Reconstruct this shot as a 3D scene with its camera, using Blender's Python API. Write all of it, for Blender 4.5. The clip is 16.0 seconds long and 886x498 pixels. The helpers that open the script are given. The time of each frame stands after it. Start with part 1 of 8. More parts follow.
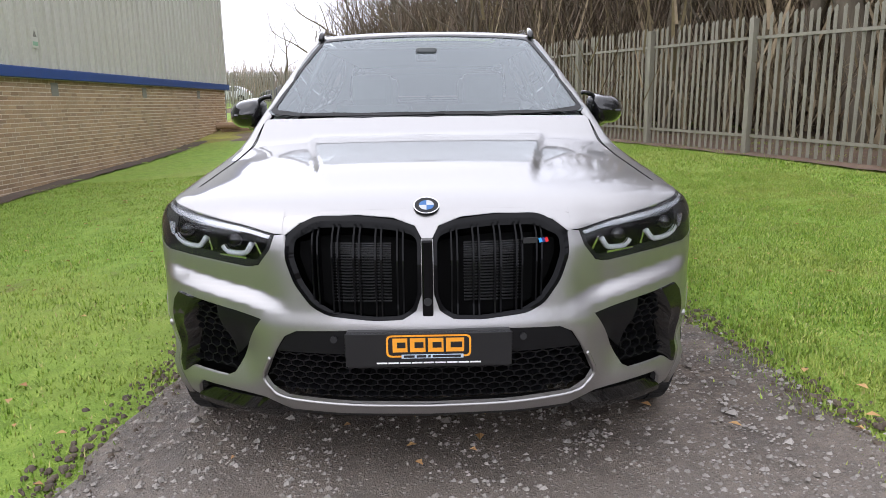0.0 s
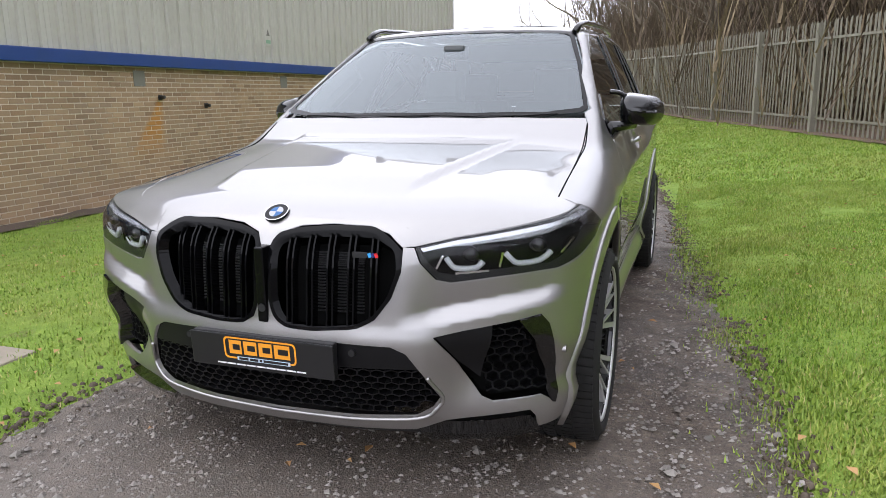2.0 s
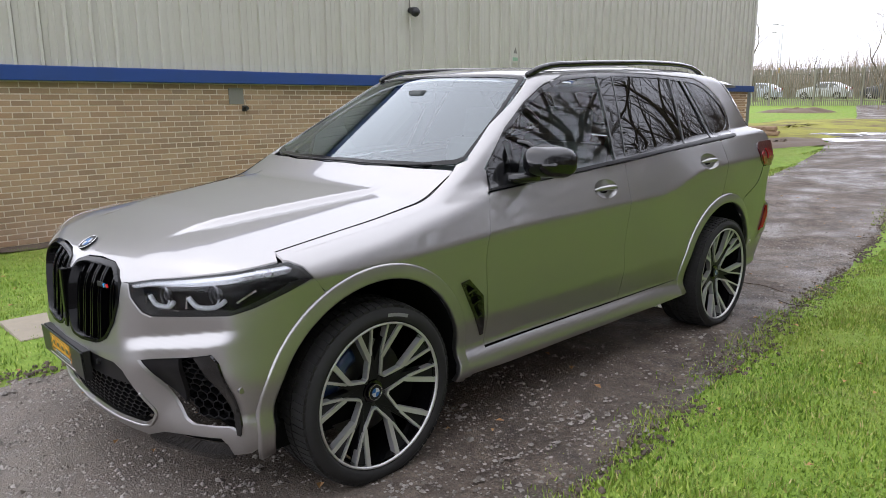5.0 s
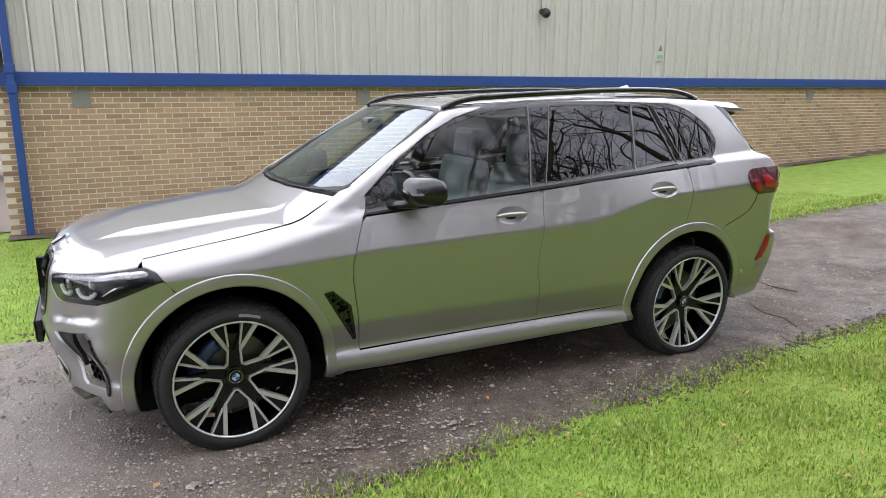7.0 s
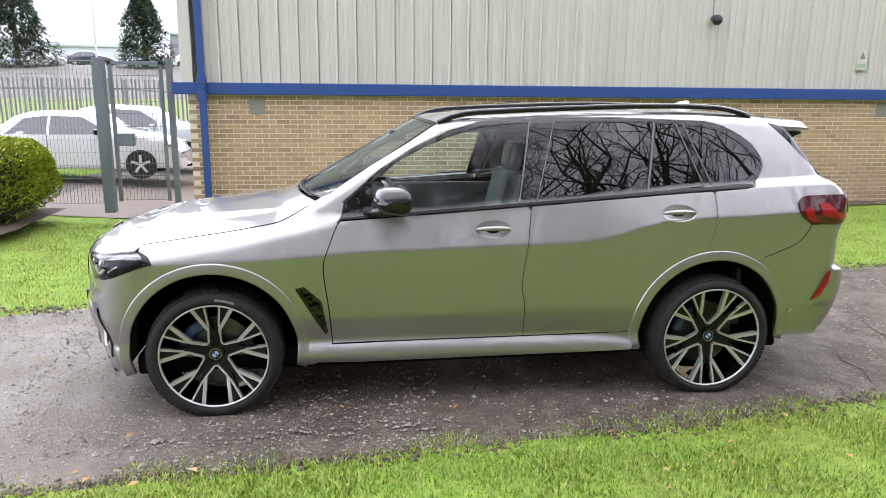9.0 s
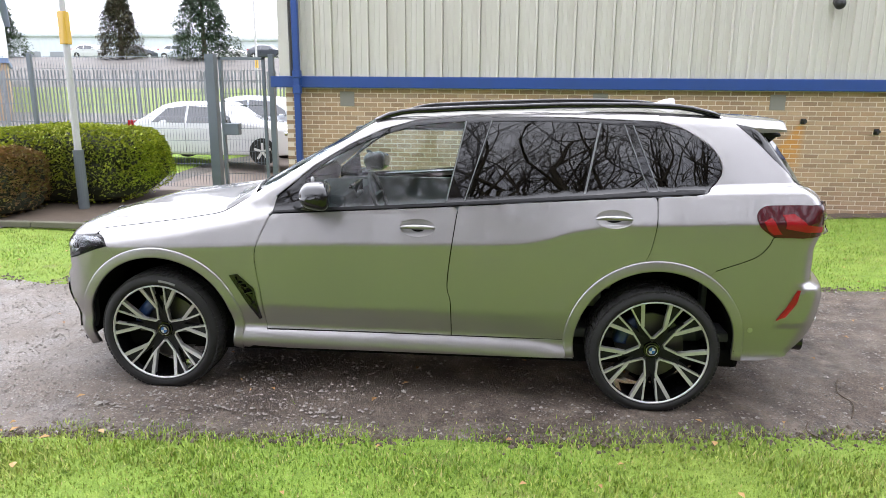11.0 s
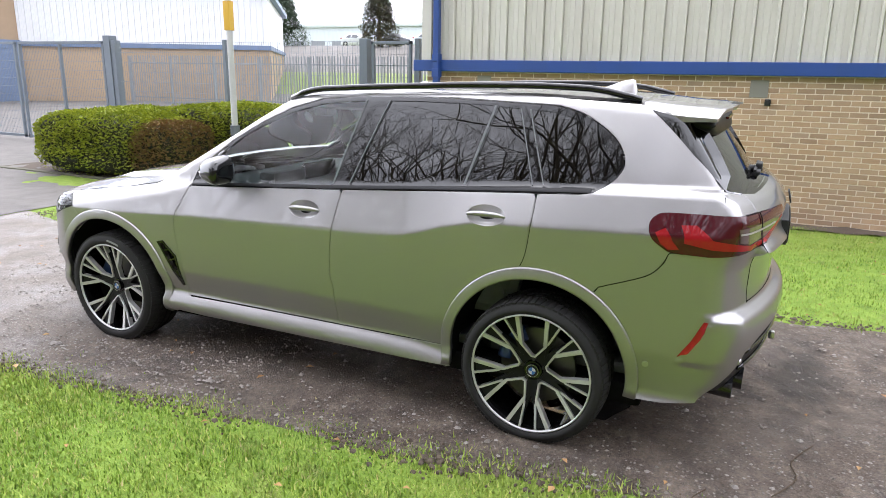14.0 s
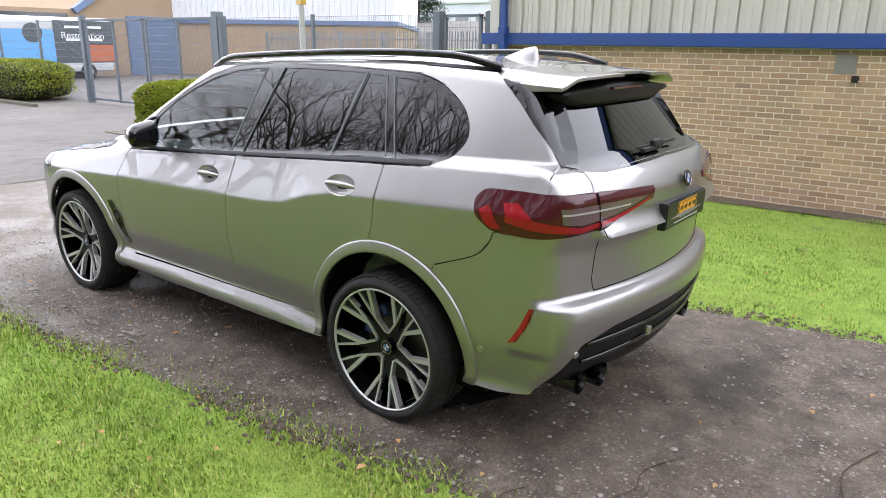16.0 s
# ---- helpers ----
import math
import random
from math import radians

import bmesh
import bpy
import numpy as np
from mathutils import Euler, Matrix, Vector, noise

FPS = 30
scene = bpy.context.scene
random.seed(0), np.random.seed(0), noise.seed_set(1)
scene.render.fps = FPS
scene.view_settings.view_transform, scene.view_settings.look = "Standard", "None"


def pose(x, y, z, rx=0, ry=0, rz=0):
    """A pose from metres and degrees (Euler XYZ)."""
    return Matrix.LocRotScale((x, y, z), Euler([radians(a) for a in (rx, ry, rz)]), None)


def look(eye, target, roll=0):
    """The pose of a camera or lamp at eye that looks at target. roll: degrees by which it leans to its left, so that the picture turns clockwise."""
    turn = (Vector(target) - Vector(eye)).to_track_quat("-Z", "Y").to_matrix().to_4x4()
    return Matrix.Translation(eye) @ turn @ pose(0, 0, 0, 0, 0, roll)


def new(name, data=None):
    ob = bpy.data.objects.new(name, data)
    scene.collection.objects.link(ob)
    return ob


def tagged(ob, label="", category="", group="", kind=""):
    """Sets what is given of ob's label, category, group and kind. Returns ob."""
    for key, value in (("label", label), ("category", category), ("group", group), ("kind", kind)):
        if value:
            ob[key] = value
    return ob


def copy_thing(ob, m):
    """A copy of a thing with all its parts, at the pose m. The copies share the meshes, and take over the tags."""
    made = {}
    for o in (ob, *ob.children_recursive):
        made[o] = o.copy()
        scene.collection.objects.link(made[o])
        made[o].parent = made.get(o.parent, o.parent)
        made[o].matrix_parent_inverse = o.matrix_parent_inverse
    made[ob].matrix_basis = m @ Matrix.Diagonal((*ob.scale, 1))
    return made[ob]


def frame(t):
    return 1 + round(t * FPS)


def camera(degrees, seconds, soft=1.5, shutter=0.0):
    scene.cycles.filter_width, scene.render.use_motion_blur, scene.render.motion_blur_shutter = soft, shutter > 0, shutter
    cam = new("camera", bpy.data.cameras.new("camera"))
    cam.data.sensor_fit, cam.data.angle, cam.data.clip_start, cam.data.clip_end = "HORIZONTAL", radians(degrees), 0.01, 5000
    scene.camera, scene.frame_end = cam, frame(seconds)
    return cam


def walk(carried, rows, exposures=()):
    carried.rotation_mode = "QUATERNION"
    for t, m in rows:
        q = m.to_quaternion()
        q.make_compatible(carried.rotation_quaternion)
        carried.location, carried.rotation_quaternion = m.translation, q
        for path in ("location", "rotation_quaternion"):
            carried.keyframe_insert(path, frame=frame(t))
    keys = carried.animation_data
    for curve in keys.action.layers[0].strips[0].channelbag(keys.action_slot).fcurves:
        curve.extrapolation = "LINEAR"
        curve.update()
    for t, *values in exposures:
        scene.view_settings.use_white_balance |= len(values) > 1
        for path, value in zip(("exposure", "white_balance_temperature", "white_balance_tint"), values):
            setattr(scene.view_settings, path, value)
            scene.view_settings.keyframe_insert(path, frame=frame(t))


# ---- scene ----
cam = camera(64.6, 16.0, soft=0.7)
PATH = [
    (0, (0.018, -2.955, 1.272), (0.047, -0.997, 0.864), -0.8),
    (0.5, (0.303, -2.925, 1.288), (0.162, -0.974, 0.873), -0.8),
    (1, (0.64, -2.887, 1.309), (0.338, -0.956, 0.884), -0.7),
    (1.5, (0.946, -2.809, 1.301), (0.47, -0.913, 0.874), -0.8),
    (2, (1.245, -2.656, 1.314), (0.591, -0.815, 0.884), -0.7),
    (2.5, (1.58, -2.541, 1.331), (0.783, -0.758, 0.899), -0.7),
    (3, (1.864, -2.423, 1.348), (0.947, -0.698, 0.919), -0.6),
    (3.5, (2.142, -2.218, 1.371), (1.098, -0.566, 0.943), -0.5),
    (4, (2.442, -2.051, 1.39), (1.245, -0.506, 0.966), -0.5),
    (4.5, (2.758, -1.884, 1.461), (1.437, -0.441, 1.044), -0.4),
    (5, (3.038, -1.632, 1.502), (1.622, -0.281, 1.094), -0.3),
    (5.2, (3.157, -1.532, 1.54), (1.697, -0.229, 1.127), -0.3),
    (7.3, (4.463, -0.335, 1.765), (2.673, 0.441, 1.326), -0.1),
    (7.5, (4.563, -0.196, 1.775), (2.744, 0.512, 1.34), -0.2),
    (8, (4.705, 0.145, 1.789), (2.841, 0.727, 1.353), -0.2),
    (8.2, (4.733, 0.249, 1.782), (2.851, 0.77, 1.354), 0.1),
    (10.3, (4.932, 1.641, 1.86), (2.984, 1.624, 1.407), 0.3),
    (10.5, (4.943, 1.781, 1.872), (2.996, 1.726, 1.418), 0.5),
    (11, (4.893, 2.08, 1.853), (2.953, 1.913, 1.398), 0.4),
    (11.5, (4.812, 2.385, 1.858), (2.882, 2.12, 1.404), 0.6),
    (12, (4.718, 2.72, 1.85), (2.808, 2.339, 1.396), 0.7),
    (12.5, (4.573, 3.017, 1.842), (2.698, 2.497, 1.382), 0.8),
    (13, (4.38, 3.323, 1.824), (2.541, 2.688, 1.359), 0.8),
    (13.5, (4.243, 3.656, 1.807), (2.442, 2.925, 1.334), 0.9),
    (14, (4.105, 3.963, 1.815), (2.354, 3.134, 1.321), 0.8),
    (14.5, (3.932, 4.256, 1.804), (2.227, 3.345, 1.295), 1.0),
    (15, (3.751, 4.547, 1.809), (2.109, 3.536, 1.276), 0.9),
    (15.5, (3.548, 4.86, 1.812), (1.96, 3.776, 1.262), 0.8),
    (16, (3.314, 5.107, 1.784), (1.782, 3.95, 1.224), 0.8),
]
walk(cam, [(t, look(eye, target, roll)) for t, eye, target, roll in PATH], exposures=[(0, 2.0), (5, 1.96), (7.5, 2.52), (10.5, 2.72), (13.5, 2.72), (16, 2.57)])

# ---- light ----
world = bpy.data.worlds.new("world")
scene.world = world
world.use_nodes = True
wn = world.node_tree.nodes
wl = world.node_tree.links
sky = wn.new("ShaderNodeTexSky")
sky.sky_type = 'NISHITA'
sky.sun_disc = False
SUN_ELEV, SUN_ROT = radians(62), radians(250)
sky.sun_elevation, sky.sun_rotation = SUN_ELEV, SUN_ROT
sky.air_density, sky.dust_density, sky.ozone_density = 1.0, 3.0, 1.0
soft_sky = wn.new("ShaderNodeHueSaturation")
soft_sky.inputs["Saturation"].default_value = 0.30
wl.new(sky.outputs[0], soft_sky.inputs["Color"])
cloud = wn.new("ShaderNodeMix")
cloud.data_type = 'RGBA'
cloud.inputs[0].default_value = 0.90
# a thin overcast, brightest towards the horizon
up = wn.new("ShaderNodeSeparateXYZ")
wl.new(wn.new("ShaderNodeTexCoord").outputs["Generated"], up.inputs[0])
dome = wn.new("ShaderNodeMapRange")
dome.inputs["From Min"].default_value, dome.inputs["From Max"].default_value = 0.0, 1.0
dome.inputs["To Min"].default_value, dome.inputs["To Max"].default_value = 1.0, 0.80
wl.new(up.outputs[2], dome.inputs["Value"])
overcast = wn.new("ShaderNodeMix")
overcast.data_type = 'RGBA'
overcast.inputs[6].default_value, overcast.inputs[7].default_value = (0, 0, 0, 1), (4.62, 4.72, 5.5, 1)
wl.new(dome.outputs[0], overcast.inputs[0])
wl.new(overcast.outputs[2], cloud.inputs[7])
wl.new(soft_sky.outputs[0], cloud.inputs[6])
wl.new(cloud.outputs[2], wn["Background"].inputs["Color"])
wn["Background"].inputs["Strength"].default_value = 0.12
sun = new("sun", bpy.data.lights.new("sun", 'SUN'))
sun.data.energy, sun.data.angle, sun.data.color = 0.32, radians(150), (1.0, 0.98, 0.95)
sun.matrix_world = look((0, 0, 30), (0 + 30 * math.cos(SUN_ELEV) * -math.sin(SUN_ROT) / math.sin(SUN_ELEV), -30 * math.cos(SUN_ELEV) * math.cos(SUN_ROT) / math.sin(SUN_ELEV), 0))


# ---- mesh helpers ----
def mesh_of(name, verts, faces, normals=None, smooth=True):
    me = bpy.data.meshes.new(name)
    me.from_pydata([tuple(map(float, v)) for v in verts], [], [tuple(map(int, f)) for f in faces])
    me.validate(clean_customdata=False)
    if smooth:
        me.shade_smooth()
    if normals is not None:
        me.normals_split_custom_set_from_vertices([tuple(map(float, n)) for n in normals])
    return me


def thing(name, label, category, at=None, group="", kind=""):
    ob = new(name)
    if at is not None:
        ob.matrix_world = at
    return tagged(ob, label, category, group, kind)


def part(name, data, material, parent, label="", at=None):
    if isinstance(data, bmesh.types.BMesh):
        me = bpy.data.meshes.new(name)
        data.to_mesh(me)
        data.free()
        data = me
    if material is not None and not data.materials:
        data.materials.append(material)
    ob = new(name, data)
    ob.parent = parent
    if at is not None:
        ob.matrix_local = at
    if label:
        ob["label"] = label
    return ob


def solo(name, data, material, label, category, group="", kind=""):
    ob = part(name, data, material, None)
    return tagged(ob, label, category, group, kind)


def box(bm, lo, hi, bevel=0.0, m=None):
    c = [(a + b) / 2 for a, b in zip(lo, hi)]
    s = [b - a for a, b in zip(lo, hi)]
    mat = Matrix.Translation(c) @ Matrix.Diagonal((*s, 1))
    if m is not None:
        mat = m @ mat
    got = bmesh.ops.create_cube(bm, size=1, matrix=mat)
    if bevel:
        edges = list({e for v in got["verts"] for e in v.link_edges})
        bmesh.ops.bevel(bm, geom=edges, offset=bevel, segments=2, profile=0.6, affect='EDGES')
    return bm


def boxed(lo, hi, bevel=0.0, m=None):
    return box(bmesh.new(), lo, hi, bevel, m)


def rod(bm, a, b, r0, r1=None, n=10, caps=True):
    a, b = Vector(a), Vector(b)
    d = b - a
    m = Matrix.Translation((a + b) / 2) @ d.to_track_quat('Z', 'Y').to_matrix().to_4x4()
    bmesh.ops.create_cone(bm, cap_ends=caps, segments=n, radius1=r0, radius2=r0 if r1 is None else r1, depth=d.length, matrix=m)
    return bm


def tube(path, r, n=8, closed=False, flat=None):
    """A swept tube along points; flat squashes the section sideways."""
    pts = [Vector(p) for p in path]
    verts, faces = [], []
    k = len(pts)
    up = Vector((0, 0, 1))
    for i, p in enumerate(pts):
        a, b = pts[i - 1] if (i or closed) else p, pts[(i + 1) % k] if (i < k - 1 or closed) else p
        d = (b - a).normalized()
        s = d.cross(up)
        s = s.normalized() if s.length > 1e-4 else Vector((1, 0, 0))
        u = s.cross(d)
        rr = r[i] if isinstance(r, (list, tuple)) else r
        for j in range(n):
            q = 2 * math.pi * j / n
            verts.append(p + s * (rr * math.cos(q) * (flat or 1)) + u * (rr * math.sin(q)))
    for i in range(k if closed else k - 1):
        for j in range(n):
            i2, j2 = (i + 1) % k, (j + 1) % n
            faces.append((i * n + j, i * n + j2, i2 * n + j2, i2 * n + j))
    if not closed:
        faces.append(tuple(range(n))[::-1])
        faces.append(tuple((k - 1) * n + j for j in range(n)))
    return mesh_of("tube", verts, faces)


def spl(xs, ys):
    """A smooth curve through knots, with no overshoot."""
    xs, ys = np.array(xs, float), np.array(ys, float)
    d = np.diff(ys) / np.diff(xs)
    m = np.r_[d[0], np.where(d[:-1] * d[1:] > 0, 2 * d[:-1] * d[1:] / np.where(abs(d[:-1] + d[1:]) < 1e-9, 1, d[:-1] + d[1:]), 0), d[-1]]

    def at(x):
        x = np.clip(np.asarray(x, float), xs[0], xs[-1])
        i = np.clip(np.searchsorted(xs, x) - 1, 0, len(xs) - 2)
        h = xs[i + 1] - xs[i]
        t = (x - xs[i]) / h
        return (ys[i] * (1 + 2 * t) * (1 - t) ** 2 + h * m[i] * t * (1 - t) ** 2 + ys[i + 1] * t * t * (3 - 2 * t) - h * m[i + 1] * t * t * (1 - t))
    return at


def step(x, a, b):
    t = np.clip((np.asarray(x, float) - a) / (b - a), 0, 1)
    return t * t * (3 - 2 * t)


# ---- materials ----
class Nodes:
    def __init__(self, name):
        self.m = bpy.data.materials.new(name)
        self.m.use_nodes = True
        self.t = self.m.node_tree
        self.b = self.t.nodes["Principled BSDF"]

    def add(self, kind, **inputs):
        n = self.t.nodes.new(kind)
        for key, v in inputs.items():
            self.put(n.inputs[key.replace("_", " ")], v)
        return n

    def put(self, socket, v):
        if isinstance(v, bpy.types.NodeSocket):
            self.t.links.new(v, socket)
        else:
            socket.default_value = v

    def set(self, **inputs):
        for key, v in inputs.items():
            self.put(self.b.inputs[key.replace("_", " ")], v)
        return self

    def where(self, what="Object"):
        return self.add("ShaderNodeTexCoord").outputs[what]

    def noise(self, scale, detail=4.0, rough=0.6, at=None, warp=0.0):
        n = self.add("ShaderNodeTexNoise", Scale=scale, Detail=detail, Roughness=rough, Distortion=warp)
        self.put(n.inputs["Vector"], at if at is not None else self.where())
        return n.outputs["Fac"]

    def ramp(self, fac, *stops):
        n = self.add("ShaderNodeValToRGB", Fac=fac)
        r = n.color_ramp
        while len(r.elements) < len(stops):
            r.elements.new(0.5)
        for e, (p, c) in zip(r.elements, stops):
            e.position = p
            e.color = (*c, 1) if isinstance(c, tuple) else (c, c, c, 1)
        return n.outputs["Color"]

    def mix(self, fac, a, b, mode='MIX'):
        n = self.t.nodes.new("ShaderNodeMix")
        n.data_type, n.blend_type = 'RGBA', mode
        for s, v in ((n.inputs[0], fac), (n.inputs[6], a), (n.inputs[7], b)):
            self.put(s, (*v, 1) if isinstance(v, tuple) and len(v) == 3 else v)
        return n.outputs[2]

    def math(self, op, a, b=0.0):
        n = self.t.nodes.new("ShaderNodeMath")
        n.operation = op
        self.put(n.inputs[0], a)
        self.put(n.inputs[1], b)
        return n.outputs[0]

    def bump(self, height, strength=0.3, distance=0.01, normal=None):
        n = self.add("ShaderNodeBump", Height=height, Strength=strength, Distance=distance)
        if normal is not None:
            self.put(n.inputs["Normal"], normal)
        self.set(Normal=n.outputs[0])
        return n.outputs[0]


def plain(name, colour, rough=0.5, metal=0.0, coat=0.0, grain=0.06, scale=30.0, bump=0.0):
    """A worn, slightly uneven surface of one colour."""
    n = Nodes(name)
    f = n.noise(scale, 5)
    g = n.noise(scale * 0.13, 3)
    dark = tuple(c * (1 - 2.5 * grain) for c in colour)
    light = tuple(min(1, c * (1 + 1.5 * grain)) for c in colour)
    col = n.mix(n.math('ADD', n.math('MULTIPLY', f, 0.5), n.math('MULTIPLY', g, 0.5)), dark, light)
    n.set(Base_Color=col, Metallic=metal, Coat_Weight=coat, Coat_Roughness=0.04)
    n.set(Roughness=n.math('ADD', n.math('MULTIPLY', g, 0.16), rough - 0.08))
    if bump:
        n.bump(f, bump, 0.004)
    return n.m


def paint_silver():
    n = Nodes("silver_paint")
    flake = n.add("ShaderNodeTexVoronoi", Scale=2600.0, Vector=n.where())
    spot = n.noise(1.6, 3)
    col = n.mix(flake.outputs["Color"], (0.315, 0.306, 0.302), (0.405, 0.394, 0.388))
    n.set(Base_Color=col, Metallic=0.88, Coat_Weight=1.0, Coat_Roughness=0.008, Coat_IOR=1.5, Specular_Tint=(0.6, 0.6, 0.6, 1))
    n.set(Roughness=n.math('ADD', n.math('MULTIPLY', spot, 0.05), 0.335))
    return n.m


def paint_gloss(name, colour, rough=0.08, coat=1.0, spec=0.5):
    n = Nodes(name)
    dust = n.noise(9, 4)
    n.set(Base_Color=(*colour, 1), Coat_Weight=coat, Coat_Roughness=0.02, Specular_IOR_Level=spec)
    n.set(Roughness=n.math('ADD', n.math('MULTIPLY', dust, 0.1), rough))
    return n.m


def glass(name, tint, rough=0.0, ior=1.95, sheen=(1, 1, 1)):
    """Thin car glass: a tinted clear layer under a mirror-like face."""
    n = Nodes(name)
    clear = n.add("ShaderNodeBsdfTransparent", Color=(*tint, 1))
    shine = n.add("ShaderNodeBsdfGlossy", Color=(*sheen, 1), Roughness=rough + 0.004)
    fr = n.add("ShaderNodeFresnel", IOR=ior)
    mixed = n.add("ShaderNodeMixShader", Fac=fr.outputs[0])
    n.t.links.new(clear.outputs[0], mixed.inputs[1])
    n.t.links.new(shine.outputs[0], mixed.inputs[2])
    n.t.links.new(mixed.outputs[0], n.t.nodes["Material Output"].inputs["Surface"])
    return n.m


def grass_ground():
    n = Nodes("grass_ground")
    a, b, c, e = n.noise(0.35, 4), n.noise(7, 5), n.noise(90, 4), n.noise(2.6, 5, 0.7)
    col = n.ramp(n.math('ADD', n.math('MULTIPLY', b, 0.6), n.math('MULTIPLY', c, 0.4)), (0.30, (0.092, 0.150, 0.022)), (0.50, (0.185, 0.29, 0.042)), (0.72, (0.29, 0.385, 0.075)))
    col = n.mix(n.ramp(a, (0.45, 0.0), (0.72, 0.55)), col, (0.235, 0.25, 0.055))
    col = n.mix(n.ramp(e, (0.60, 0.0), (0.72, 0.75)), col, (0.15, 0.115, 0.06))
    field = n.add("ShaderNodeSeparateXYZ", Vector=n.where())
    col = n.mix(n.ramp(n.math('MULTIPLY', field.outputs["X"], -0.01), (0.16, 0.0), (0.30, 0.75)), col, (0.16, 0.19, 0.075))
    n.set(Base_Color=col, Roughness=0.85, Specular_IOR_Level=0.25)
    n.bump(c, 0.7, 0.03)
    return n.m


def gravel():
    """Dark worn tarmac with pale chippings, damp in places."""
    n = Nodes("gravel_track")
    at = n.where()
    v = n.add("ShaderNodeTexVoronoi", Scale=46.0, Vector=at)
    v2 = n.add("ShaderNodeTexVoronoi", Scale=24.0, Vector=at)
    big, mid, fine = n.noise(0.7, 4), n.noise(5, 6), n.noise(160, 3)
    base = n.ramp(mid, (0.32, (0.030, 0.020, 0.013)), (0.50, (0.112, 0.082, 0.060)), (0.72, (0.23, 0.18, 0.137)))
    base = n.mix(n.ramp(n.noise(38, 5, 0.7), (0.36, 0.75), (0.6, 0.0)), base, (0.022, 0.017, 0.013))
    base = n.mix(n.ramp(n.noise(75, 4, 0.7), (0.5, 0.0), (0.7, 0.5)), base, (0.25, 0.21, 0.17))
    base = n.mix(n.ramp(big, (0.40, 0.0), (0.64, 0.5)), base, (0.140, 0.112, 0.088))
    xyz = n.add("ShaderNodeSeparateXYZ", Vector=at)
    # paler towards the front: worn, chippy tarmac, with wet sky glare painted in
    worn = n.ramp(n.math('ADD', n.math('MULTIPLY', n.math('ADD', xyz.outputs["Y"], n.math('MULTIPLY', n.noise(0.9, 4), 1.6)), -0.5), 0.75), (0.25, 0.0), (0.95, 1.0))
    base = n.mix(n.math('MULTIPLY', worn, 0.5), base, (0.265, 0.235, 0.205))
    chip = n.ramp(v.outputs["Distance"], (0.20, 1.0), (0.34, 0.0))
    some = n.math('MULTIPLY', n.ramp(v.outputs["Color"], (0.56, 0.0), (0.72, 1.0)), n.ramp(n.noise(2.2, 4), (0.40, 0.05), (0.62, 1.0)))
    some = n.math('MAXIMUM', some, n.math('MULTIPLY', worn, n.ramp(v.outputs["Color"], (0.42, 0.0), (0.55, 1.0))))
    base = n.mix(n.math('MULTIPLY', n.math('MULTIPLY', chip, some), 0.7), base, (0.40, 0.375, 0.345))
    chip2 = n.ramp(v2.outputs["Distance"], (0.13, 1.0), (0.22, 0.0))
    some2 = n.ramp(v2.outputs["Color"], (0.66, 0.0), (0.76, 1.0))
    base = n.mix(n.math('MULTIPLY', n.math('MULTIPLY', chip2, some2), 0.6), base, (0.40, 0.37, 0.335))
    wet = n.ramp(n.noise(1.3, 5), (0.38, 0.30), (0.60, 0.85))
    spot = n.add("ShaderNodeVectorMath")
    spot.operation = 'DISTANCE'
    spot.inputs[1].default_value = (-0.30, 8.3, 0.0)
    stretch = n.add("ShaderNodeMapping", Vector=at)
    stretch.inputs["Scale"].default_value = (0.62, 1.95, 0.0)
    n.put(spot.inputs[0], stretch.outputs[0])
    mud = n.ramp(n.math('ADD', spot.outputs["Value"], n.math('MULTIPLY', mid, 0.9)), (0.55, 1.0), (1.25, 0.0))
    base = n.mix(n.math('MULTIPLY', mud, 0.85), base, (0.024, 0.018, 0.013))
    wet = n.mix(mud, wet, (0.35, 0.35, 0.35))
    n.set(Base_Color=base, Roughness=wet, Specular_IOR_Level=0.5)
    n.bump(n.math('ADD', n.math('ADD', n.math('MULTIPLY', chip, 0.5), n.math('MULTIPLY', fine, 0.7)), mid), 0.9, 0.014)
    return n.m


def tarmac():
    n = Nodes("tarmac")
    a, b, c = n.noise(0.5, 4), n.noise(4, 5), n.noise(180, 3)
    col = n.ramp(n.math('ADD', n.math('MULTIPLY', a, 0.6), n.math('MULTIPLY', b, 0.4)), (0.35, (0.080, 0.072, 0.063)), (0.65, (0.145, 0.132, 0.117)))
    n.set(Base_Color=col, Roughness=0.75)
    n.bump(c, 0.4, 0.006)
    return n.m


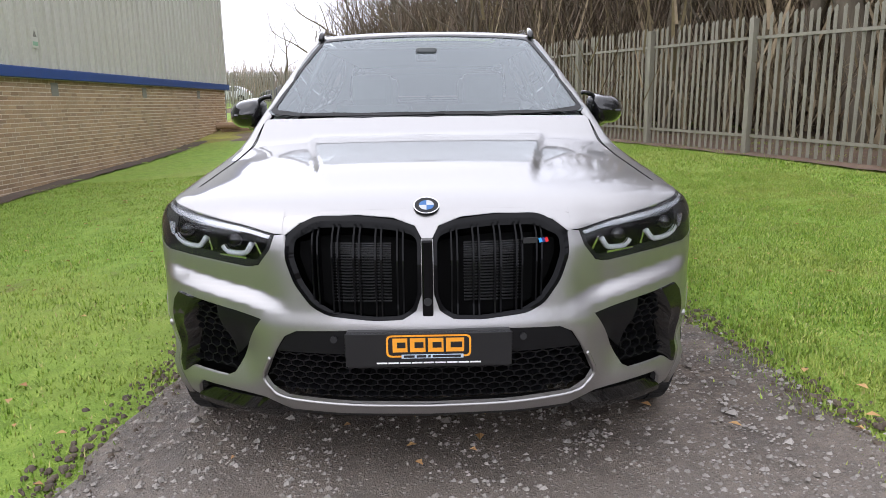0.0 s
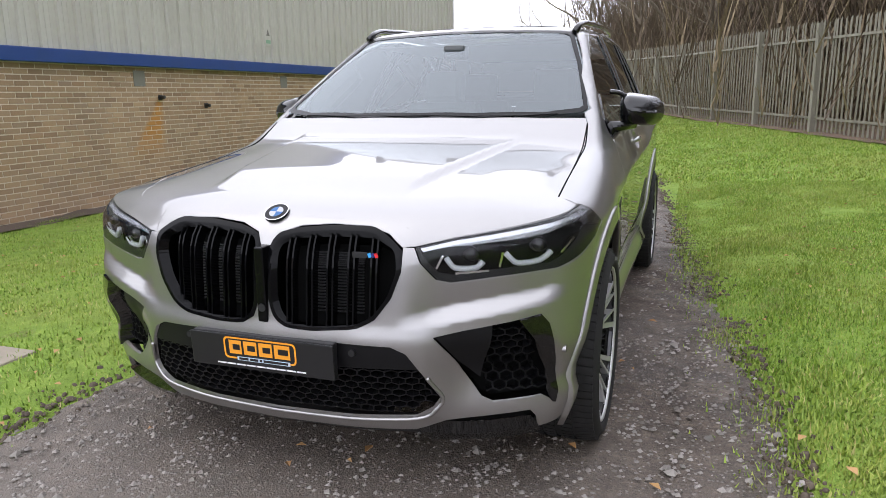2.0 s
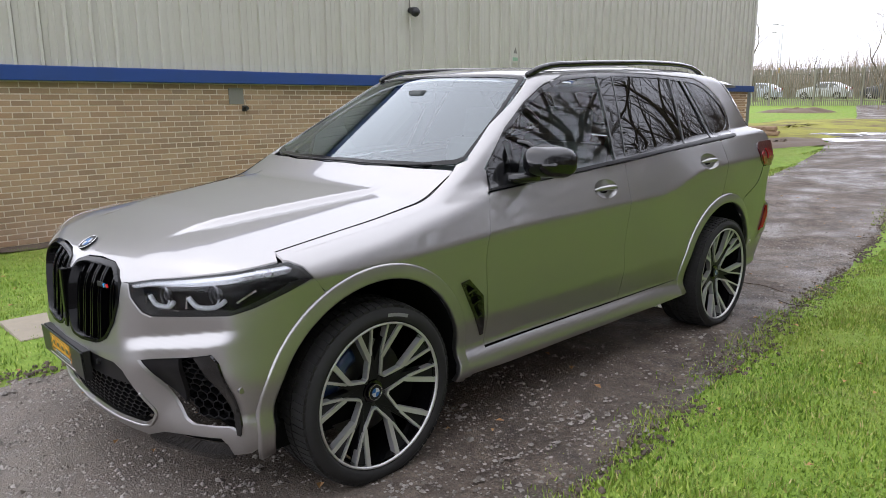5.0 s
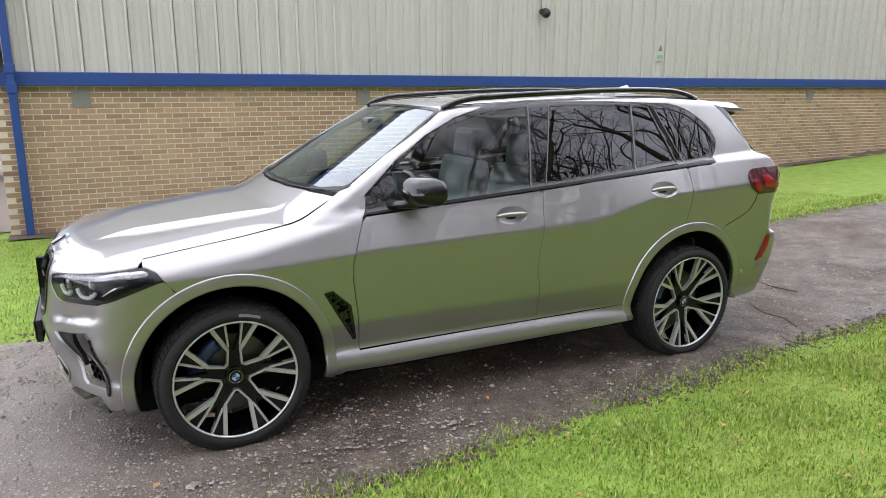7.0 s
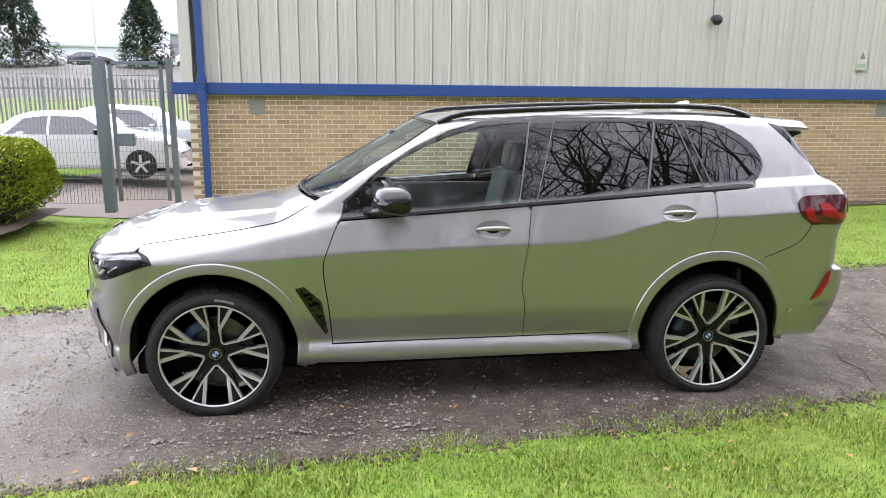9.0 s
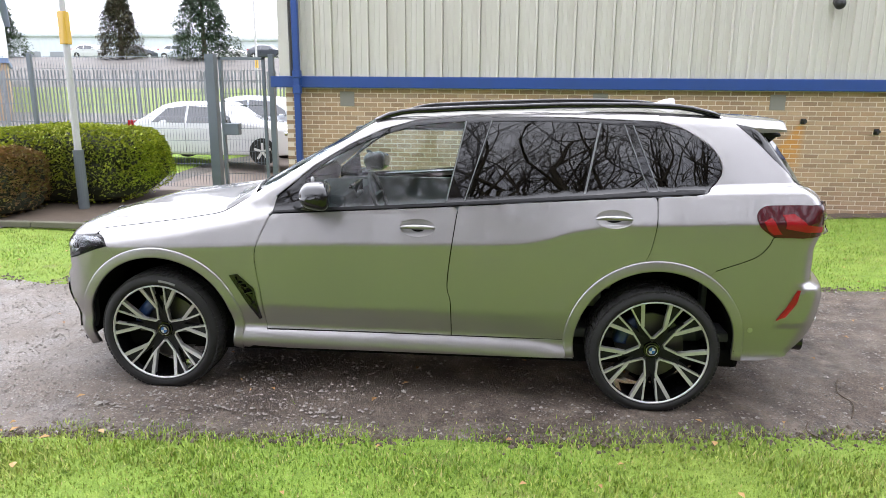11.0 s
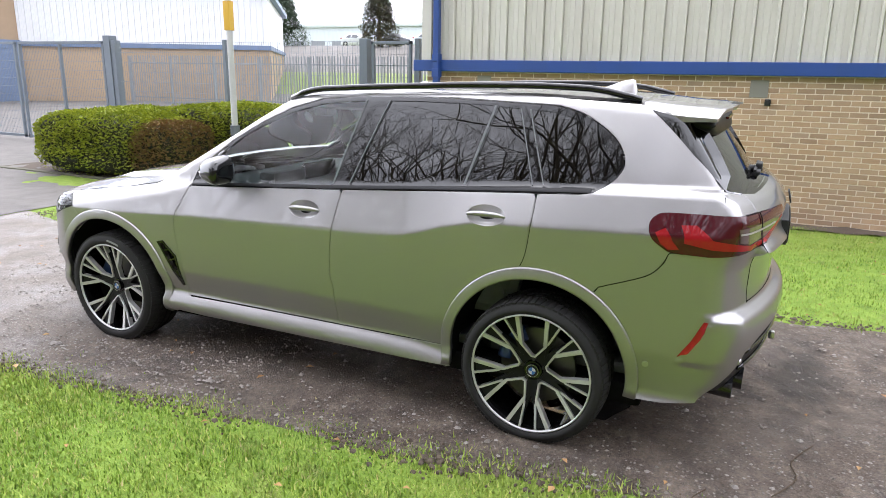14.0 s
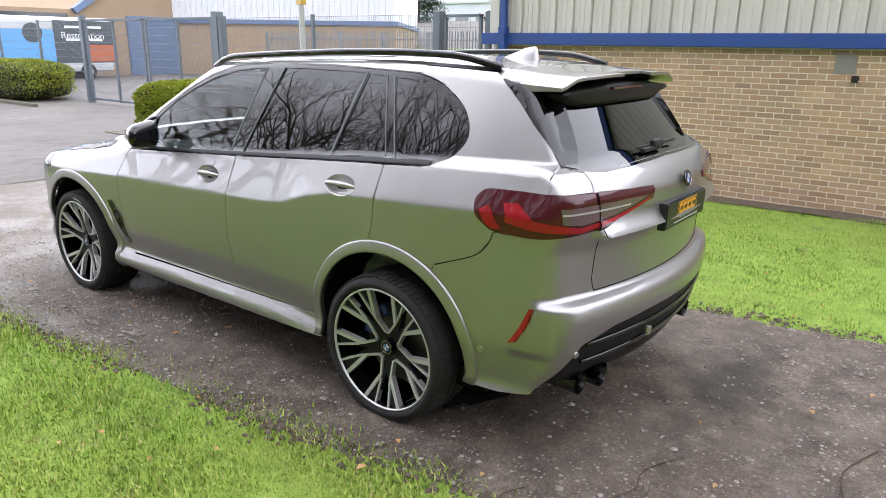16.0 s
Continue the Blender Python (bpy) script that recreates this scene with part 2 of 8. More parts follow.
def brick_mat(name, tones, dirt=0.35, rust=False):
    n = Nodes(name)
    info = n.add("ShaderNodeObjectInfo")
    geo = n.add("ShaderNodeNewGeometry")
    pick = n.math('FRACT', n.math('ADD', info.outputs["Random"], geo.outputs["Random Per Island"]))
    col = n.ramp(pick, *[(i / (len(tones) - 1), t) for i, t in enumerate(tones)])
    w = geo.outputs["Position"]
    grime = n.noise(0.9, 5, 0.65, w)
    grain = n.noise(70, 4, 0.6, w)
    col = n.mix(n.ramp(grime, (0.40, 0.0), (0.75, dirt)), col, (0.13, 0.105, 0.08))
    col = n.mix(n.ramp(grain, (0.3, 0.25), (0.7, 0.0)), col, (0.16, 0.12, 0.085))
    if rust:
        xyz = n.add("ShaderNodeSeparateXYZ", Vector=w)
        down = n.math('SUBTRACT', 1.34, xyz.outputs["Z"])
        off = n.math('ABSOLUTE', n.math('ADD', n.math('SUBTRACT', xyz.outputs["Y"], 6.85), n.math('MULTIPLY', down, 0.42)))
        wide = n.math('ADD', n.math('MULTIPLY', down, 0.40), n.math('MULTIPLY', grime, 0.12))
        inside = n.math('MULTIPLY', n.ramp(n.math('SUBTRACT', wide, off), (0.0, 0.0), (0.10, 1.0)), n.math('MULTIPLY', n.ramp(down, (0.0, 0.0), (0.06, 1.0)), n.ramp(down, (0.5, 1.0), (1.0, 0.0))))
        col = n.mix(n.math('MULTIPLY', inside, 0.85), col, (0.44, 0.20, 0.035))
    n.set(Base_Color=col, Roughness=0.9, Specular_IOR_Level=0.2)
    n.bump(grain, 0.5, 0.004)
    return n.m


def stained(name, colour, stain, amount=0.5, rough=0.6, metal=0.0, scale=2.0, stretch=(1, 1, 0.25)):
    """Painted or galvanised sheet with streaks that run down it."""
    n = Nodes(name)
    mp = n.add("ShaderNodeMapping", Vector=n.where())
    mp.inputs["Scale"].default_value = stretch
    a, b = n.noise(scale, 5, 0.6, mp.outputs[0]), n.noise(40, 3)
    col = n.mix(n.ramp(a, (0.42, 0.0), (0.8, amount)), colour, stain)
    col = n.mix(n.math('MULTIPLY', b, 0.15), col, stain)
    n.set(Base_Color=col, Roughness=rough, Metallic=metal)
    n.bump(b, 0.1, 0.003)
    return n.m


def bark(name, a, b):
    n = Nodes(name)
    mp = n.add("ShaderNodeMapping", Vector=n.where())
    mp.inputs["Scale"].default_value = (6, 6, 1.2)
    f = n.noise(3, 5, 0.65, mp.outputs[0])
    n.set(Base_Color=n.mix(f, a, b), Roughness=0.9, Specular_IOR_Level=0.15)
    n.bump(f, 0.6, 0.03)
    return n.m


def leaf(name, a, b, c=None):
    n = Nodes(name)
    geo = n.add("ShaderNodeNewGeometry")
    stops = [(0.0, a), (1.0, b)] if c is None else [(0.0, a), (0.55, b), (1.0, c)]
    col = n.ramp(geo.outputs["Random Per Island"], *stops)
    patch = n.noise(0.8, 3, 0.6, geo.outputs["Position"])
    col = n.mix(n.ramp(patch, (0.4, 0.0), (0.7, 0.35)), col, tuple(x * 1.35 for x in b))
    n.set(Base_Color=col, Roughness=0.6, Specular_IOR_Level=0.3)
    return n.m


SILVER = paint_silver()
BLACK = paint_gloss("gloss_black", (0.003, 0.003, 0.0035), rough=0.04, coat=1.0, spec=0.12)
FRAME_BLACK = paint_gloss("piano_black", (0.003, 0.003, 0.0035), rough=0.12, coat=0.18, spec=0.06)
TRIM = plain("black_plastic", (0.013, 0.013, 0.014), 0.5)
DARK = plain("dark_cavity", (0.006, 0.006, 0.006), 0.95)
DARK.node_tree.nodes["Principled BSDF"].inputs["Specular IOR Level"].default_value = 0.08
SATIN_BLACK = plain("satin_black", (0.006, 0.006, 0.007), 0.42)
SATIN_BLACK.node_tree.nodes["Principled BSDF"].inputs["Specular IOR Level"].default_value = 0.25
RUBBER = plain("tyre_rubber", (0.012, 0.0115, 0.011), 0.85, bump=0.15, scale=80)
ALLOY = plain("machined_alloy", (0.62, 0.62, 0.61), 0.45, 0.75, 0.3, 0.02)
CHROME = plain("chrome", (0.78, 0.78, 0.79), 0.12, 1.0, 0, 0.02)
SATIN = plain("satin_silver", (0.55, 0.55, 0.55), 0.3, 1.0, 0, 0.03)
DISC = plain("brake_steel", (0.13, 0.125, 0.12), 0.45, 1.0)
CALIPER = plain("blue_caliper", (0.02, 0.05, 0.16), 0.35, 0.0, 0.6)
GLASS_CLEAR = glass("windscreen_glass", (0.52, 0.58, 0.58), ior=2.05, sheen=(0.90, 0.97, 1.0))
GLASS_DARK = glass("privacy_glass", (0.020, 0.021, 0.025), ior=1.62)
GLASS_SIDE = glass("side_glass", (0.80, 0.89, 0.87), ior=1.55)
GLASS_LAMP = glass("lamp_glass", (0.88, 0.89, 0.90), ior=1.36)
INSIDE = plain("grey_leather", (0.30, 0.325, 0.32), 0.55)
INSIDE_DARK = plain("dark_dashboard", (0.075, 0.082, 0.082), 0.5)
RED = paint_gloss("red_lens", (0.055, 0.002, 0.006), 0.16, 0.8, 0.2)
RED_BRIGHT = paint_gloss("bright_red_lens", (0.27, 0.005, 0.009), 0.2, 0.6, 0.2)
SMOKE = paint_gloss("smoked_lens", (0.11, 0.07, 0.07), 0.12)
WHITE_TUBE = plain("light_guide", (0.88, 0.90, 0.93), 0.22, 0.0, 0.6, 0.02)
GRASS = grass_ground()
GRAVEL = gravel()
TARMAC = tarmac()

# ---- the shape of the car: nose at -y, front axle at y = 0, wheels on z = 0 ----
BASE = 2.972
HUB_Z, TYRE_R = 0.359, 0.371
hood_c = spl([-0.95, -0.80, -0.754, -0.65, -0.45, -0.2, 0.1, 0.4, 0.7, 1.0], [0.70, 0.915, 0.958, 0.997, 1.035, 1.068, 1.105, 1.14, 1.17, 1.19])
belt_z = spl([-1.0, 0.0, 0.7, 1.8, 2.9, 3.4, 3.9, 4.2], [1.02, 1.07, 1.105, 1.172, 1.25, 1.275, 1.285, 1.285])
crease_z = spl([-1.0, 0.2, 0.7, 1.4, 2.10, 2.25, 2.50, 2.68, 3.0, 3.6, 4.2], [0.88, 0.905, 0.928, 0.946, 0.968, 0.985, 1.058, 1.090, 1.104, 1.12, 1.12])
plan_w = spl([-1.0, -0.45, 0.0, 0.5, 1.2, 2.2, 2.9, 3.4, 3.8, 4.2], [0.945, 0.968, 0.985, 0.974, 0.966, 0.972, 0.985, 0.967, 0.932, 0.88])
glass_w = spl([0.2, 0.7, 1.8, 2.9, 3.33, 3.8, 4.1], [0.865, 0.884, 0.886, 0.866, 0.832, 0.745, 0.68])
roof_c = spl([0.9, 1.2, 1.45, 1.9, 2.4, 2.8, 3.2, 3.6, 4.0], [1.595, 1.662, 1.692, 1.719, 1.732, 1.731, 1.713, 1.677, 1.632])
nose_c = spl([0.15, 0.27, 0.36, 0.46, 0.57, 0.64, 0.78, 0.87, 0.92, 0.96, 1.0, 1.1], [-0.72, -0.79, -0.825, -0.85, -0.862, -0.85, -0.838, -0.822, -0.795, -0.756, -0.66, -0.42])
nose_bow = spl([0, 0.25, 0.45, 0.55, 0.7, 0.86, 0.93, 1.0, 1.1], [0, 0.012, 0.045, 0.078, 0.13, 0.215, 0.30, 0.47, 0.8])
tail_c = spl([0.15, 0.30, 0.42, 0.55, 0.68, 0.735, 0.778, 0.95, 1.06, 1.17, 1.25, 1.32, 1.5], [3.86, 3.95, 4.02, 4.06, 4.078, 4.066, 4.002, 4.002, 4.03, 4.035, 3.995, 3.90, 3.75])


def smax(a, b, k):
    h = np.clip(0.5 + 0.5 * (a - b) / k, 0, 1)
    return a * h + b * (1 - h) + k * h * (1 - h)


def bend(z, zs, vs, r=0.012):
    return sum(np.interp(z + o * r, zs, vs) for o in (-1, -0.5, 0, 0.5, 1)) / 5


def nose_y(x, z):
    x = abs(x)
    ridge = 0.622 + 0.19 * (x - 0.54)
    scoop = 0.030 * np.clip((ridge + 0.21 - z) / 0.15, 0, 1) * step(z, ridge + 0.006, ridge + 0.062) * step(x, 0.42, 0.58) * (1 - step(x, 0.82, 0.94))
    low = 0.055 * np.exp(-((z - 0.46) / 0.11) ** 2) * step(x, 0.50, 0.64) * (1 - step(x, 0.84, 0.93))
    return nose_c(z) + nose_bow(x) * (1 + 0.15 * (0.9 - z)) + scoop + low


def tail_y(x, z):
    x = abs(x)
    return tail_c(z) - 0.21 * x * x - 0.25 * np.clip(x - 0.72, 0, None) ** 2


def body(x, y, z):
    """Less than nought inside the car's skin."""
    x = abs(x)
    t = (z - crease_z(y)) / (belt_z(y) + 0.02 - crease_z(y))
    zz = np.where(t > 0, 1 + t, (z - 0.55) / (crease_z(y) - 0.55))
    prof = bend(zz, [-1.05, -0.8, -0.62, -0.50, -0.38, 0, 1, 2, 3], [-0.10, -0.055, -0.020, -0.030, -0.062, -0.024, 0.0, -0.080, -0.19], 0.04)
    fin = y - (3.665 + 0.58 * (z - 0.54))
    vane = 0.013 * step(fin, -0.012, 0.022) * (1 - step(fin, 0.05, 0.30)) * step(z, 0.495, 0.545) * (1 - step(z, 0.735, 0.77))
    side = x - (plan_w(y) + prof + vane)
    edge = 0.355 + 0.165 * np.clip((y + 0.50) / 0.85, 0, 1)
    dome = 0.022 * (1 - step(x, edge, edge + 0.042)) * step(y, -0.60, -0.34)
    hood = hood_c(y) + dome - 0.036 * (x / 0.9) ** 2 - 0.034 * step(x, 0.55, 1.0) - 0.012
    deck = hood + (belt_z(y) + 0.022 - hood) * step(y, 0.05, 0.86)
    low = smax(smax(side, z - deck, 0.075 - 0.045 * step(y, 0.4, 0.9)), nose_y(x, z) - y, 0.065)
    low = smax(low, y - tail_y(x, z), 0.10 - 0.055 * step(z, 1.10, 1.24))
    low = smax(low, 0.21 + 0.05 * step(y, 3.4, 3.9) - z, 0.03)
    up = np.clip((z - belt_z(y)) / 0.48, 0, 1.2)
    glass_side = x - (glass_w(y) - 0.225 * up + 0.028 * up * (1 - up))
    roof = z - (roof_c(y) - 0.018 * (x / 0.62) ** 2 - 0.007 * step(x, 0.3, 0.75))
    screen = (z - (1.15 + 0.558 * (y - 0.325 - 0.25 * x * x))) * 0.87
    rear = (y - (3.875 - 0.76 * (z - 1.29) - 0.17 * x * x)) * 0.80
    cab = smax(smax(glass_side, roof, 0.05), smax(screen, rear, 0.02), 0.035)
    cab = smax(cab, 1.02 - z, 0.02)
    h = np.clip(0.5 + 0.5 * (cab - low) / 0.022, 0, 1)
    return cab * (1 - h) + low * h - 0.022 * h * (1 - h)


FRONT_Y, REAR_Y, ROUND = 0.45, 2.45, 1.25


def to_plane(kind, p):
    """A rough place on the car, as seen in one of the four ways of unrolling it."""
    if kind == "side":
        return (p[0], p[1]) if len(p) == 2 else (p[1], p[2])
    if kind == "top":
        return (p[0], p[1])
    x, z = p[0], p[-1]
    if kind == "front":
        y = p[1] if len(p) == 3 else float(nose_y(x, z))
        return (ROUND * math.atan2(x, FRONT_Y - y), z)
    y = p[1] if len(p) == 3 else float(tail_y(x, z))
    return (ROUND * math.atan2(x, y - REAR_Y), z)


def cast(kind, uv):
    """Points on the skin and their normals."""
    u, v = np.asarray(uv, float).T
    o = np.zeros((len(u), 3))
    d = np.zeros((len(u), 3))
    if kind == "side":
        o[:, 0], o[:, 1], o[:, 2], d[:, 0] = 1.3, u, v, -1
        reach = 1.25
    elif kind == "top":
        o[:, 0], o[:, 1], o[:, 2], d[:, 2] = u, v, 2.0, -1
        reach = 1.5
    else:
        s, yy = (-1, FRONT_Y) if kind == "front" else (1, REAR_Y)
        d[:, 0], d[:, 1] = -np.sin(u / ROUND), -s * np.cos(u / ROUND)
        o[:, 0], o[:, 1], o[:, 2] = -d[:, 0] * 2.1, yy - d[:, 1] * 2.1, v
        reach = 2.0
    n = 110
    lo, hi = np.zeros(len(u)), np.full(len(u), reach)
    found = np.zeros(len(u), bool)
    for i in range(1, n + 1):
        t = reach * i / n
        p = o + d * t
        inside = (body(p[:, 0], p[:, 1], p[:, 2]) < 0) & ~found
        lo[inside], hi[inside] = reach * (i - 1) / n, t
        found |= inside
    for _ in range(16):
        m = (lo + hi) / 2
        p = o + d * m[:, None]
        inside = body(p[:, 0], p[:, 1], p[:, 2]) < 0
        hi, lo = np.where(inside, m, hi), np.where(inside, lo, m)
    p = o + d * lo[:, None]
    g = np.zeros_like(p)
    for a in range(3):
        e = np.zeros(3)
        e[a] = 0.004
        g[:, a] = body(*(p + e).T) - body(*(p - e).T)
    g /= np.linalg.norm(g, axis=1)[:, None] + 1e-9
    return p, g


def inside_poly(poly, pts):
    poly, pts = np.asarray(poly), np.asarray(pts)
    x, y = pts.T
    got = np.zeros(len(pts), bool)
    for (x0, y0), (x1, y1) in zip(poly, np.roll(poly, -1, 0)):
        hit = ((y0 > y) != (y1 > y)) & (x < (x1 - x0) * (y - y0) / ((y1 - y0) or 1e-12) + x0)
        got ^= hit
    return got


def rounded(poly, cut):
    """The corners of an outline rounded off, at most cut metres from each."""
    out = []
    k = len(poly)
    for i in range(k):
        a, b, c = (Vector(poly[(i + j) % k]) for j in (-1, 0, 1))
        ra, rc = min(cut, (a - b).length * 0.45), min(cut, (c - b).length * 0.45)
        if ra < 1e-4 or rc < 1e-4:
            out.append(tuple(b))
            continue
        p, q = b + (a - b).normalized() * ra, b + (c - b).normalized() * rc
        for t in (0, 0.25, 0.5, 0.75, 1):
            out.append(tuple(p * (1 - t) ** 2 + b * (2 * t * (1 - t)) + q * t * t))
    return out


def dense(poly, h):
    out = []
    k = len(poly)
    for i in range(k):
        a, b = np.array(poly[i]), np.array(poly[(i + 1) % k])
        n = max(1, int(np.linalg.norm(b - a) / h))
        out += [tuple(a + (b - a) * j / n) for j in range(n)]
    return out


def curve(pts, n=6):
    """Points on a smooth line through knots in the plane."""
    p = [Vector(q) for q in pts]
    out = []
    for i in range(len(p) - 1):
        a, b, c, d = p[max(i - 1, 0)], p[i], p[i + 1], p[min(i + 2, len(p) - 1)]
        for j in range(n):
            t = j / n
            out.append(tuple(b + (c - a) * (0.5 * t) + (a * 2 - b * 5 + c * 4 - d) * (0.5 * t * t) + (b * 3 - a - c * 3 + d) * (0.5 * t ** 3)))
    out.append(tuple(p[-1]))
    return out


def arc(cy, cz, r, a0, a1, n=26):
    return [(cy + r * math.cos(radians(a0 + (a1 - a0) * i / n)), cz + r * math.sin(radians(a0 + (a1 - a0) * i / n))) for i in range(n + 1)]


def skin(kind, outline, holes=(), h=0.022, lift=0.0, rim=0.014, cut=0.0, gap=0.0, plane=False):
    """A panel of the skin inside an outline, with its edges turned inwards. Returns vertices, faces, normals."""
    flat = [q if plane else to_plane(kind, q) for q in outline]
    if cut:
        flat = rounded(flat, cut)
    rings = [dense(flat, h)] + [dense([q if plane else to_plane(kind, q) for q in r], h) for r in holes]
    pts = [p for r in rings for p in r]
    edges = []
    base = 0
    for r in rings:
        edges += [(base + i, base + (i + 1) % len(r)) for i in range(len(r))]
        base += len(r)
    a = np.array(rings[0])
    gx, gy = np.meshgrid(np.arange(a[:, 0].min() + h / 2, a[:, 0].max(), h), np.arange(a[:, 1].min() + h / 2, a[:, 1].max(), h))
    grid = np.stack([gx.ravel(), gy.ravel()], 1)
    if kind == "side":
        gx, gy = np.meshgrid(np.arange(a[:, 0].min() + h / 2, a[:, 0].max(), h), np.arange(a[:, 1].min() - 0.25, a[:, 1].max() + 0.25, h))
        grid = np.stack([gx.ravel(), (gy + crease_z(gx) - 0.95).ravel()], 1)
    if len(grid):
        ok = inside_poly(rings[0], grid)
        for r in rings[1:]:
            ok &= ~inside_poly(r, grid)
        grid = grid[ok]
        if len(grid):
            edge = np.array(pts)
            near = np.array([((edge - g) ** 2).sum(1).min() for g in grid])
            grid = grid[near > (0.45 * h) ** 2]
    from_edge = len(pts)
    allp = [Vector(p) for p in pts] + [Vector(g) for g in grid]
    vs, _, fs, *_ = mathutils_cdt(allp, edges)
    vs = np.array([tuple(v) for v in vs])
    cen = np.array([vs[list(f)].mean(0) for f in fs])
    ok = inside_poly(rings[0], cen)
    for r in rings[1:]:
        ok &= ~inside_poly(r, cen)
    fs = [f for f, k in zip(fs, ok) if k]
    p, n = cast(kind, vs)
    p = p + n * lift
    fi = np.array([f[:3] for f in fs])
    if (np.cross(p[fi[:, 1]] - p[fi[:, 0]], p[fi[:, 2]] - p[fi[:, 0]]) * n[fi[:, 0]]).sum() < 0:
        fs = [f[::-1] for f in fs]
    faces = [tuple(f) for f in fs]
    if rim:
        used = {}
        for f in faces:
            for i in range(len(f)):
                e = (f[i], f[(i + 1) % len(f)])
                used[e] = 1
        bound = [e for e in used if (e[1], e[0]) not in used]
        low = {}
        extra, en = [], []
        for e in bound:
            for i in e:
                if i not in low:
                    low[i] = len(p) + len(extra)
                    extra.append(p[i] - n[i] * rim)
                    en.append(n[i])
        faces += [(b, a, low[a], low[b]) for a, b in bound]
        p, n = np.vstack([p, extra]), np.vstack([n, en])
    return p, faces, n


from mathutils.geometry import delaunay_2d_cdt


def mathutils_cdt(pts, edges):
    return delaunay_2d_cdt(pts, edges, [], 0, 1e-7)


def flipped(s):
    p, f, n = s
    k = np.array([-1, 1, 1])
    return p * k, [q[::-1] for q in f], n * k


def joined(*some):
    ps, fs, ns, base = [], [], [], 0
    for p, f, n in some:
        ps.append(p)
        ns.append(n)
        fs += [tuple(i + base for i in q) for q in f]
        base += len(p)
    return np.vstack(ps), fs, np.vstack(ns)


def panel(name, s, mat, parent, label="", both=False):
    """The part on the car's left side, and with both its mirror image as a part of its own."""
    made = part(name, mesh_of(name, *s), mat, parent, label)
    if both:
        return made, part(name, mesh_of(name, *flipped(s)), mat, parent, label)
    return made


def whole(s):
    return joined(s, flipped(s))


def on_skin(kind, pts, lift=0.0):
    p, n = cast(kind, [to_plane(kind, q) for q in pts])
    return [Vector(a + b * lift) for a, b in zip(p, n)]


def side3(y, z):
    """The place on the car's flank at a length and a height."""
    p, _ = cast("side", [(y, z)])
    return tuple(float(v) for v in p[0])


car = thing("parked_suv", "metallic silver grey SUV with gloss black trim and wheels", "car")

# outlines, in the plane that each is unrolled into
ARCH_F, ARCH_R = (0.0, HUB_Z + 0.02), (BASE, HUB_Z + 0.02)
ARCH_IN, ARCH_OUT = 0.458, 0.518
G = 0.0034


def arch(c, r, a0, a1):
    return arc(c[0], c[1], r, a0, a1)


zs = lambda y, o=0.0: float(belt_z(y)) + o
DOOR_CUT = [(0.655, 0.395), (0.64, 0.60), (0.615, 0.85), (0.66, 1.0), (0.70, 1.092)]
GAP_B = [(1.79, 0.390), (1.785, 0.60), (1.765, 0.72), (1.80, 1.02), (1.822, 1.166)]
REAR_CUT = [(2.875, 0.86), (2.915, 0.95), (2.94, 1.10), (2.945, 1.245)]
HOOD_SIDE = [(0.835, -0.37), (0.825, -0.15), (0.815, 0.15), (0.81, 0.40), (0.795, 0.545)]


def shift(pts, dy):
    return [(a + dy, b) for a, b in pts]


def taller(pts):
    """The greenhouse outlines, drawn up towards the roof behind the windscreen."""
    return [(y, z + 0.021 * float(np.clip((z - 1.3) / 0.33, 0, 1)) * float(step(y, 1.2, 1.6))) for y, z in pts]


# fender: from the lamp and the bumper seam back to the door
cutF = curve(DOOR_CUT)
TOP_X = 0.878
top_line = [(float(q[1]), float(q[2]) + 0.001) for q in cast("top", [(TOP_X, y) for y in np.linspace(0.68, -0.37, 34)])[0]]
fender = (shift(cutF, -G) + top_line + [(-0.374, 0.962), (-0.360, 0.960), (-0.319, 0.938), (-0.293, 0.898), (-0.272, 0.868)]
          + arch(ARCH_F, ARCH_OUT - 0.004, 118, -12) + [(0.545, 0.27), (0.655, 0.335), (0.653, 0.390)])
GILL = [(0.455, 0.735), (0.505, 0.745), (0.60, 0.655), (0.632, 0.46), (0.615, 0.455), (0.53, 0.60)]
FENDER_TOP = [(x + 0.0055, y) for x, y in curve(HOOD_SIDE)] + [(0.789, 0.582), (0.776, 0.613), (0.799, 0.656), (0.81, 0.69), (TOP_X + 0.002, 0.69), (TOP_X + 0.002, 0.15), (TOP_X + 0.002, -0.372)]
f_side = joined(skin("side", fender, [GILL], h=0.018), skin("top", FENDER_TOP, h=0.018, rim=0.012))
panel("front_fender", f_side, SILVER, car, both=True)

beltF = [(y, zs(y, -0.004)) for y in np.linspace(0.72, 1.80, 12)]
door_f = shift(cutF, G)[:-1] + beltF + shift(curve(GAP_B), -G)[::-1][1:]
HANDLES = ((1.59, 1.047), (2.705, 1.128))


def bowl_edge(c, k=1.0):
    return [(c[0] + 0.104 * k * math.cos(2 * math.pi * i / 36), c[1] + 0.05 * k * math.sin(2 * math.pi * i / 36)) for i in range(36)]


front_door = panel("front_door", skin("side", door_f, [bowl_edge(HANDLES[0])], h=0.018), SILVER, car, both=True)
beltR = [(y, zs(y, -0.004)) for y in np.linspace(1.83, 2.93, 12)]
door_r = shift(curve(GAP_B), G)[:-1] + beltR + shift(curve(REAR_CUT), -G)[::-1][1:] + arch(ARCH_R, ARCH_OUT - 0.004, 103, 186)[1:] + [(2.45, 0.390)]
rear_door = panel("rear_door", skin("side", door_r, [bowl_edge(HANDLES[1])], h=0.018), SILVER, car, both=True)

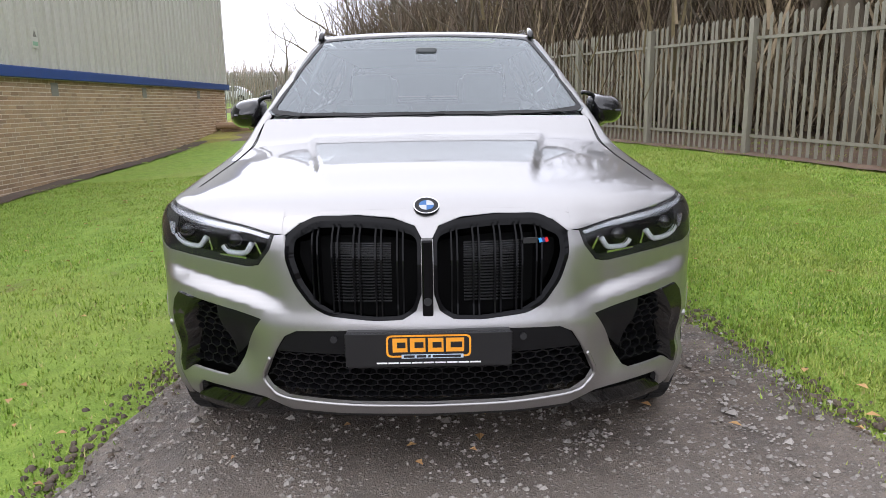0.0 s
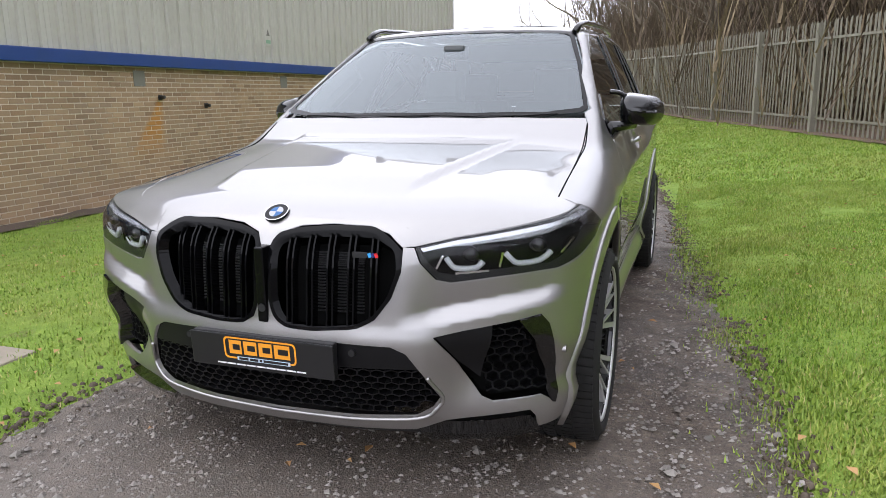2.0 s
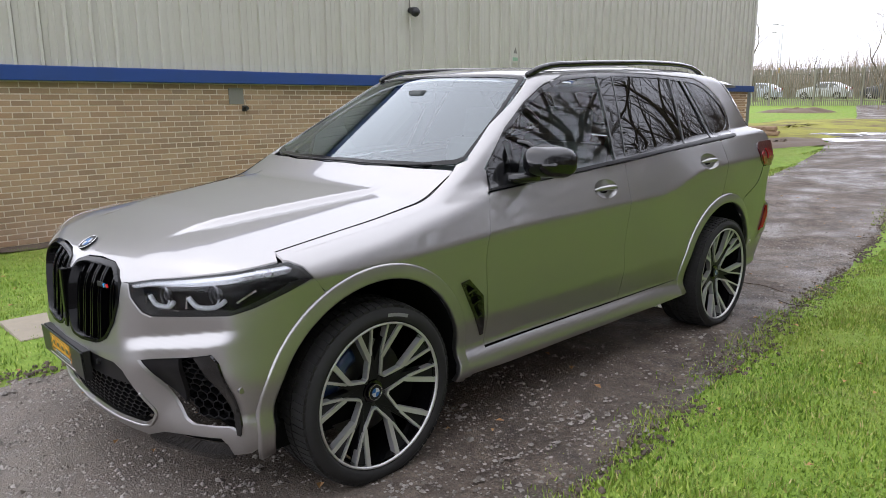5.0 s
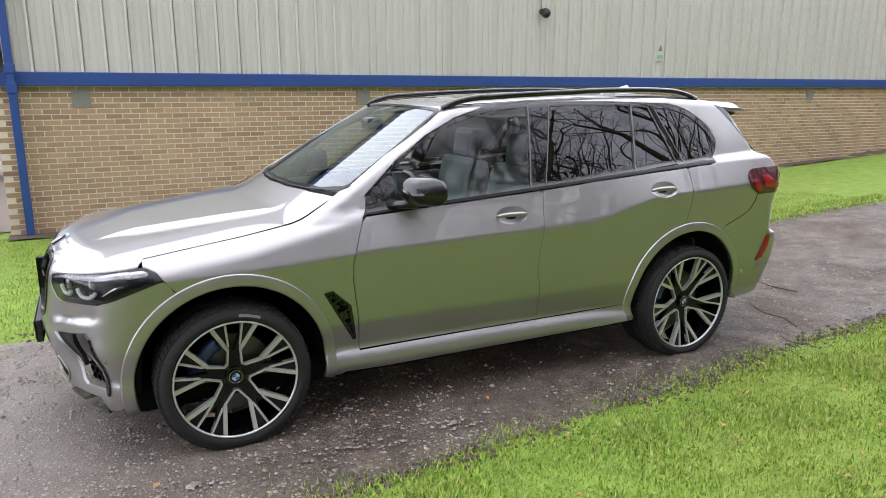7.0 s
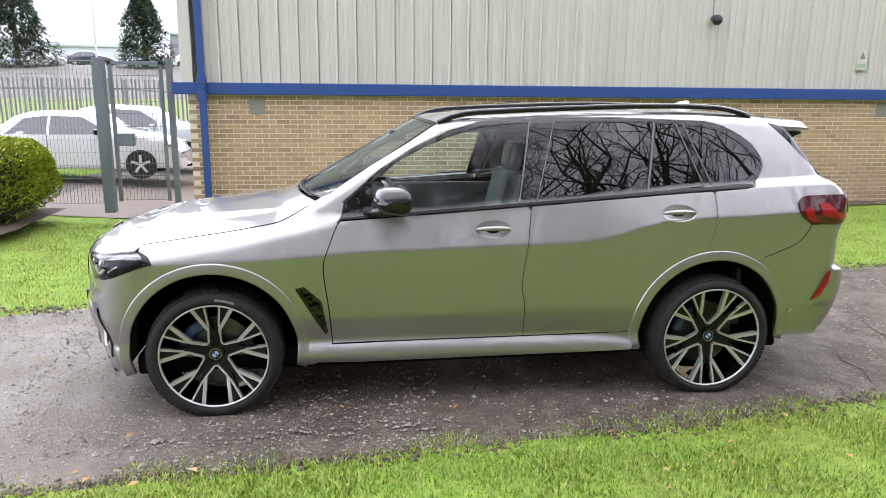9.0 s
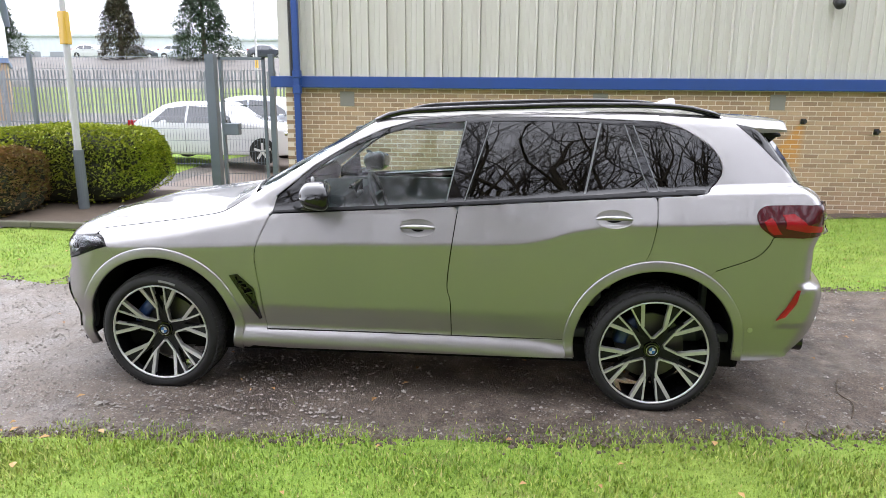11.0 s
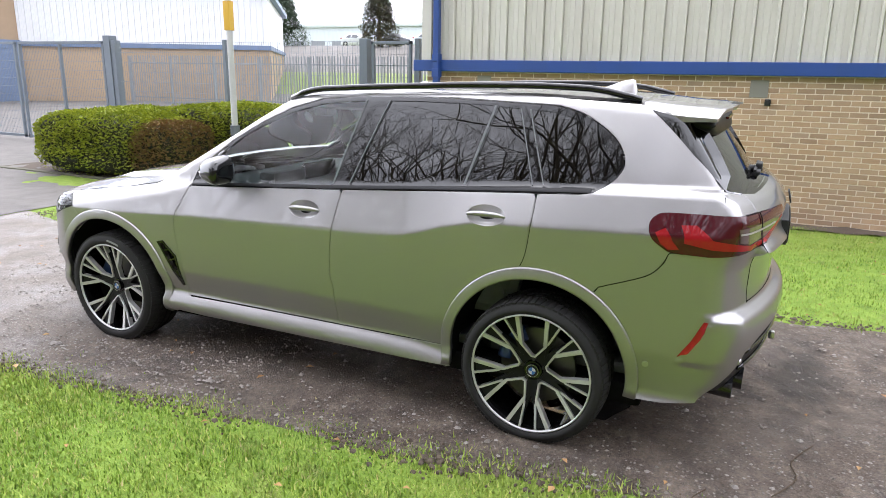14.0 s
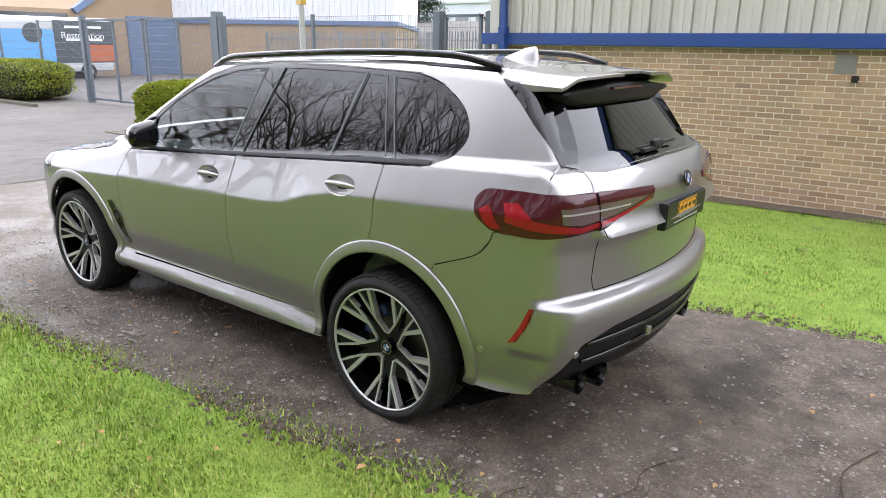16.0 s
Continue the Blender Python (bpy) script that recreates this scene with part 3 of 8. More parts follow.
sill = [(0.50, 0.295), (0.52, 0.370), (0.66, 0.384), (1.8, 0.384), (2.46, 0.384), (2.50, 0.32), (2.515, 0.285), (1.8, 0.285), (0.8, 0.282)]
panel("side_sill", skin("side", sill, h=0.014, lift=0.008), SILVER, car, both=True)

TAIL_END = curve([(3.60, 1.216), (3.52, 1.209), (3.482, 1.165), (3.502, 1.10), (3.57, 1.050)], 5)
# quarter panel with its pillar, up to the tailgate
QUARTER = (taller(shift(curve(REAR_CUT), G) + [(y, zs(y, -0.004)) for y in np.linspace(2.97, 3.15, 4)] + curve([(3.21, zs(3.21, 0.004)), (3.29, 1.325), (3.325, 1.40), (3.27, 1.50), (3.12, 1.595), (2.98, 1.635)]) + [(2.98, 1.668), (3.20, 1.658), (3.37, 1.648)]
           + curve([(3.405, 1.628), (3.50, 1.552), (3.61, 1.457), (3.70, 1.374), (3.772, 1.30), (3.80, 1.20)]) + [(3.70, 1.218)]) + TAIL_END + [(3.583, 1.040), (3.555, 0.99), (3.48, 0.92), (3.28, 0.845)]
           + arch(ARCH_R, ARCH_OUT - 0.004, 57, 100))
panel("quarter_panel", skin("side", QUARTER, h=0.018), SILVER, car, both=True)

# arch trims: a rounded lip that stands out from the skin
def arch_lip(c, a0, a1):
    n = 44
    ring = []
    for r, o in ((ARCH_OUT + 0.002, -0.012), (ARCH_OUT, 0.006), (ARCH_OUT - 0.003, 0.009), (ARCH_OUT - 0.008, 0.0105), (ARCH_IN + 0.012, 0.015), (ARCH_IN + 0.004, 0.0145), (ARCH_IN + 0.0005, 0.011), (ARCH_IN, 0.004), (ARCH_IN + 0.004, -0.018)):
        q = np.radians(np.linspace(a0, a1, n))
        y, z = c[0] + r * np.cos(q), c[1] + r * np.sin(q)
        p, _ = cast("side", np.stack([c[0] + (ARCH_OUT - 0.02) * np.cos(q), c[1] + (ARCH_OUT - 0.02) * np.sin(q)], 1))
        ring.append(np.stack([p[:, 0] + o, y, z], 1))
    k = len(ring)
    vs = np.stack(ring, 1).reshape(-1, 3)
    fs = [(i * k + j, (i + 1) * k + j, (i + 1) * k + j + 1, i * k + j + 1) for i in range(n - 1) for j in range(k - 1)]
    fs += [tuple(range(k)), tuple((n - 1) * k + j for j in range(k - 1, -1, -1))]
    return vs, fs


for c, a0, a1 in ((ARCH_F, 196, -13), (ARCH_R, 190, -9)):
    v, f = arch_lip(c, a0, a1)
    part("arch_trim", mesh_of("arch_trim", v, f), SILVER, car)
    part("arch_trim", mesh_of("arch_trim", v * np.array([-1, 1, 1]), [q[::-1] for q in f]), SILVER, car)

# hood
FRONT_EDGE = [(0.0, -0.742), (0.15, -0.742), (0.30, -0.737), (0.43, -0.735), (0.49, -0.735), (0.60, -0.665), (0.74, -0.525), (0.80, -0.445), (0.835, -0.395)]
hood = FRONT_EDGE + curve(HOOD_SIDE) + [(0.785, 0.575), (0.60, 0.515), (0.30, 0.45), (0.0, 0.43)]
p, n = cast("top", [(x + 0.0028, y) for x, y in dense(curve(HOOD_SIDE), 0.03)])
for s in (1, -1):
    part("shut_line", tube([Vector((s * a[0], a[1], a[2] - 0.0012)) for a in p], 0.0034, 6), DARK, car)
hood_part = panel("hood", whole(skin("top", hood, h=0.014, cut=0.0)), SILVER, car)

# windscreen, roof
SCREEN = [(0.0, 0.44), (0.3, 0.46), (0.6, 0.53), (0.770, 0.615), (0.796, 0.655), (0.707, 1.00), (0.616, 1.285), (0.58, 1.30), (0.3, 1.265), (0.0, 1.255)]
panel("windscreen", whole(skin("top", SCREEN, h=0.03, lift=-0.006, rim=0)), GLASS_CLEAR, car, "clear windscreen reflecting the pale sky")
FRIT_IN = [(0.0, 0.475), (0.3, 0.495), (0.6, 0.565), (0.745, 0.645), (0.760, 0.675), (0.676, 1.00), (0.590, 1.255), (0.56, 1.270), (0.3, 1.237), (0.0, 1.228)]
panel("windscreen_border", whole(skin("top", [(x * 0.985, y) for x, y in SCREEN] + FRIT_IN[::-1], h=0.02, lift=-0.003, rim=0)), FRAME_BLACK, car, "black printed border of the windscreen")
ROOF = [(0.0, 1.262), (0.3, 1.272), (0.58, 1.307), (0.60, 1.33), (0.625, 1.6), (0.63, 2.0), (0.62, 2.5), (0.595, 3.0), (0.55, 3.34), (0.3, 3.36), (0.0, 3.36)]
HATCH = [(0.0, 1.52), (0.44, 1.54), (0.47, 1.60), (0.47, 2.55), (0.44, 2.60), (0.0, 2.60)]
panel("roof", whole(skin("top", ROOF, h=0.03)), SILVER, car)
panel("sunroof", whole(skin("top", HATCH, h=0.03, lift=0.004, rim=0.01)), BLACK, car, "dark glass panoramic sunroof")

# pillar and cant rail in body colour
CANT = taller([(0.655, 1.185), (0.72, 1.20)] + [(0.95, 1.385), (1.15, 1.505), (1.35, 1.59), (1.55, 1.632), (1.85, 1.655), (2.4, 1.658), (2.975, 1.638), (2.975, 1.672), (2.4, 1.685), (1.9, 1.683), (1.55, 1.674), (1.33, 1.644)]
        + [(1.27, 1.617), (1.10, 1.515), (0.90, 1.40), (0.68, 1.262), (0.60, 1.195)])
panel("roof_side_rail", skin("side", CANT, h=0.02, lift=-0.001), SILVER, car, both=True)
PILLAR = [(0.70, 1.105), (0.722, 1.135), (0.735, 1.195), (0.70, 1.24), (0.62, 1.205), (0.55, 1.17), (0.50, 1.145), (0.56, 1.128), (0.62, 1.112)]
panel("pillar_foot", skin("side", PILLAR, h=0.015, lift=-0.001), SILVER, car, both=True)

# side windows
DLO = taller([(0.715, 1.112), (0.735, 1.19), (0.95, 1.378), (1.15, 1.498), (1.35, 1.583), (1.55, 1.625), (1.85, 1.648), (2.4, 1.650), (2.90, 1.634)] + curve([(2.97, 1.630), (3.115, 1.590), (3.264, 1.497), (3.317, 1.40), (3.283, 1.328), (3.20, zs(3.2, 0.004))]) + [(2.95, zs(2.95, 0.002)), (2.4, zs(2.4, 0.002)), (1.8, zs(1.8, 0.002)), (1.2, zs(1.2, 0.002))])
WIN_F = taller([(0.90, 1.140), (0.90, 1.315), (1.05, 1.425), (1.20, 1.505), (1.36, 1.563), (1.55, 1.602), (1.72, 1.619), (1.845, 1.626), (1.745, zs(1.74, 0.021)), (1.3, zs(1.3, 0.021))])
WIN_R = taller([(1.865, zs(1.87, 0.021)), (2.01, 1.630), (2.2, 1.632), (2.55, 1.628), (2.62, 1.624), (2.53, zs(2.53, 0.021)), (2.2, zs(2.2, 0.021))])
WIN_R2 = taller([(2.56, zs(2.56, 0.021)), (2.65, 1.622), (2.765, 1.616), (2.895, zs(2.9, 0.022))])
WIN_Q = taller([(2.965, zs(2.965, 0.023)), (2.83, 1.612), (2.90, 1.609), (2.95, 1.605)] + curve([(2.98, 1.60), (3.10, 1.563), (3.23, 1.48), (3.277, 1.40), (3.25, 1.345), (3.17, 1.312)]))
panel("window_surround", skin("side", DLO, [WIN_F, WIN_R, WIN_R2, WIN_Q], h=0.022, lift=-0.003, rim=0.016), BLACK, car, "gloss black window surround", both=True)
panel("front_side_window", skin("side", WIN_F, h=0.03, lift=-0.008, rim=0), GLASS_SIDE, car, "clear side window", both=True)
panel("rear_side_window", skin("side", WIN_R, h=0.03, lift=-0.008, rim=0), GLASS_DARK, car, "dark tinted side window", both=True)
panel("rear_door_quarter_light", skin("side", WIN_R2, h=0.03, lift=-0.008, rim=0), GLASS_DARK, car, "dark tinted quarter light", both=True)
panel("quarter_window", skin("side", WIN_Q, h=0.03, lift=-0.008, rim=0), GLASS_DARK, car, "dark tinted quarter window", both=True)
BELT_STRIP = [(y, zs(y, 0.004)) for y in np.linspace(0.72, 3.2, 16)] + [(y, zs(y, 0.019)) for y in np.linspace(3.2, 0.74, 16)]
panel("belt_strip", skin("side", BELT_STRIP, h=0.03, lift=0.004, rim=0.01), SATIN_BLACK, car, both=True)
SEAL = plain("grey_seal", (0.13, 0.135, 0.14), 0.4)
for (y0, z0), (y1, z1), w in (((1.752, zs(1.75, 0.028)), (1.852, 1.628), 0.008), ((1.858, zs(1.86, 0.028)), (2.003, 1.632), 0.006), ((2.545, zs(2.545, 0.028)), (2.635, 1.626), 0.012), ((2.902, zs(2.9, 0.03)), (2.772, 1.618), 0.006), ((2.957, zs(2.957, 0.03)), (2.822, 1.614), 0.007)):
    panel("glass_seal", skin("side", taller([(y0 - w / 2, z0), (y1 - w / 2, z1), (y1 + w / 2, z1), (y0 + w / 2, z0)]), h=0.02, lift=0.001, rim=0.006), SEAL, car, both=True)

# ---- front end ----
KIDNEY = [(0.019, 0.862), (0.038, 0.896), (0.10, 0.913), (0.22, 0.924), (0.350, 0.925), (0.385, 0.912), (0.443, 0.872), (0.449, 0.80), (0.420, 0.718), (0.368, 0.648), (0.312, 0.620), (0.17, 0.606), (0.080, 0.609), (0.037, 0.635), (0.019, 0.69)]
KIDNEY_IN = [(0.042, 0.852), (0.056, 0.873), (0.11, 0.887), (0.22, 0.896), (0.338, 0.896), (0.368, 0.885), (0.416, 0.850), (0.422, 0.80), (0.396, 0.726), (0.350, 0.664), (0.302, 0.640), (0.17, 0.627), (0.090, 0.630), (0.056, 0.650), (0.042, 0.70)]
LAMP = [(0.487, 0.872), (0.60, 0.897), (0.74, -0.52, 0.930), (0.85, -0.40, 0.953), side3(-0.362, 0.957), side3(-0.322, 0.936), side3(-0.296, 0.898), (0.925, -0.36, 0.862), (0.895, -0.47, 0.822), (0.85, -0.55, 0.797), (0.78, -0.62, 0.787), (0.69, -0.665, 0.777), (0.585, 0.762), (0.548, 0.772), (0.505, 0.825)]
INLET = [(0.0, 0.575), (0.25, 0.576), (0.42, 0.570), (0.465, 0.548), (0.51, 0.475), (0.553, 0.385), (0.53, 0.350), (0.475, 0.318), (0.25, 0.305), (0.0, 0.303)]
SIDE_IN = [(0.540, 0.598), (0.64, 0.620), (0.76, 0.642), (0.843, 0.661), (0.862, 0.635), (0.880, 0.50), (0.884, 0.39), (0.872, 0.348), (0.84, 0.372), (0.70, 0.362), (0.665, 0.380), (0.60, 0.50)]
SPLIT = [(0.470, 0.272), (0.56, 0.306), (0.72, 0.322), (0.808, 0.329), (0.826, 0.300), (0.828, 0.262), (0.60, 0.240), (0.52, 0.238)]

KIDNEY_IN = [(a * 0.5 + c * 0.5, b * 0.5 + d * 0.5) for (a, b), (c, d) in zip(KIDNEY, KIDNEY_IN)]
lip = [(0.0, 0.86), (0.017, 0.862), (0.037, 0.898), (0.108, 0.922), (0.22, 0.931), (0.337, 0.928), (0.403, 0.909), (0.449, 0.872), (0.485, 0.876), (0.47, 0.915), (0.40, 0.950), (0.30, 0.958), (0.15, 0.963), (0.0, 0.963)]
panel("hood_nose", whole(skin("front", lip, h=0.014, rim=0.004)), SILVER, hood_part)
RIGHT = [side3(ARCH_F[0] + (ARCH_OUT - 0.004) * math.cos(radians(a)), ARCH_F[1] + (ARCH_OUT - 0.004) * math.sin(radians(a))) for a in (190, 180, 170, 160, 150, 140, 130, 119)]
front_outline = ([(0.0, 0.262), (0.30, 0.263), (0.466, 0.268), (0.56, 0.304), (0.72, 0.320), (0.806, 0.327), (0.824, 0.300), (0.827, 0.258), (0.90, -0.55, 0.270)] + RIGHT
                 + [side3(-0.275, 0.868), side3(-0.296, 0.893)] + [(0.928, -0.36, 0.862), (0.898, -0.47, 0.818), (0.853, -0.55, 0.793), (0.782, -0.62, 0.783), (0.69, -0.665, 0.773), (0.583, 0.758), (0.545, 0.768), (0.501, 0.823), (0.483, 0.87), (0.452, 0.872)]
                 + [KIDNEY[7], KIDNEY[8], KIDNEY[9], KIDNEY[10], KIDNEY[11], KIDNEY[12], KIDNEY[13], KIDNEY[14], (0.019, 0.858), (0.0, 0.858)])
cutline = ([(0.0, 0.262)] + front_outline[1:] + INLET)
s_front = skin("front", cutline, [SIDE_IN], h=0.0125)
front_bumper = panel("front_bumper", whole(s_front), SILVER, car)


def mirrored_path(path):
    return [Vector((-v.x, v.y, v.z)) for v in path[::-1]][1:]


def ring_frame(name, outer, inner, depth, mat, parent, lift=0.012, label=""):
    s = skin("front", outer, [rounded(inner, 0.022)], h=0.012, lift=lift, rim=depth, cut=0.022)
    return panel(name, s, mat, parent, label, both=True)


def loop_tube(kind, outline, r, lift, n=4):
    flat = dense(rounded([to_plane(kind, q) for q in outline], 0.012), 0.012)
    p, nn = cast(kind, flat)
    return tube([Vector(a + b * lift) for a, b in zip(p, nn)], r, 8, closed=True)


def line_tube(kind, pts, r, lift):
    p, nn = cast(kind, curve([to_plane(kind, q) for q in pts], 5))
    return [Vector(a + b * lift) for a, b in zip(p, nn)], r


path, r = line_tube("front", [(0.520, 0.465), (0.540, 0.425), (0.556, 0.385), (0.536, 0.348), (0.478, 0.313), (0.25, 0.299), (0.0, 0.297)], 0.0075, -0.001)
path = path + mirrored_path(path)
part("inlet_trim", tube(path, r, 8), SILVER, car, "bright silver trim under the lower inlet")
OVER = [(0.455, 0.876), (0.487, 0.875), (0.60, 0.900), (0.74, -0.52, 0.9325), (0.85, -0.40, 0.9555), (0.872, -0.37, 0.960), (0.83, -0.38, 0.995), (0.72, -0.52, 0.985), (0.60, 0.948), (0.46, 0.938)]
panel("hood_edge", skin("front", OVER, h=0.012, lift=0.0015, rim=0.008), SILVER, hood_part, both=True)
ring_frame("grille_frame", KIDNEY, KIDNEY_IN, 0.04, FRAME_BLACK, car, 0.005, "gloss black kidney grille frame")


def deep(kind, outline, depth, name, mat, parent, label="", both=True, h=0.03):
    return panel(name, skin(kind, outline, h=h, lift=-depth, rim=0), mat, parent, label, both=both)


deep("front", KIDNEY_IN, 0.085, "grille_backing", DARK, car)
deep("front", [(x, z) for x, z in INLET], 0.07, "inlet_backing", DARK, car)
deep("front", SIDE_IN, 0.075, "side_intake_backing", DARK, car)
deep("front", SPLIT, 0.05, "splitter_backing", DARK, car)


def bar_on(kind, a, b, w, depth, lift, n=8):
    """A thin upright blade on the skin from a to b: w across, depth into the car."""
    pa, pb = to_plane(kind, a), to_plane(kind, b)
    uv = [(pa[0] + (pb[0] - pa[0]) * i / n, pa[1] + (pb[1] - pa[1]) * i / n) for i in range(n + 1)]
    p, nn = cast(kind, uv)
    vs, fs = [], []
    for i in range(n + 1):
        t = Vector(p[min(i + 1, n)] - p[max(i - 1, 0)]).normalized()
        nv = Vector(nn[i])
        s = t.cross(nv).normalized() * (w / 2)
        c = Vector(p[i]) + nv * lift
        vs += [c - s, c + s, c + s - nv * depth, c - s - nv * depth]
    for i in range(n):
        for j in range(4):
            a0, b0 = i * 4 + j, i * 4 + (j + 1) % 4
            fs.append((a0, b0, b0 + 4, a0 + 4))
    fs += [(3, 2, 1, 0), (4 * n, 4 * n + 1, 4 * n + 2, 4 * n + 3)]
    return vs, fs


def merged(bars):
    vs, fs = [], []
    for v, f in bars:
        fs += [tuple(i + len(vs) for i in q) for q in f]
        vs += v
    return vs, fs


def mirrored(vs):
    return [Vector((-v[0], v[1], v[2])) for v in vs]


def kidney_span(x):
    """Bottom and top of the grille opening at x."""
    zz = []
    k = KIDNEY_IN
    for (x0, z0), (x1, z1) in zip(k, k[1:] + k[:1]):
        if (x0 - x) * (x1 - x) <= 0 and x0 != x1:
            zz.append(z0 + (z1 - z0) * (x - x0) / (x1 - x0))
    return min(zz), max(zz)


for side in (1, -1):
    for i in range(5):
        for o in (-0.009, 0.009):
            x = 0.085 + i * 0.068 + o
            lo, hi = kidney_span(x)
            v, f = bar_on("front", (x, lo), (x, hi), 0.0055, 0.035, -0.012 - 0.012 * (i == 4))
            if side < 0:
                v, f = mirrored(v), [q[::-1] for q in f]
            part("grille_slat", mesh_of("grille_slat", v, f, smooth=False), FRAME_BLACK, car)
    fins = []
    for k in range(22):
        z = 0.655 + k * 0.010
        fins.append(bar_on("front", (0.12, z), (0.315, z), 0.004, 0.01, -0.072, 3))
    v, f = merged(fins)
    if side < 0:
        v, f = mirrored(v), [q[::-1] for q in f]
    part("radiator_core", mesh_of("radiator_core", v, f, smooth=False), TRIM, car, "dark finned radiator behind the grille")["kind"] = "stuff"


def honeycomb(outline, a, squash, w, depth, lift, mat, name, parent, both=True):
    """Hexagonal mesh bars inside an outline."""
    flat = [to_plane("front", q) for q in outline]
    u0, v0 = np.min(flat, 0)
    u1, v1 = np.max(flat, 0)
    bars, seen = [], set()
    for r in range(-1, int((v1 - v0) / (a * 1.5 * squash)) + 3):
        for c in range(-1, int((u1 - u0) / (a * 1.732)) + 3):
            cx, cy = u0 + (c + 0.5 * (r % 2)) * a * 1.732, v0 + r * a * 1.5 * squash
            hx = [(cx + a * math.sin(radians(60 * k)), cy + a * squash * math.cos(radians(60 * k))) for k in range(6)]
            for p, q in zip(hx, hx[1:] + hx[:1]):
                key = (round((p[0] + q[0]) * 500), round((p[1] + q[1]) * 500))
                mid = ((p[0] + q[0]) / 2, (p[1] + q[1]) / 2)
                if key in seen or not inside_poly(flat, [mid])[0]:
                    continue
                seen.add(key)
                bars.append((p, q))
    uv = np.array([e for b in bars for e in b])
    p, n = cast("front", uv)
    vs, fs = [], []
    for i in range(0, len(p), 2):
        t = Vector(p[i + 1] - p[i]).normalized()
        for j in (i, i + 1):
            nv = Vector(n[j])
            s = t.cross(nv).normalized() * (w / 2)
            c = Vector(p[j]) + nv * lift
            vs += [c - s, c + s, c + s - nv * depth, c - s - nv * depth]
        b = len(vs) - 8
        fs += [(b + j, b + (j + 1) % 4, b + 4 + (j + 1) % 4, b + 4 + j) for j in range(4)]
    part(name, mesh_of(name, vs, fs, smooth=False), mat, parent)
    if both:
        part(name, mesh_of(name, mirrored(vs), [q[::-1] for q in fs], smooth=False), mat, parent)


honeycomb([(0.0, 0.49), (0.50, 0.49), (0.545, 0.385), (0.47, 0.325), (0.0, 0.312)], 0.024, 0.62, 0.0042, 0.03, -0.018, SATIN_BLACK, "inlet_mesh", car)
honeycomb([(0.70, 0.615), (0.80, 0.625), (0.865, 0.38), (0.69, 0.385), (0.66, 0.45)], 0.024, 0.75, 0.004, 0.03, -0.03, SATIN_BLACK, "side_intake_mesh", car)
INLET_TOP = [(0.0, 0.572), (0.25, 0.573), (0.42, 0.567), (0.46, 0.546), (0.497, 0.492), (0.0, 0.490)]
panel("inlet_panel", whole(skin("front", INLET_TOP, h=0.02, lift=-0.008, rim=0.02)), SATIN_BLACK, car, "black panel behind the plate")
SIDE_PANEL = [(0.55, 0.595), (0.71, 0.625), (0.70, 0.555), (0.66, 0.44), (0.605, 0.50)]
panel("intake_panel", skin("front", SIDE_PANEL, h=0.02, lift=-0.012, rim=0.02), SATIN_BLACK, car, both=True)
BLADE = [(0.785, 0.646), (0.842, 0.659), (0.861, 0.633), (0.879, 0.50), (0.883, 0.39), (0.876, 0.350), (0.866, 0.352), (0.857, 0.43), (0.838, 0.545)]
panel("intake_blade", skin("front", BLADE, h=0.013, lift=0.010, rim=0.07), BLACK, car, "gloss black upright intake blade", both=True)
SPL_LIP = [(0.475, 0.268), (0.60, 0.250), (0.74, 0.258), (0.825, 0.267), (0.826, 0.246), (0.74, 0.232), (0.60, 0.222), (0.51, 0.226)]
panel("splitter_lip", skin("front", SPL_LIP, h=0.012, lift=0.008, rim=0.05), BLACK, car, both=True)
UNDER = [(0.0, 0.258), (0.47, 0.265), (0.50, 0.225), (0.0, 0.218)]
panel("under_tray", whole(skin("front", UNDER, h=0.03, lift=-0.02, rim=0.05)), TRIM, car)

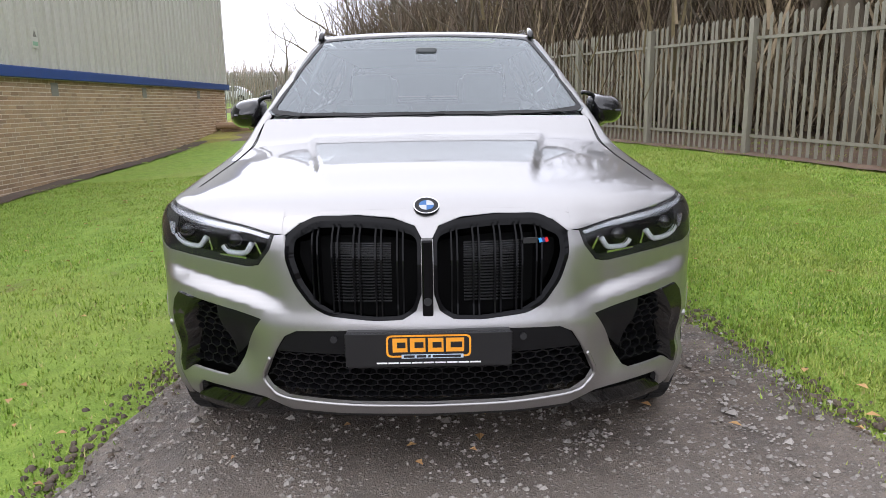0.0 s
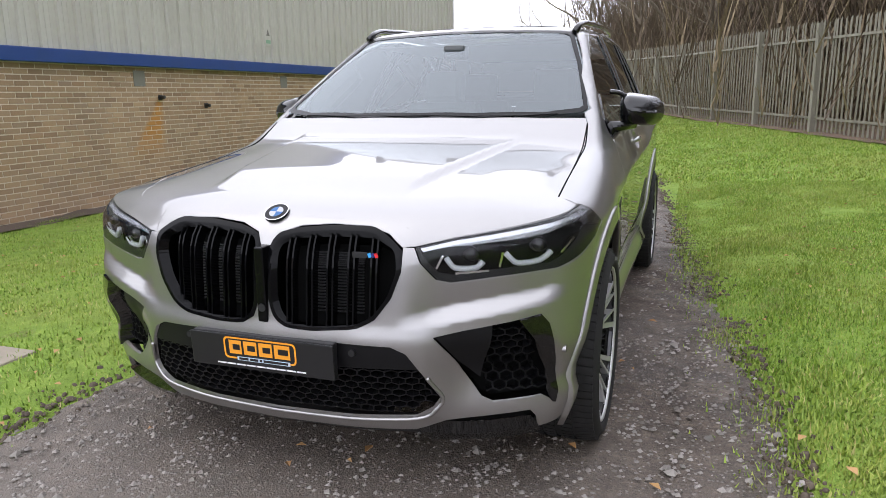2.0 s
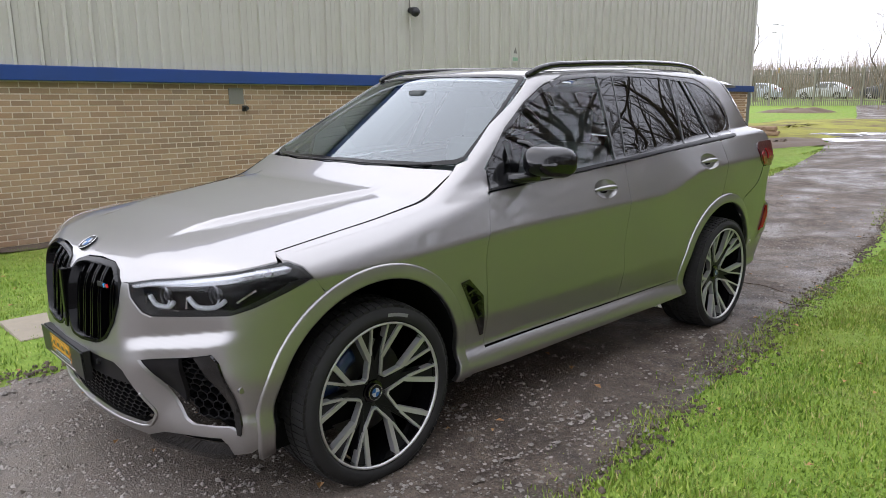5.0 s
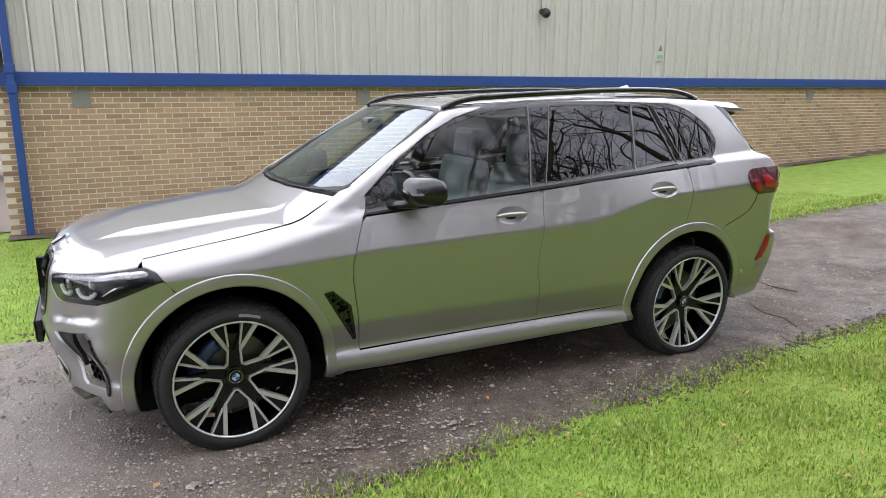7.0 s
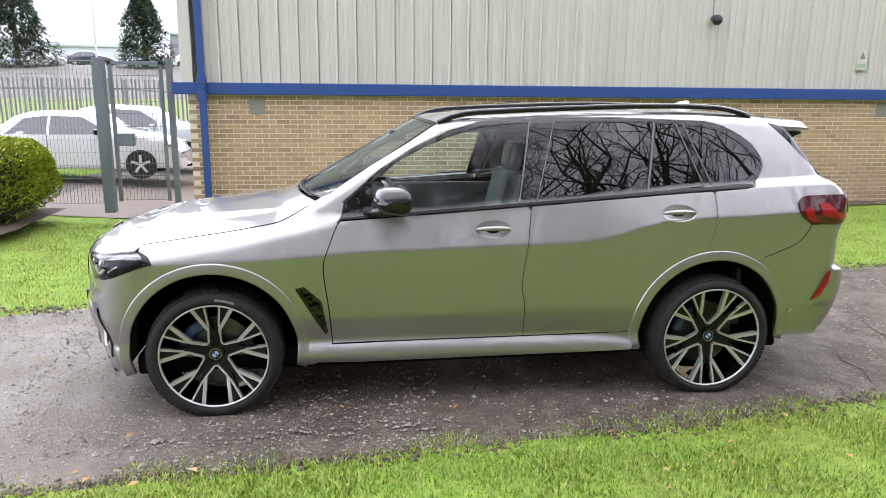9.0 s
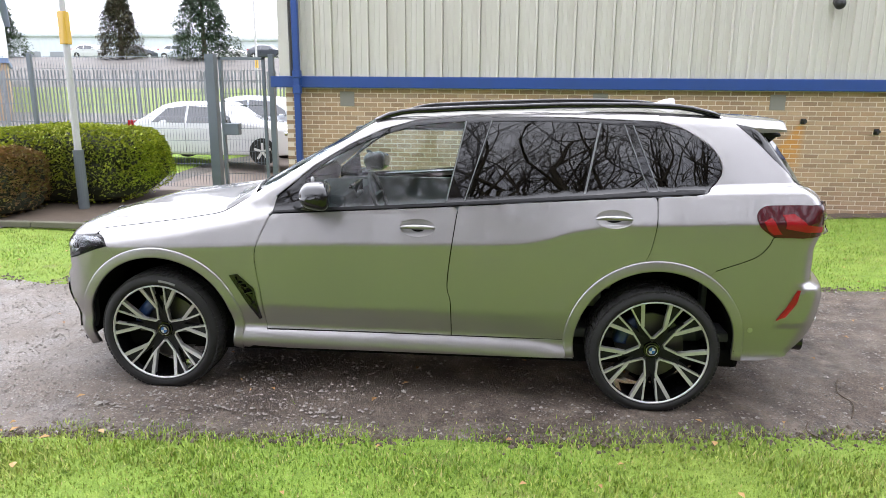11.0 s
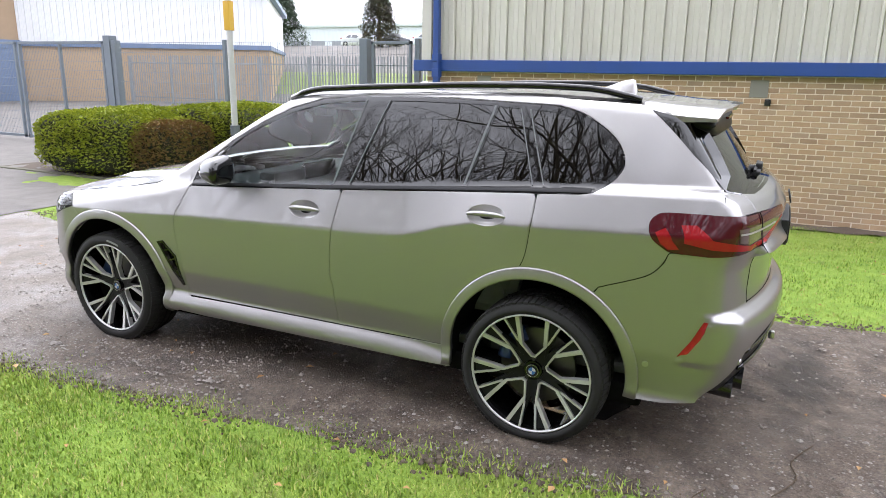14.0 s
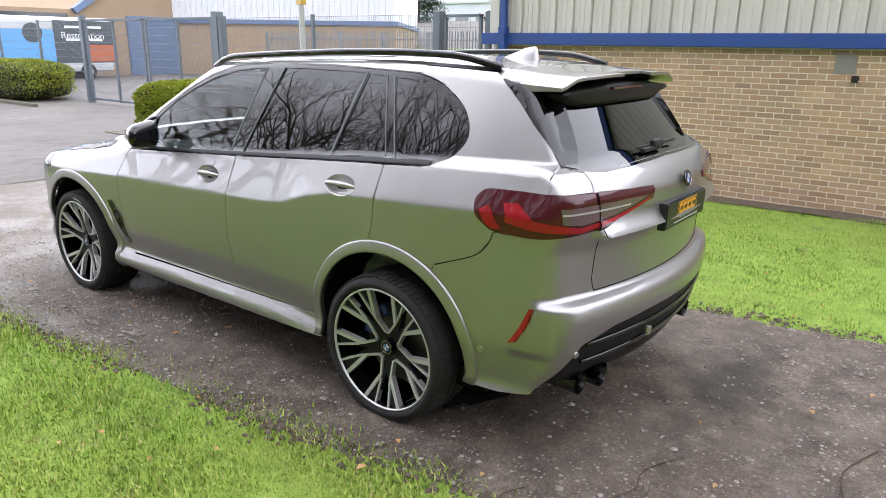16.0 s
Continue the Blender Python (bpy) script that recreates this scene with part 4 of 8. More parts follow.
# headlights
BROW = plain("satin_brow", (0.70, 0.71, 0.73), 0.25, 0.75, 0.3, 0.03)
for side in (1, -1):
    def put(name, s, mat, parent, label=""):
        return part(name, mesh_of(name, *(s if side > 0 else flipped(s))), mat, parent, label)
    lamp = put("headlight", skin("front", LAMP, h=0.016, lift=-0.055, rim=0), DARK, car, "dark adaptive headlight with white light guides")
    rimline = [to_plane("front", q) for q in LAMP]
    inner = []
    cx, cz = np.mean(rimline, 0)
    for u, v in rimline:
        inner.append((u + (cx - u) * 0.03, v + (cz - v) * 0.06))
    put("bezel", skin("front", rimline, [inner], h=0.014, lift=-0.002, rim=0.055, plane=True), TRIM, lamp)
    put("lens", skin("front", LAMP, h=0.02, lift=-0.001, rim=0), GLASS_LAMP, lamp)
    brow = [(0.500, 0.868), (0.60, 0.893), (0.74, -0.52, 0.925), (0.85, -0.40, 0.948), side3(-0.366, 0.951), side3(-0.348, 0.941), (0.85, -0.425, 0.934), (0.74, -0.54, 0.910), (0.60, 0.879), (0.51, 0.858)]
    put("brow", skin("front", brow, h=0.014, lift=-0.006, rim=0.03), BROW, lamp, "satin silver brow")
    for pts in ([(0.575, 0.836), (0.592, 0.808), (0.612, 0.800), (0.660, 0.802), (0.680, 0.822)], [(0.715, -0.63, 0.846), (0.735, -0.615, 0.818), (0.755, -0.60, 0.812), (0.80, -0.57, 0.818), (0.825, -0.54, 0.846)]):
        pa = [to_plane("front", q) for q in pts]
        line = curve([tuple(q) for q in pa], 2)
        p, n = cast("front", line)
        path = [Vector(a - b * 0.022) for a, b in zip(p, n)]
        if side < 0:
            path = mirrored(path)
        part("light_guide", tube(path, 0.0095, 6), WHITE_TUBE, lamp)
    for a, b in (((0.548, 0.800), (0.566, 0.846)), ((0.698, -0.635, 0.800), (0.706, -0.63, 0.848)), ((0.862, -0.52, 0.838), (0.884, -0.45, 0.880)), ((0.60, 0.783), (0.68, -0.665, 0.790))):
        v, f = bar_on("front", a, b, 0.007, 0.02, -0.024, 4)
        part("bright_fin", mesh_of("bright_fin", v if side > 0 else mirrored(v), f if side > 0 else [q[::-1] for q in f], smooth=False), CHROME, lamp)
    for c in ((0.645, 0.838), (0.79, -0.555, 0.862)):
        p, n = cast("front", [to_plane("front", c)])
        p, n = Vector(p[0]) - Vector(n[0]) * 0.042, Vector((0, -1, 0.05))
        if side < 0:
            p.x = -p.x
        bm = bmesh.new()
        bmesh.ops.create_uvsphere(bm, u_segments=16, v_segments=8, radius=0.030, matrix=Matrix.Translation(p) @ Matrix.Diagonal((1, 0.6, 0.8, 1)))
        for f in bm.faces:
            f.smooth = True
        part("projector", bm, BLACK, lamp)
        bm = bmesh.new()
        rod(bm, p + Vector((0, -0.012, 0)), p + Vector((0, -0.02, 0)), 0.034, 0.034, 20, False)
        part("projector_ring", bm, CHROME, lamp)

# badge, plate, emblem, camera
ROUNDEL_BLUE = plain("roundel_blue", (0.02, 0.11, 0.30), 0.5)
ROUNDEL_WHITE = plain("roundel_white", (0.42, 0.43, 0.45), 0.5)


def roundel(centre, normal, r, parent):
    """Round badge: a black ring with quarters in blue and white."""
    m = Matrix.Translation(centre) @ Vector(normal).to_track_quat('Z', 'Y').to_matrix().to_4x4()
    bm = bmesh.new()
    rod(bm, m @ Vector((0, 0, -0.004)), m @ Vector((0, 0, 0.004)), r, r * 0.96, 28)
    b = part("badge", bm, SATIN_BLACK, parent, "round black badge with blue and white quarters")
    verts, faces = [], []
    n = 28
    for ring, z in ((r, 0.0045), (r * 0.95, 0.0055), (r * 0.93, 0.0045)):
        verts += [m @ Vector((ring * math.cos(2 * math.pi * i / n), ring * math.sin(2 * math.pi * i / n), z)) for i in range(n)]
    for k in range(2):
        faces += [(k * n + i, k * n + (i + 1) % n, k * n + n + (i + 1) % n, k * n + n + i) for i in range(n)]
    part("badge_ring", mesh_of("badge_ring", verts, faces), CHROME, b)
    for q in range(4):
        a0 = math.pi / 2 * q
        vs = [m @ Vector((0, 0, 0.0052))] + [m @ Vector((r * 0.58 * math.cos(a0 + math.pi / 2 * i / 8), r * 0.58 * math.sin(a0 + math.pi / 2 * i / 8), 0.0052)) for i in range(9)]
        part("badge_quarter", mesh_of("badge_quarter", vs, [(0, i, i + 1) for i in range(1, 9)]), (ROUNDEL_WHITE, ROUNDEL_BLUE)[q % 2], b)
    return b


p, n = cast("top", [(0.0, -0.738)])
roundel(Vector(p[0]) + Vector(n[0]) * 0.003, Vector(n[0]), 0.041, hood_part)

PLATE = plain("black_plate", (0.012, 0.012, 0.013), 0.35)
ORANGE = paint_gloss("orange_print", (0.90, 0.36, 0.02), 0.3)
PALE = paint_gloss("pale_print", (0.55, 0.66, 0.78), 0.3)
WHITE = paint_gloss("white_print", (0.85, 0.85, 0.85), 0.3)


def letters(text, size, mat, parent, m, name="lettering", bold=0.0, spread=1.0):
    cu = bpy.data.curves.new(name, 'FONT')
    cu.body, cu.size, cu.align_x, cu.align_y, cu.extrude, cu.offset, cu.space_character = text, size, 'CENTER', 'CENTER', 0.0006, bold, spread
    tmp = new("tmp", cu)
    me = bpy.data.meshes.new_from_object(tmp.evaluated_get(bpy.context.evaluated_depsgraph_get()))
    bpy.data.objects.remove(tmp)
    me.materials.clear()
    return part(name, me, mat, parent, at=m)


def dealer_plate(name, m, parent, w=0.52, h=0.112):
    """Black dealer plate: an orange frame with print over two small lines."""
    bm = boxed((-w / 2, -h / 2, -0.006), (w / 2, h / 2, 0.0), 0.003)
    b = part(name, bm, PLATE, parent, "black dealer plate with orange and white print", at=m)
    fw, fh, t = 0.132, 0.037, 0.006
    o = 0.013
    vs = rounded([(-fw, o - fh), (fw, o - fh), (fw, o + fh), (-fw, o + fh)], 0.018)
    ins = rounded([(-fw + t, o - fh + t), (fw - t, o - fh + t), (fw - t, o + fh - t), (-fw + t, o + fh - t)], 0.014)
    k = len(vs)
    part("frame", mesh_of("frame", [(x, y, 0.0015) for x, y in vs] + [(x, y, 0.0015) for x, y in ins], [(i, (i + 1) % k, k + (i + 1) % k, k + i) for i in range(k)], smooth=False), ORANGE, b)
    for x0, x1 in ((-0.112, -0.066), (-0.058, -0.010), (-0.002, 0.046), (0.054, 0.110)):
        part("print_block", boxed((x0, o - 0.020, 0.0008), (x1, o + 0.026, 0.0016)), ORANGE, b)
        part("print_slot", boxed((x0 + 0.014, o - 0.006, 0.0016), (x1 - 0.006, o + 0.013, 0.0022)), PLATE, b)
    bar = boxed((-0.085, o - fh - 0.004, 0.001), (0.108, o - fh + 0.009, 0.0018))
    part("strip", bar, PALE, b)
    for x0, x1 in ((-0.078, -0.044), (-0.038, -0.008), (-0.002, 0.006), (0.012, 0.100)):
        part("print_bar", boxed((x0, o - fh - 0.0015, 0.0018), (x1, o - fh + 0.0065, 0.0023)), PLATE, b)
    for k in range(9):
        part("print_bar", boxed((-0.163 + 0.0365 * k, -0.0455, 0.0008), (-0.130 + 0.0365 * k, -0.0405, 0.0014)), WHITE, b)
    return b


def facing(at, right, up):
    r, u = Vector(right).normalized(), Vector(up).normalized()
    n = r.cross(u)
    m = Matrix((r, u, n)).transposed().to_4x4()
    m.translation = at
    return m


dealer_plate("front_plate", facing((0, -0.885, 0.522), (1, 0, 0), (0, -0.06, 1)), car)
part("plate_holder", boxed((-0.255, -0.878, 0.462), (0.255, -0.85, 0.580), 0.004), TRIM, car)
for i, c in enumerate(((0.05, 0.35, 0.75), (0.02, 0.03, 0.18), (0.70, 0.02, 0.03))):
    p, n = cast("front", [to_plane("front", (0.355 + 0.010 * i, 0.848))])
    part("emblem_stripe", boxed((-0.005, -0.002, -0.007), (0.005, 0.002, 0.007), m=Matrix.Translation(Vector(p[0]) + Vector((0, -0.006, 0))) @ pose(0, 0, 0, 0, -20, 8)), paint_gloss("stripe_paint", c), car)
p, n = cast("front", [to_plane("front", (0.325, 0.848))])
part("emblem", boxed((-0.024, -0.002, -0.009), (0.022, 0.002, 0.009), 0.001, m=Matrix.Translation(Vector(p[0]) + Vector((0, -0.004, 0))) @ pose(0, 0, 0, 0, 0, 8)), TRIM, car)
bm = bmesh.new()
rod(bm, (0, -0.86, 0.668), (0, -0.835, 0.668), 0.013, 0.016, 14)
part("nose_camera", bm, TRIM, car)
bm = boxed((-0.017, -0.858, 0.62), (0.017, -0.80, 0.862), 0.006)
part("grille_bridge", bm, FRAME_BLACK, car)
for x, z in ((0.30, 0.545), (-0.30, 0.545)):
    bm = bmesh.new()
    rod(bm, (x, -0.845, z), (x, -0.83, z), 0.011, 0.011, 14)
    part("parking_sensor", bm, TRIM, car)

# inner shell, wheel wells and floor
SHELL = ([(0.47, 0.30), (0.6, 0.28), (2.5, 0.28)] + arch(ARCH_R, ARCH_IN + 0.02, 187, -5) + [(3.72, 0.32), (3.80, 0.60), (3.74, 1.19), (3.2, 1.245), (1.8, 1.145), (0.75, 1.08), (0.40, 1.06), (-0.15, 1.03), (-0.30, 0.86), (-0.40, 0.60), (-0.44, 0.36)]
         + arch(ARCH_F, ARCH_IN + 0.02, 180, -8))
panel("inner_shell", skin("side", SHELL, h=0.05, lift=-0.02, rim=0), DARK, car, both=True)
for c in (ARCH_F, ARCH_R):
    for s in (1, -1):
        n = 20
        vs, fs = [], []
        for i in range(n + 1):
            q = radians(-8 + 196 * i / n)
            for x in (0.925, 0.60):
                vs.append((s * x, c[0] + (ARCH_IN + 0.012) * math.cos(q), c[1] + (ARCH_IN + 0.012) * math.sin(q)))
        fs = [(2 * i, 2 * i + 1, 2 * i + 3, 2 * i + 2) for i in range(n)]
        k = len(vs)
        vs.append((s * 0.60, c[0], c[1]))
        fs += [(2 * i + 1, k, 2 * i + 3) for i in range(n)]
        part("wheel_well", mesh_of("wheel_well", vs, fs), DARK, car)
part("floor_pan", boxed((-0.85, -0.45, 0.22), (0.85, 3.50, 0.34), 0.03), DARK, car)
part("bulkhead", boxed((-0.70, 0.42, 0.34), (0.70, 0.50, 1.06), 0.02), DARK, car)
part("engine_cover", boxed((-0.60, -0.55, 0.36), (0.60, 0.40, 0.88), 0.05), DARK, car)

# gills behind the front wheel
panel("gill_backing", skin("side", GILL, h=0.02, lift=-0.02, rim=0), BLACK, car, both=True)
panel("gill_frame", skin("side", GILL, [[(0.475, 0.725), (0.505, 0.730), (0.588, 0.648), (0.618, 0.49), (0.545, 0.60)]], h=0.012, lift=0.006, rim=0.03), BLACK, car, "gloss black fender gill", both=True)
for y, z in ((0.53, 0.68), (0.565, 0.62), (0.595, 0.55)):
    v, f = bar_on("side", (y - 0.035, z - 0.005), (y + 0.02, z + 0.012), 0.010, 0.03, 0.002, 3)
    part("gill_fin", mesh_of("gill_fin", v, f, smooth=False), BLACK, car)
    part("gill_fin", mesh_of("gill_fin", mirrored(v), [q[::-1] for q in f], smooth=False), BLACK, car)

# ---- wheels ----

def ring_mesh(profile, n=72):
    """A body turned round the y-z plane's x axis: profile of (radius, x)."""
    vs, fs = [], []
    k = len(profile)
    for i in range(n):
        q = 2 * math.pi * i / n
        for r, x in profile:
            vs.append((x, r * math.cos(q), r * math.sin(q)))
    for i in range(n):
        for j in range(k - 1):
            a, b = i * k + j, ((i + 1) % n) * k + j
            fs.append((a, b, b + 1, a + 1))
    return vs, fs


def spoke_faces(pts, face_x, depth, taper=0.002):
    """A bar of the wheel's face: an outline in the wheel's plane, sunk by depth; its rims are a little lower than the face."""
    vs, fs = [], []
    k = len(pts)
    c = (sum(p[0] for p in pts) / k, sum(p[1] for p in pts) / k)
    for fx, sc in ((0.0, 1.0), (-depth, 1.06)):
        for a, b in pts:
            r = math.hypot(a, b)
            vs.append((face_x(r) + fx, c[0] + (a - c[0]) * sc, c[1] + (b - c[1]) * sc))
    fs = [tuple(range(k))] + [(i, i + k, (i + 1) % k + k, (i + 1) % k) for i in range(k)]
    return vs, fs


def strip(line, w):
    """The outline of a band of width w (or a width for each point) along a line in a plane."""
    left, right = [], []
    k = len(line)
    for i, p in enumerate(line):
        a, b = Vector(line[max(i - 1, 0)]), Vector(line[min(i + 1, k - 1)])
        d = (b - a).normalized()
        ww = w[i] if isinstance(w, (list, tuple)) else w
        s = Vector((-d.y, d.x)) * (ww / 2)
        left.append(tuple(Vector(p) + s))
        right.append(tuple(Vector(p) - s))
    return left + right[::-1]


def build_wheel(width, phase, RIM_R=0.299, TYRE_R=0.371):
    w = thing("wheel", "", "")
    half = width / 2
    tyre = [(RIM_R + 0.002, -half + 0.03), (RIM_R + 0.01, -half), (TYRE_R - 0.035, -half - 0.006), (TYRE_R - 0.008, -half + 0.018), (TYRE_R, -half + 0.05), (TYRE_R + 0.001, 0.0), (TYRE_R, half - 0.05), (TYRE_R - 0.008, half - 0.018), (TYRE_R - 0.035, half + 0.005), (RIM_R + 0.018, half + 0.003), (RIM_R + 0.006, half - 0.004), (RIM_R + 0.001, half - 0.03)]
    t = part("tyre", mesh_of("tyre", *ring_mesh(tyre)), RUBBER, w, "black low-profile tyre")
    vs, fs = [], []
    for i in range(76):
        q = 2 * math.pi * i / 76
        for s in (1, -1):
            for k, (x0, x1) in enumerate(((0.062, half - 0.014), (0.012, 0.052))):
                b = len(vs)
                for dq in (-0.034, 0.034):
                    for x, r in ((x0, TYRE_R + 0.0075), (x1, TYRE_R + (0.0075 if k else -0.001)), (x1, TYRE_R - 0.012), (x0, TYRE_R - 0.012)):
                        qq = q + dq + s * 0.25 * (x - x0) + 0.03 * k
                        vs.append((s * x, r * math.cos(qq), r * math.sin(qq)))
                fs += [(b, b + 1, b + 5, b + 4), (b + 1, b + 2, b + 6, b + 5), (b, b + 4, b + 7, b + 3), (b, b + 3, b + 2, b + 1), (b + 4, b + 5, b + 6, b + 7)]
    part("tread", mesh_of("tread", vs, fs, smooth=False), RUBBER, t)["kind"] = "stuff"
    rim = [(RIM_R + 0.003, half - 0.010), (RIM_R + 0.001, half - 0.004), (RIM_R - 0.006, half - 0.005), (RIM_R - 0.008, half - 0.014)]
    part("rim", mesh_of("rim", *ring_mesh(rim)), ALLOY, w, "machined alloy rim edge")
    barrel = [(RIM_R - 0.014, half - 0.018), (RIM_R - 0.022, 0.02), (RIM_R - 0.03, -half + 0.05), (RIM_R - 0.01, -half + 0.01)]
    part("barrel", mesh_of("barrel", *ring_mesh(barrel)), BLACK, w, "gloss black wheel barrel")
    face = lambda r: half - 0.012 - 0.055 * (1 - min(1, r / RIM_R) ** 1.5)
    ends = 0.293
    for i in range(5):
        q0 = phase + 2 * math.pi * i / 5

        def at(r, a):
            q = q0 + radians(a)
            r *= RIM_R / 0.299
            return (r * math.cos(q), r * math.sin(q))
        # black backbone of the forked spoke, then its machined edges
        for s in (1, -1):
            back = strip([at(0.050, s * 3), at(0.145, s * 6.0), at(0.20, s * 10.0), at(ends, s * 14.5)], [0.050, 0.022, 0.030, 0.056])
            part("spoke", mesh_of("spoke", *spoke_faces(back, lambda r: face(r) - 0.010, 0.035), smooth=False), SATIN_BLACK, w)
            edge = strip([at(0.0735, s * 36), at(0.0735, s * 29), at(0.1475, s * 11.6)], [0.009, 0.009, 0.011])
            part("spoke_edge", mesh_of("spoke_edge", *spoke_faces(edge, face, 0.03), smooth=False), ALLOY, w)
            edge = strip([at(0.1445, s * 11.4), at(0.156, s * 12.6), at(ends, s * 21.2)], [0.010, 0.019, 0.021])
            part("spoke_edge", mesh_of("spoke_edge", *spoke_faces(edge, lambda r: face(r) + 0.001, 0.03), smooth=False), ALLOY, w)
            edge = strip([at(0.166, s * 9.2), at(0.172, s * 9.4), at(ends, s * 8.0)], [0.004, 0.010, 0.0105])
            part("spoke_edge", mesh_of("spoke_edge", *spoke_faces(edge, face, 0.03), smooth=False), ALLOY, w)
        bm = bmesh.new()
        c = at(0.056, 36)
        rod(bm, (face(0.05) - 0.03, *c), (face(0.05) - 0.008, *c), 0.010, 0.010, 6)
        part("wheel_bolt", bm, TRIM, w)
    bm = bmesh.new()
    rod(bm, (face(0) - 0.06, 0, 0), (face(0) - 0.002, 0, 0), 0.060, 0.046, 30)
    part("hub", bm, BLACK, w)
    roundel((face(0) + 0.008, 0, 0), (1, 0, 0), 0.033, w)
    bm = bmesh.new()
    rod(bm, (-0.02, 0, 0), (0.005, 0, 0), 0.20, 0.20, 40)
    part("brake_disc", bm, DISC, w)
    vs, m = [], 14
    for k in range(m + 1):
        qq = radians(112 + 62 * k / m)
        w_ = 0.006 * math.sin(math.pi * k / m)
        for r, x in ((0.142, -0.045), (0.142, 0.030), (0.166, 0.040 + w_), (0.196, 0.040 + w_), (0.214, 0.026), (0.214, -0.045)):
            vs.append((x, r * math.cos(qq), r * math.sin(qq)))
    fs = [(k * 6 + j, k * 6 + (j + 1) % 6, k * 6 + 6 + (j + 1) % 6, k * 6 + 6 + j) for k in range(m) for j in range(6)] + [(5, 4, 3, 2, 1, 0), tuple(m * 6 + j for j in range(6))]
    part("brake_caliper", mesh_of("brake_caliper", vs, fs), CALIPER, w, "dark blue brake caliper")
    return w


def place_wheel(w, x, y, turned):
    w.parent = car
    w.matrix_basis = pose(x, y, HUB_Z - (0.012 if y > 1 else 0), 0, 0, 180 if turned else 0)


wheel_f = build_wheel(0.285, radians(18))
tagged(wheel_f, "black multi-spoke alloy wheel with machined silver edges")
MARK = plain("sidewall_print", (0.20, 0.20, 0.20), 0.6)
mv = []
for i in range(13):
    q = radians(86 - 18 * i / 12)
    mv += [(0.2850 / 2 + 0.0062, r * math.cos(q), r * math.sin(q)) for r in (0.326, 0.340)]
part("sidewall_mark", mesh_of("sidewall_mark", mv, [(2 * i, 2 * i + 1, 2 * i + 3, 2 * i + 2) for i in range(12)]), MARK, wheel_f)
wheel_r = build_wheel(0.300, radians(54), 0.311, 0.375)
tagged(wheel_r, "black multi-spoke alloy wheel with machined silver edges")
other_f, other_r = copy_thing(wheel_f, pose(0, 0, 0)), copy_thing(wheel_r, pose(0, 0, 0))
place_wheel(wheel_f, 0.842, 0.0, False)
place_wheel(wheel_r, 0.845, BASE, False)
place_wheel(other_f, -0.842, 0.0, True)
place_wheel(other_r, -0.845, BASE, True)

# ---- rear end ----
TAIL = [side3(y + 0.002, z) for y, z in TAIL_END[::-1]] + [side3(3.70, 1.2175), (0.70, 1.212), (0.50, 1.205), (0.335, 1.200), (0.325, 1.185), (0.345, 1.150), (0.50, 1.125), (0.62, 1.085), (0.74, 1.058), side3(3.74, 1.040), side3(3.64, 1.043)]
SEAM_T = [(0.715, 1.212), (0.70, 1.10), (0.672, 1.02), (0.665, 0.95), (0.675, 0.84), (0.655, 0.775)]
GATE_LOW = [(0.0, 1.300), (0.30, 1.295), (0.55, 1.287), (0.680, 1.292), (0.70, 1.25), (0.712, 1.218), (0.50, 1.209), (0.333, 1.204), (0.318, 1.187), (0.340, 1.146), (0.50, 1.121), (0.62, 1.081), (0.695, 1.064), (0.672, 1.02), (0.665, 0.95), (0.675, 0.84), (0.655, 0.782), (0.40, 0.782), (0.0, 0.782)]
gate = panel("tailgate", whole(skin("rear", GATE_LOW, h=0.02)), SILVER, car)
RGLASS = [(0.0, 1.61), (0.35, 1.605), (0.50, 1.59), (0.57, 1.575)]
RG_SIDE = [side3(*taller([(3.412, 1.626)])[0]), side3(*taller([(3.505, 1.552)])[0]), side3(3.615, 1.457), side3(3.705, 1.374), side3(3.774, 1.306)]
RG_LOW = [(0.66, 1.290), (0.55, 1.279), (0.30, 1.286), (0.0, 1.291)]


def rear_cast(pts, lift=0.0):
    return [(p[0], 3.875 - 0.76 * (p[1] - 1.29) - 0.17 * p[0] ** 2, p[1]) for p in pts]


panel("rear_window", whole(skin("rear", rear_cast(RGLASS) + RG_SIDE + rear_cast(RG_LOW), h=0.025, lift=0.001, rim=0.01)), GLASS_DARK, gate, "dark tinted rear window")
RBUMP_TOP = [(0.0, 0.776), (0.40, 0.776), (0.650, 0.776), (0.671, 0.84), (0.661, 0.95), (0.668, 1.02), (0.692, 1.060), (0.74, 1.054), side3(3.74, 1.036), side3(3.64, 1.041), side3(3.583, 1.040), side3(3.558, 0.988), side3(3.482, 0.919), side3(3.285, 0.8435)]
CORNER = [side3(3.73, 1.325), side3(3.71, 1.221), (0.70, 1.219), (0.685, 1.25), (0.62, 1.288), (0.62, 1.312)]
panel("quarter_corner", skin("rear", CORNER, h=0.012, lift=-0.005, rim=0), SILVER, car, both=True)
ARCH_EDGE = [side3(2.972 + (ARCH_OUT - 0.004) * math.cos(radians(a)), HUB_Z + 0.02 + (ARCH_OUT - 0.004) * math.sin(radians(a))) for a in (56, 50, 40, 30, 20, 10, 0, -8)]
RBUMP_LOW = [side3(3.47, 0.30), side3(3.60, 0.30), side3(3.75, 0.32), (0.905, 3.85, 0.375), (0.85, 3.905, 0.47), (0.78, 0.572), (0.60, 0.622), (0.35, 0.640), (0.0, 0.642)]
panel("rear_bumper", whole(skin("rear", RBUMP_TOP + ARCH_EDGE + RBUMP_LOW, h=0.013)), SILVER, car)
